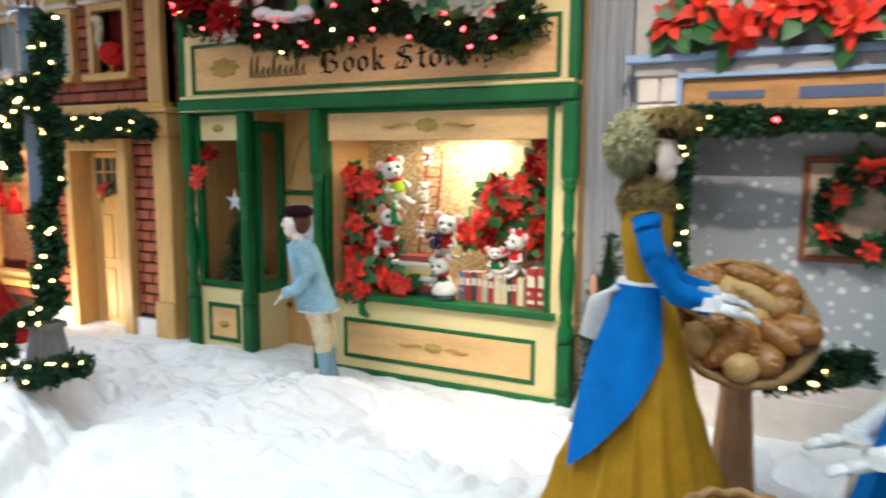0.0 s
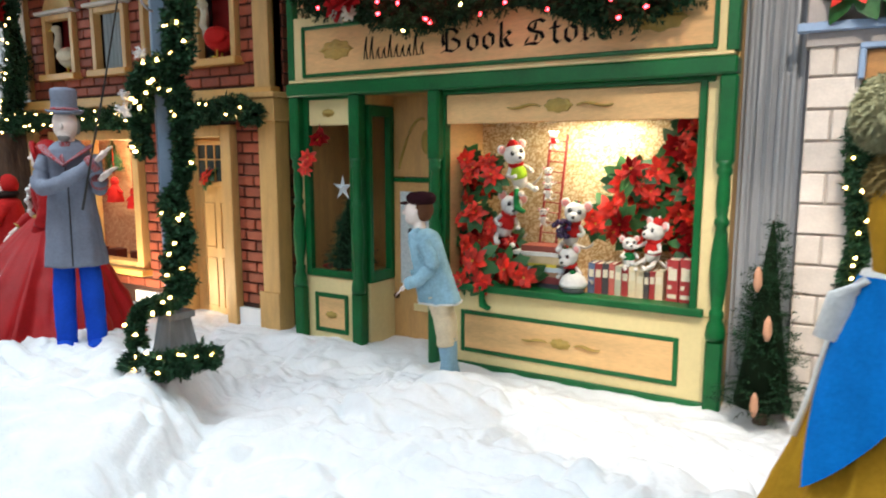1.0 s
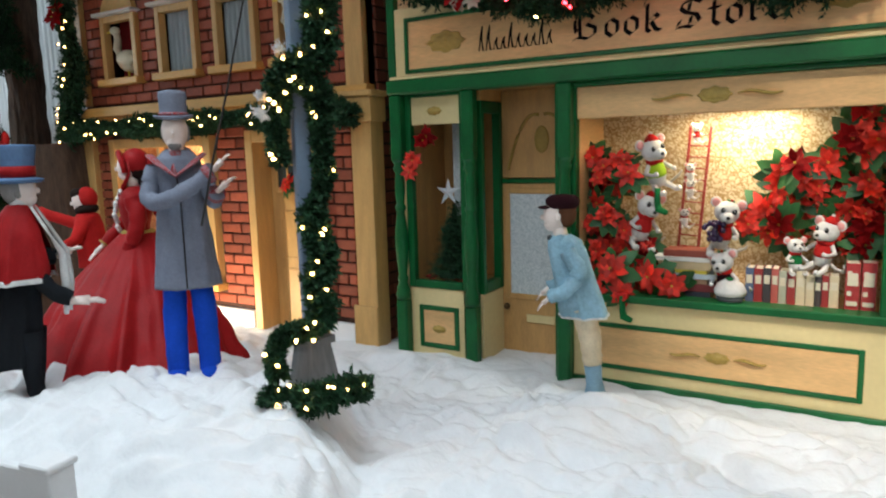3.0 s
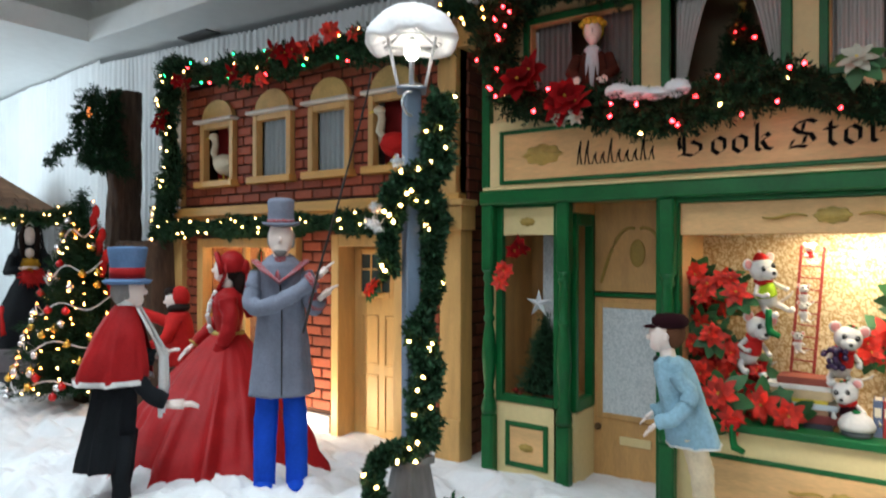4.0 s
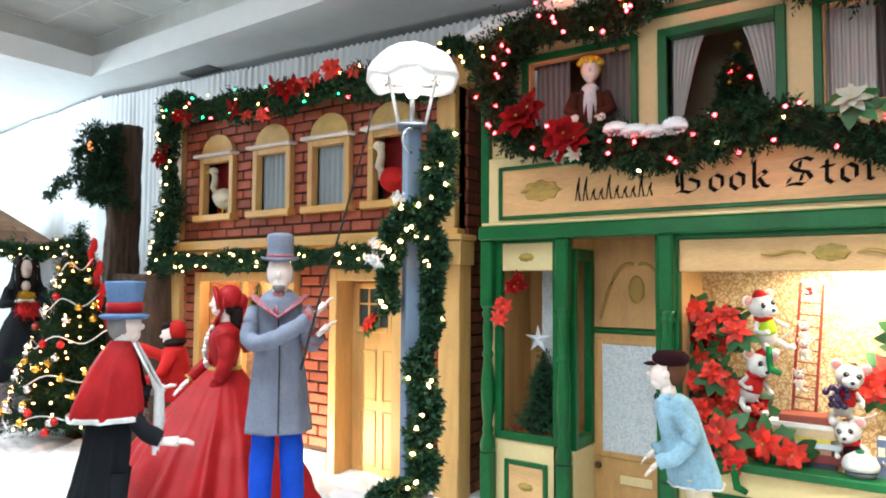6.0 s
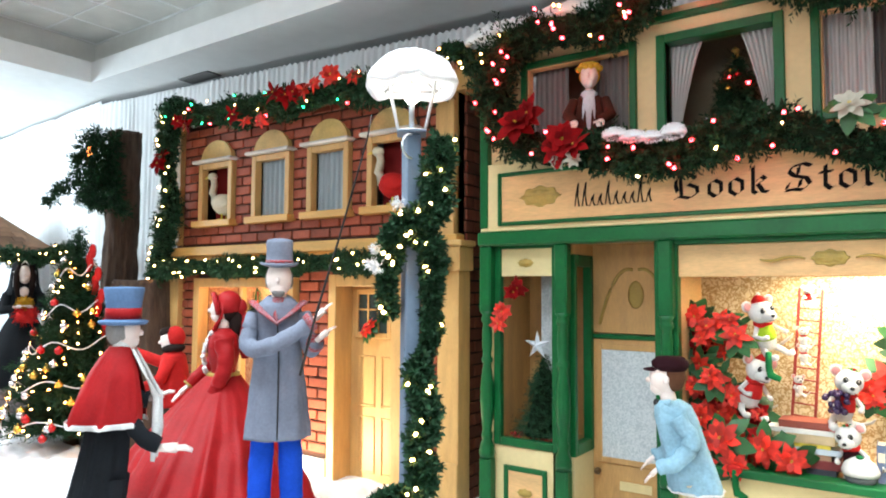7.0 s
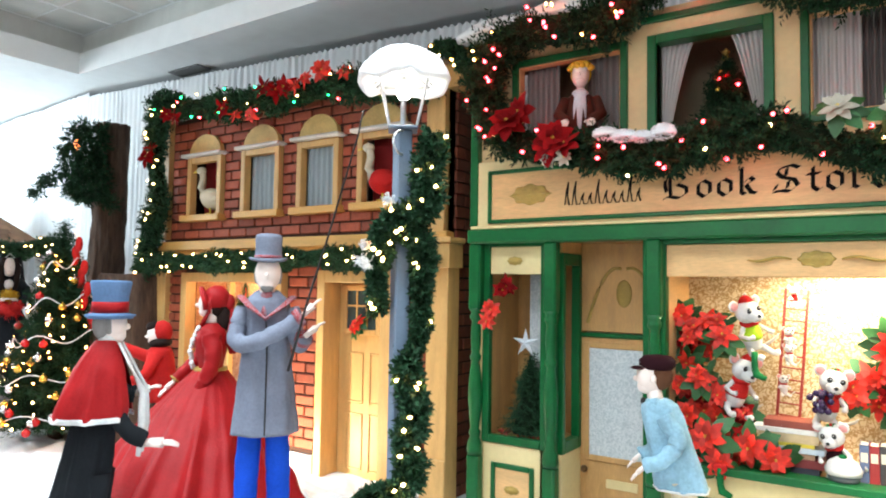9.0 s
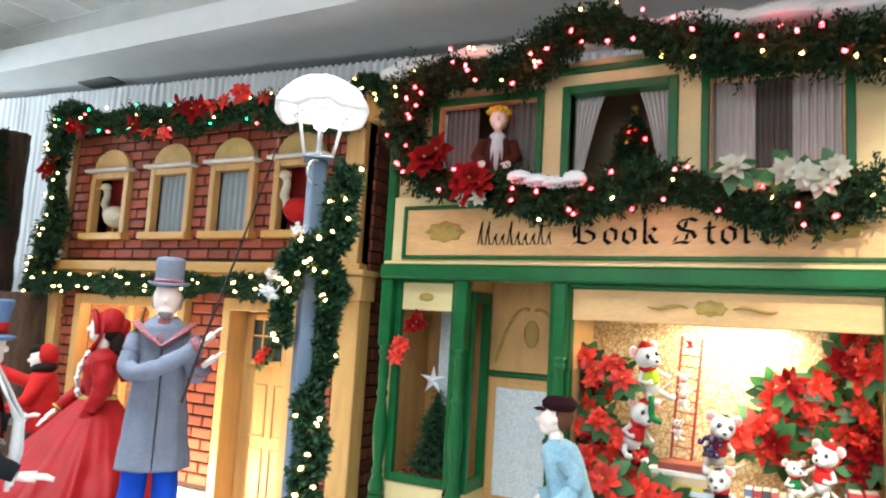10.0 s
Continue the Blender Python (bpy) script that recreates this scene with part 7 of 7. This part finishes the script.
for k in range(40):
    z, ring = 1.75 * (1 - k / 39), []
    for i in range(56):
        a = 2 * math.pi * i / 56
        r = 0.30 + 0.16 * k / 39 + 0.05 * abs(noise.noise(Vector((7 * math.cos(a), 7 * math.sin(a), 2 * z)))) + 0.04 * noise.noise(Vector((3 * math.cos(a), 3 * math.sin(a), z)))
        ring.append((r * math.cos(a), r * math.sin(a), z + (0.10 * noise.noise(Vector((5 * math.cos(a), 5 * math.sin(a), 2))) if k < 2 else 0)))
    rings.append(ring)
single("tree_stump", Shape().loft(rings), BARK, "dark brown broken tree stump beside the brick house", "tree stump", (-8.25, 3.92, 0.0))

# ---- booth and hooded figure at the far end ----
booth = thing("market_booth", "small wooden booth with a shingled pointed roof", "booth", (-11.95, 3.75, 0.0))
SHINGLE = mat("brown_shingle", (0.20, 0.10, 0.05), 0.85, vary=0.3, scale=8, objvary=0.3, bump=0.3)
rf = Shape().lathe([(1.05, 2.12), (1.03, 2.15), (0.06, 2.76), (0.03, 2.78)], seg=8, smooth=False).ball((0, 0, 2.82), (0.05, 0.05, 0.06))
roof = part("roof", rf, SHINGLE, booth)
sg = Shape().box(-0.08, 0.08, -0.012, 0.0, -0.06, 0.06, b=0.003).mesh("shingle", SHINGLE)
for row_i in range(9):
    rr = 1.02 - 0.105 * row_i
    for k in range(max(6, int(2 * math.pi * rr / 0.18))):
        a = 2 * math.pi * k / max(6, int(2 * math.pi * rr / 0.18)) + 0.1 * row_i
        if math.sin(a) < 0.35:
            ob = new("shingle", sg)
            ob.parent = roof
            ob.matrix_basis = Matrix.Translation((0.97 * rr * math.cos(a), 0.97 * rr * math.sin(a), 2.165 + 0.066 * row_i)) @ pose(0, 0, 0, 0, 0, math.degrees(a) + 90) @ pose(0, 0, 0, -54, 0, 0)
for a in (-2.2, -0.9, 0.6, 2.2):
    part("booth_post", Shape().box(-0.04, 0.04, -0.04, 0.04, 0.0, 2.15, b=0.006), WHITE, booth).location = (0.9 * math.cos(a), 0.9 * math.sin(a), 0)
garland([(-12.9, 3.1, 2.1), (-12.4, 2.85, 2.05), (-11.8, 2.78, 2.05), (-11.2, 3.0, 2.08), (-10.85, 3.5, 2.1), (-10.40, 3.72, 2.02), (-10.0, 3.97, 2.13)], 0.13, "pine garland with white lights round the booth eaves", 44, front=(0.8, -0.6, 0))


def hooded_lady():
    m = [BLACK_CLOTH, SKIN, HAIR_DARK, WHITE_CLOTH, RED_FELT, cloth("striped_hem", (0.16, 0.15, 0.16)), GOLD_CLOTH]
    sh = Shape()
    folds(sh, [(0.40, 0.0), (0.37, 0.12), (0.28, 0.45), (0.16, 0.72), (0.11, 0.82)], 0, 1, 1, 0.06, 9, 48)
    folds(sh, [(0.42, -0.02), (0.405, 0.10), (0.395, 0.18)], 5, 1, 1, 0.02, 9, 48)
    folds(sh, [(0.11, 0.80), (0.13, 0.95), (0.12, 1.05), (0.05, 1.12)], 0, 1, 0.8, 0, 5, 20)
    sh.ball((0, -0.085, 1.05), (0.04, 0.03, 0.05), 1)
    for s in (-1, 1):
        sh.tube([(0.045 * s, -0.055, 1.30), (0.068 * s, -0.075, 1.22), (0.062 * s, -0.085, 1.10), (0.05 * s, -0.10, 0.98)], [0.02, 0.026, 0.026, 0.012], 2, 8)
    for s in (-1, 1):
        sh.tube([(0.12 * s, 0, 1.02), (0.17 * s, -0.08, 0.88), (0.06 * s, -0.22, 0.90)], [0.055, 0.048, 0.038], 0, 10)
        palm(sh, (0.05 * s, -0.24, 0.91), (-0.3 * s, -1, 0.2), 1, 1.2)
    head(sh, (0, -0.03, 1.22), 1, 1.0)
    sh.ball((0, 0.0, 1.235), (0.08, 0.075, 0.10), 2)
    folds(sh, [(0.16, 1.02), (0.13, 1.10), (0.115, 1.22), (0.10, 1.32), (0.05, 1.37), (0.01, 1.38)], 0, 1, 1, 0, 4, 28, at=(0, 0.03), arc=(-0.28 * math.pi, 1.28 * math.pi))
    sh.tube([(-0.22, -0.10, 0.55), (-0.20, -0.25, 0.30)], [0.02, 0.03], 4, 8)
    sh.ball((0.02, -0.26, 0.84), (0.085, 0.06, 0.075), 4)
    tuft(sh, (0.02, -0.26, 0.84), (0.085, 0.06, 0.075), 90, 0.04, 4, 0.008)
    sh.ball((0.0, -0.27, 0.95), (0.06, 0.05, 0.05), 6)
    tuft(sh, (0.0, -0.27, 0.95), (0.06, 0.05, 0.05), 60, 0.03, 6, 0.008)
    sh.tube([(-0.085, -0.06, 1.10), (-0.088, -0.055, 1.24), (0.0, -0.06, 1.345), (0.088, -0.055, 1.24), (0.085, -0.06, 1.10)], 0.007, 3, 6)
    return single("display_figure", sh, m, "black-hooded display doll with striped hem", "display doll", pose(-10.40, 3.66, 0.30, 0, 0, 68) @ Matrix.Scale(1.26, 4), group="display dolls")


hooded_lady()
single("display_plinth", Shape().lathe([(0.52, -0.1), (0.52, 0.20), (0.50, 0.22)], seg=28), cloth("dark_grey_cover", (0.09, 0.09, 0.10)), "round plinth with a dark grey woven cover", "plinth", (-10.40, 3.66, 0.08))


# ---- baskets ----
WICKER = mat("wicker", (0.34, 0.19, 0.07), 0.7, vary=0.3, scale=30, bump=0.5, fine=80)


def basket(at, r, h, label, group="baskets"):
    ob = thing("basket", label, "basket", at, group=group)
    body, posts = Shape(), 22
    for k in range(int(h / 0.018)):
        t = k * 0.018 / h
        rr = r * (0.72 + 0.28 * t)
        body.tube([((rr + 0.005 * math.sin(posts / 2 * a + math.pi * (k % 2))) * math.cos(a), (rr + 0.005 * math.sin(posts / 2 * a + math.pi * (k % 2))) * math.sin(a), k * 0.018 + 0.01) for a in (2 * math.pi * i / 44 for i in range(45))], 0.010, 0, 6)
    body.lathe([(0.01, 0.0), (r * 0.72, 0.0), (r * 0.72, 0.012)], seg=28)
    part("woven_wall", body, WICKER, ob)
    part("rim", Shape().tube([(r * 1.02 * math.cos(a), r * 1.02 * math.sin(a), h + 0.008 * math.sin(12 * a)) for a in (2 * math.pi * i / 48 for i in range(49))], 0.016, 0, 8), WICKER, ob)
    return ob


CRUST = mat("bread_crust", (0.40, 0.16, 0.035), 0.38, vary=0.5, scale=5, bump=0.2)
BUN = mat("pale_bun", (0.62, 0.38, 0.14), 0.6, vary=0.3, scale=6, bump=0.15)
bm1 = pose(0.045, 2.72, 0.985, 50, 0, 14)
basket(bm1, 0.25, 0.09, "shallow wicker basket of bread tilted forward")
random.seed(8)
for k in range(17):
    r, a = 0.212 * math.sqrt((k + 0.3) / 17), k * 2.4
    sx = random.choice((0.062, 0.075, 0.085, 0.11))
    sy = 0.058 if sx < 0.1 else 0.045
    sh = Shape().ball((0, 0, 0), (sx, sy, 0.046), 0, 18, 12)
    for q in (-0.55, -0.18, 0.18, 0.55):
        sh.tube([(sx * q - 0.014, -0.6 * sy, 0.040 - 0.022 * q * q), (sx * q + 0.014, 0.6 * sy, 0.040 - 0.022 * q * q)], 0.006, 1, 6, flat=0.5)
    kind = k % 3
    single("bread_loaf", sh, [CRUST if kind else BUN, BUN], "golden brown crusty bread loaf in the basket" if kind else "pale round bread bun in the basket", "bread",
           bm1 @ pose(r * math.cos(a), r * math.sin(a), 0.10 + 0.02 * (k % 2), random.uniform(-18, 18), random.uniform(-18, 18), random.uniform(0, 180)), group="bread loaves")
garland([(-0.04, 2.98, 0.86), (0.12, 2.92, 0.80), (0.30, 2.95, 0.80), (0.50, 3.0, 0.84)], 0.085, "dark pine garland with white lights under the bread basket", 6, ("white",))
basket((0.13, 2.02, snow_z(0.13, 2.02) + 0.0), 0.17, 0.25, "brown wicker basket standing in the snow")
single("draped_stand", Shape().lathe([(0.09, -0.02), (0.075, 0.2), (0.06, 0.42), (0.075, 0.58), (0.06, 0.60)], seg=36, wave=0.10, waves=8), cloth("peach_cloth", (0.50, 0.30, 0.16)), "small peach-draped stand under the bread basket", "stand", (0.05, 2.90, snow_z(0.05, 2.90)))
single("flour_sack", Shape().lathe([(0.10, 0), (0.14, 0.05), (0.13, 0.16), (0.07, 0.22), (0.09, 0.27)], seg=20, wave=0.08), cloth("pale_sacking", (0.62, 0.56, 0.48)), "small pale cloth sack on the snow", "sack", (0.62, 3.1, snow_z(0.62, 3.1) - 0.01))

# ---- snow lying on things ----
def snow_patch(at, rx, ry, rz, label):
    sh = Shape()
    rings = []
    for k in range(7):
        t = k / 6
        rr = math.sqrt(max(0, 1 - t * t)) + 0.01
        rings.append([(rx * rr * math.cos(a) * (1 + 0.25 * noise.noise(Vector((2 * math.cos(a), 2 * math.sin(a), at[0] + t)))), ry * rr * math.sin(a), rz * t * (1 + 0.3 * noise.noise(Vector((3 * math.cos(a), 3 * math.sin(a), at[0]))))) for a in (2 * math.pi * i / 20 for i in range(20))])
    sh.loft(rings)
    tuft(sh, (0, 0, 0.25 * rz), (0.92 * rx, 0.92 * ry, 0.72 * rz), int(3000 * rx + 200), 0.012, 0, 0.0028)
    return single("snow_tuft", sh, SNOW, label, "snow tuft", at, group="snow tufts")


for at, rx, ry, rz in (((-3.01, 3.65, 2.585), 0.075, 0.05, 0.05), ((-2.90, 3.65, 2.56), 0.08, 0.05, 0.045), ((-2.79, 3.65, 2.545), 0.07, 0.05, 0.04), ((-2.67, 3.65, 2.555), 0.07, 0.045, 0.06)):
    snow_patch(at, rx, ry, rz, "white cotton snow tuft on the garland")
for x0 in range(7):
    snow_patch((-3.9 + 0.46 * x0, 3.92, 3.50 - 0.02 * abs(x0 - 3)), 0.32, 0.14, 0.12, "cotton snow lying along the shop top")
for x0 in range(8):
    snow_patch((-7.7 + 0.45 * x0, 4.05, 3.40), 0.32, 0.14, 0.10, "cotton snow lying along the house top")

# ---- white barrier by the stage edge ----
gate = thing("white_barrier", "white painted low wooden barrier at the stage edge", "barrier", (-3.53, 1.06, 0.0, 0, 0, 8))
box_part("post", (-0.06, 0.06, -0.05, 0.05, 0.0, 0.59), WHITE, gate)
box_part("post_cap", (-0.07, 0.07, -0.06, 0.06, 0.59, 0.615), WHITE, gate)
box_part("rail", (-1.6, -0.06, -0.02, 0.02, 0.42, 0.57), WHITE, gate)
box_part("rail", (-1.6, -0.055, -0.02, 0.02, 0.10, 0.20), WHITE, gate)
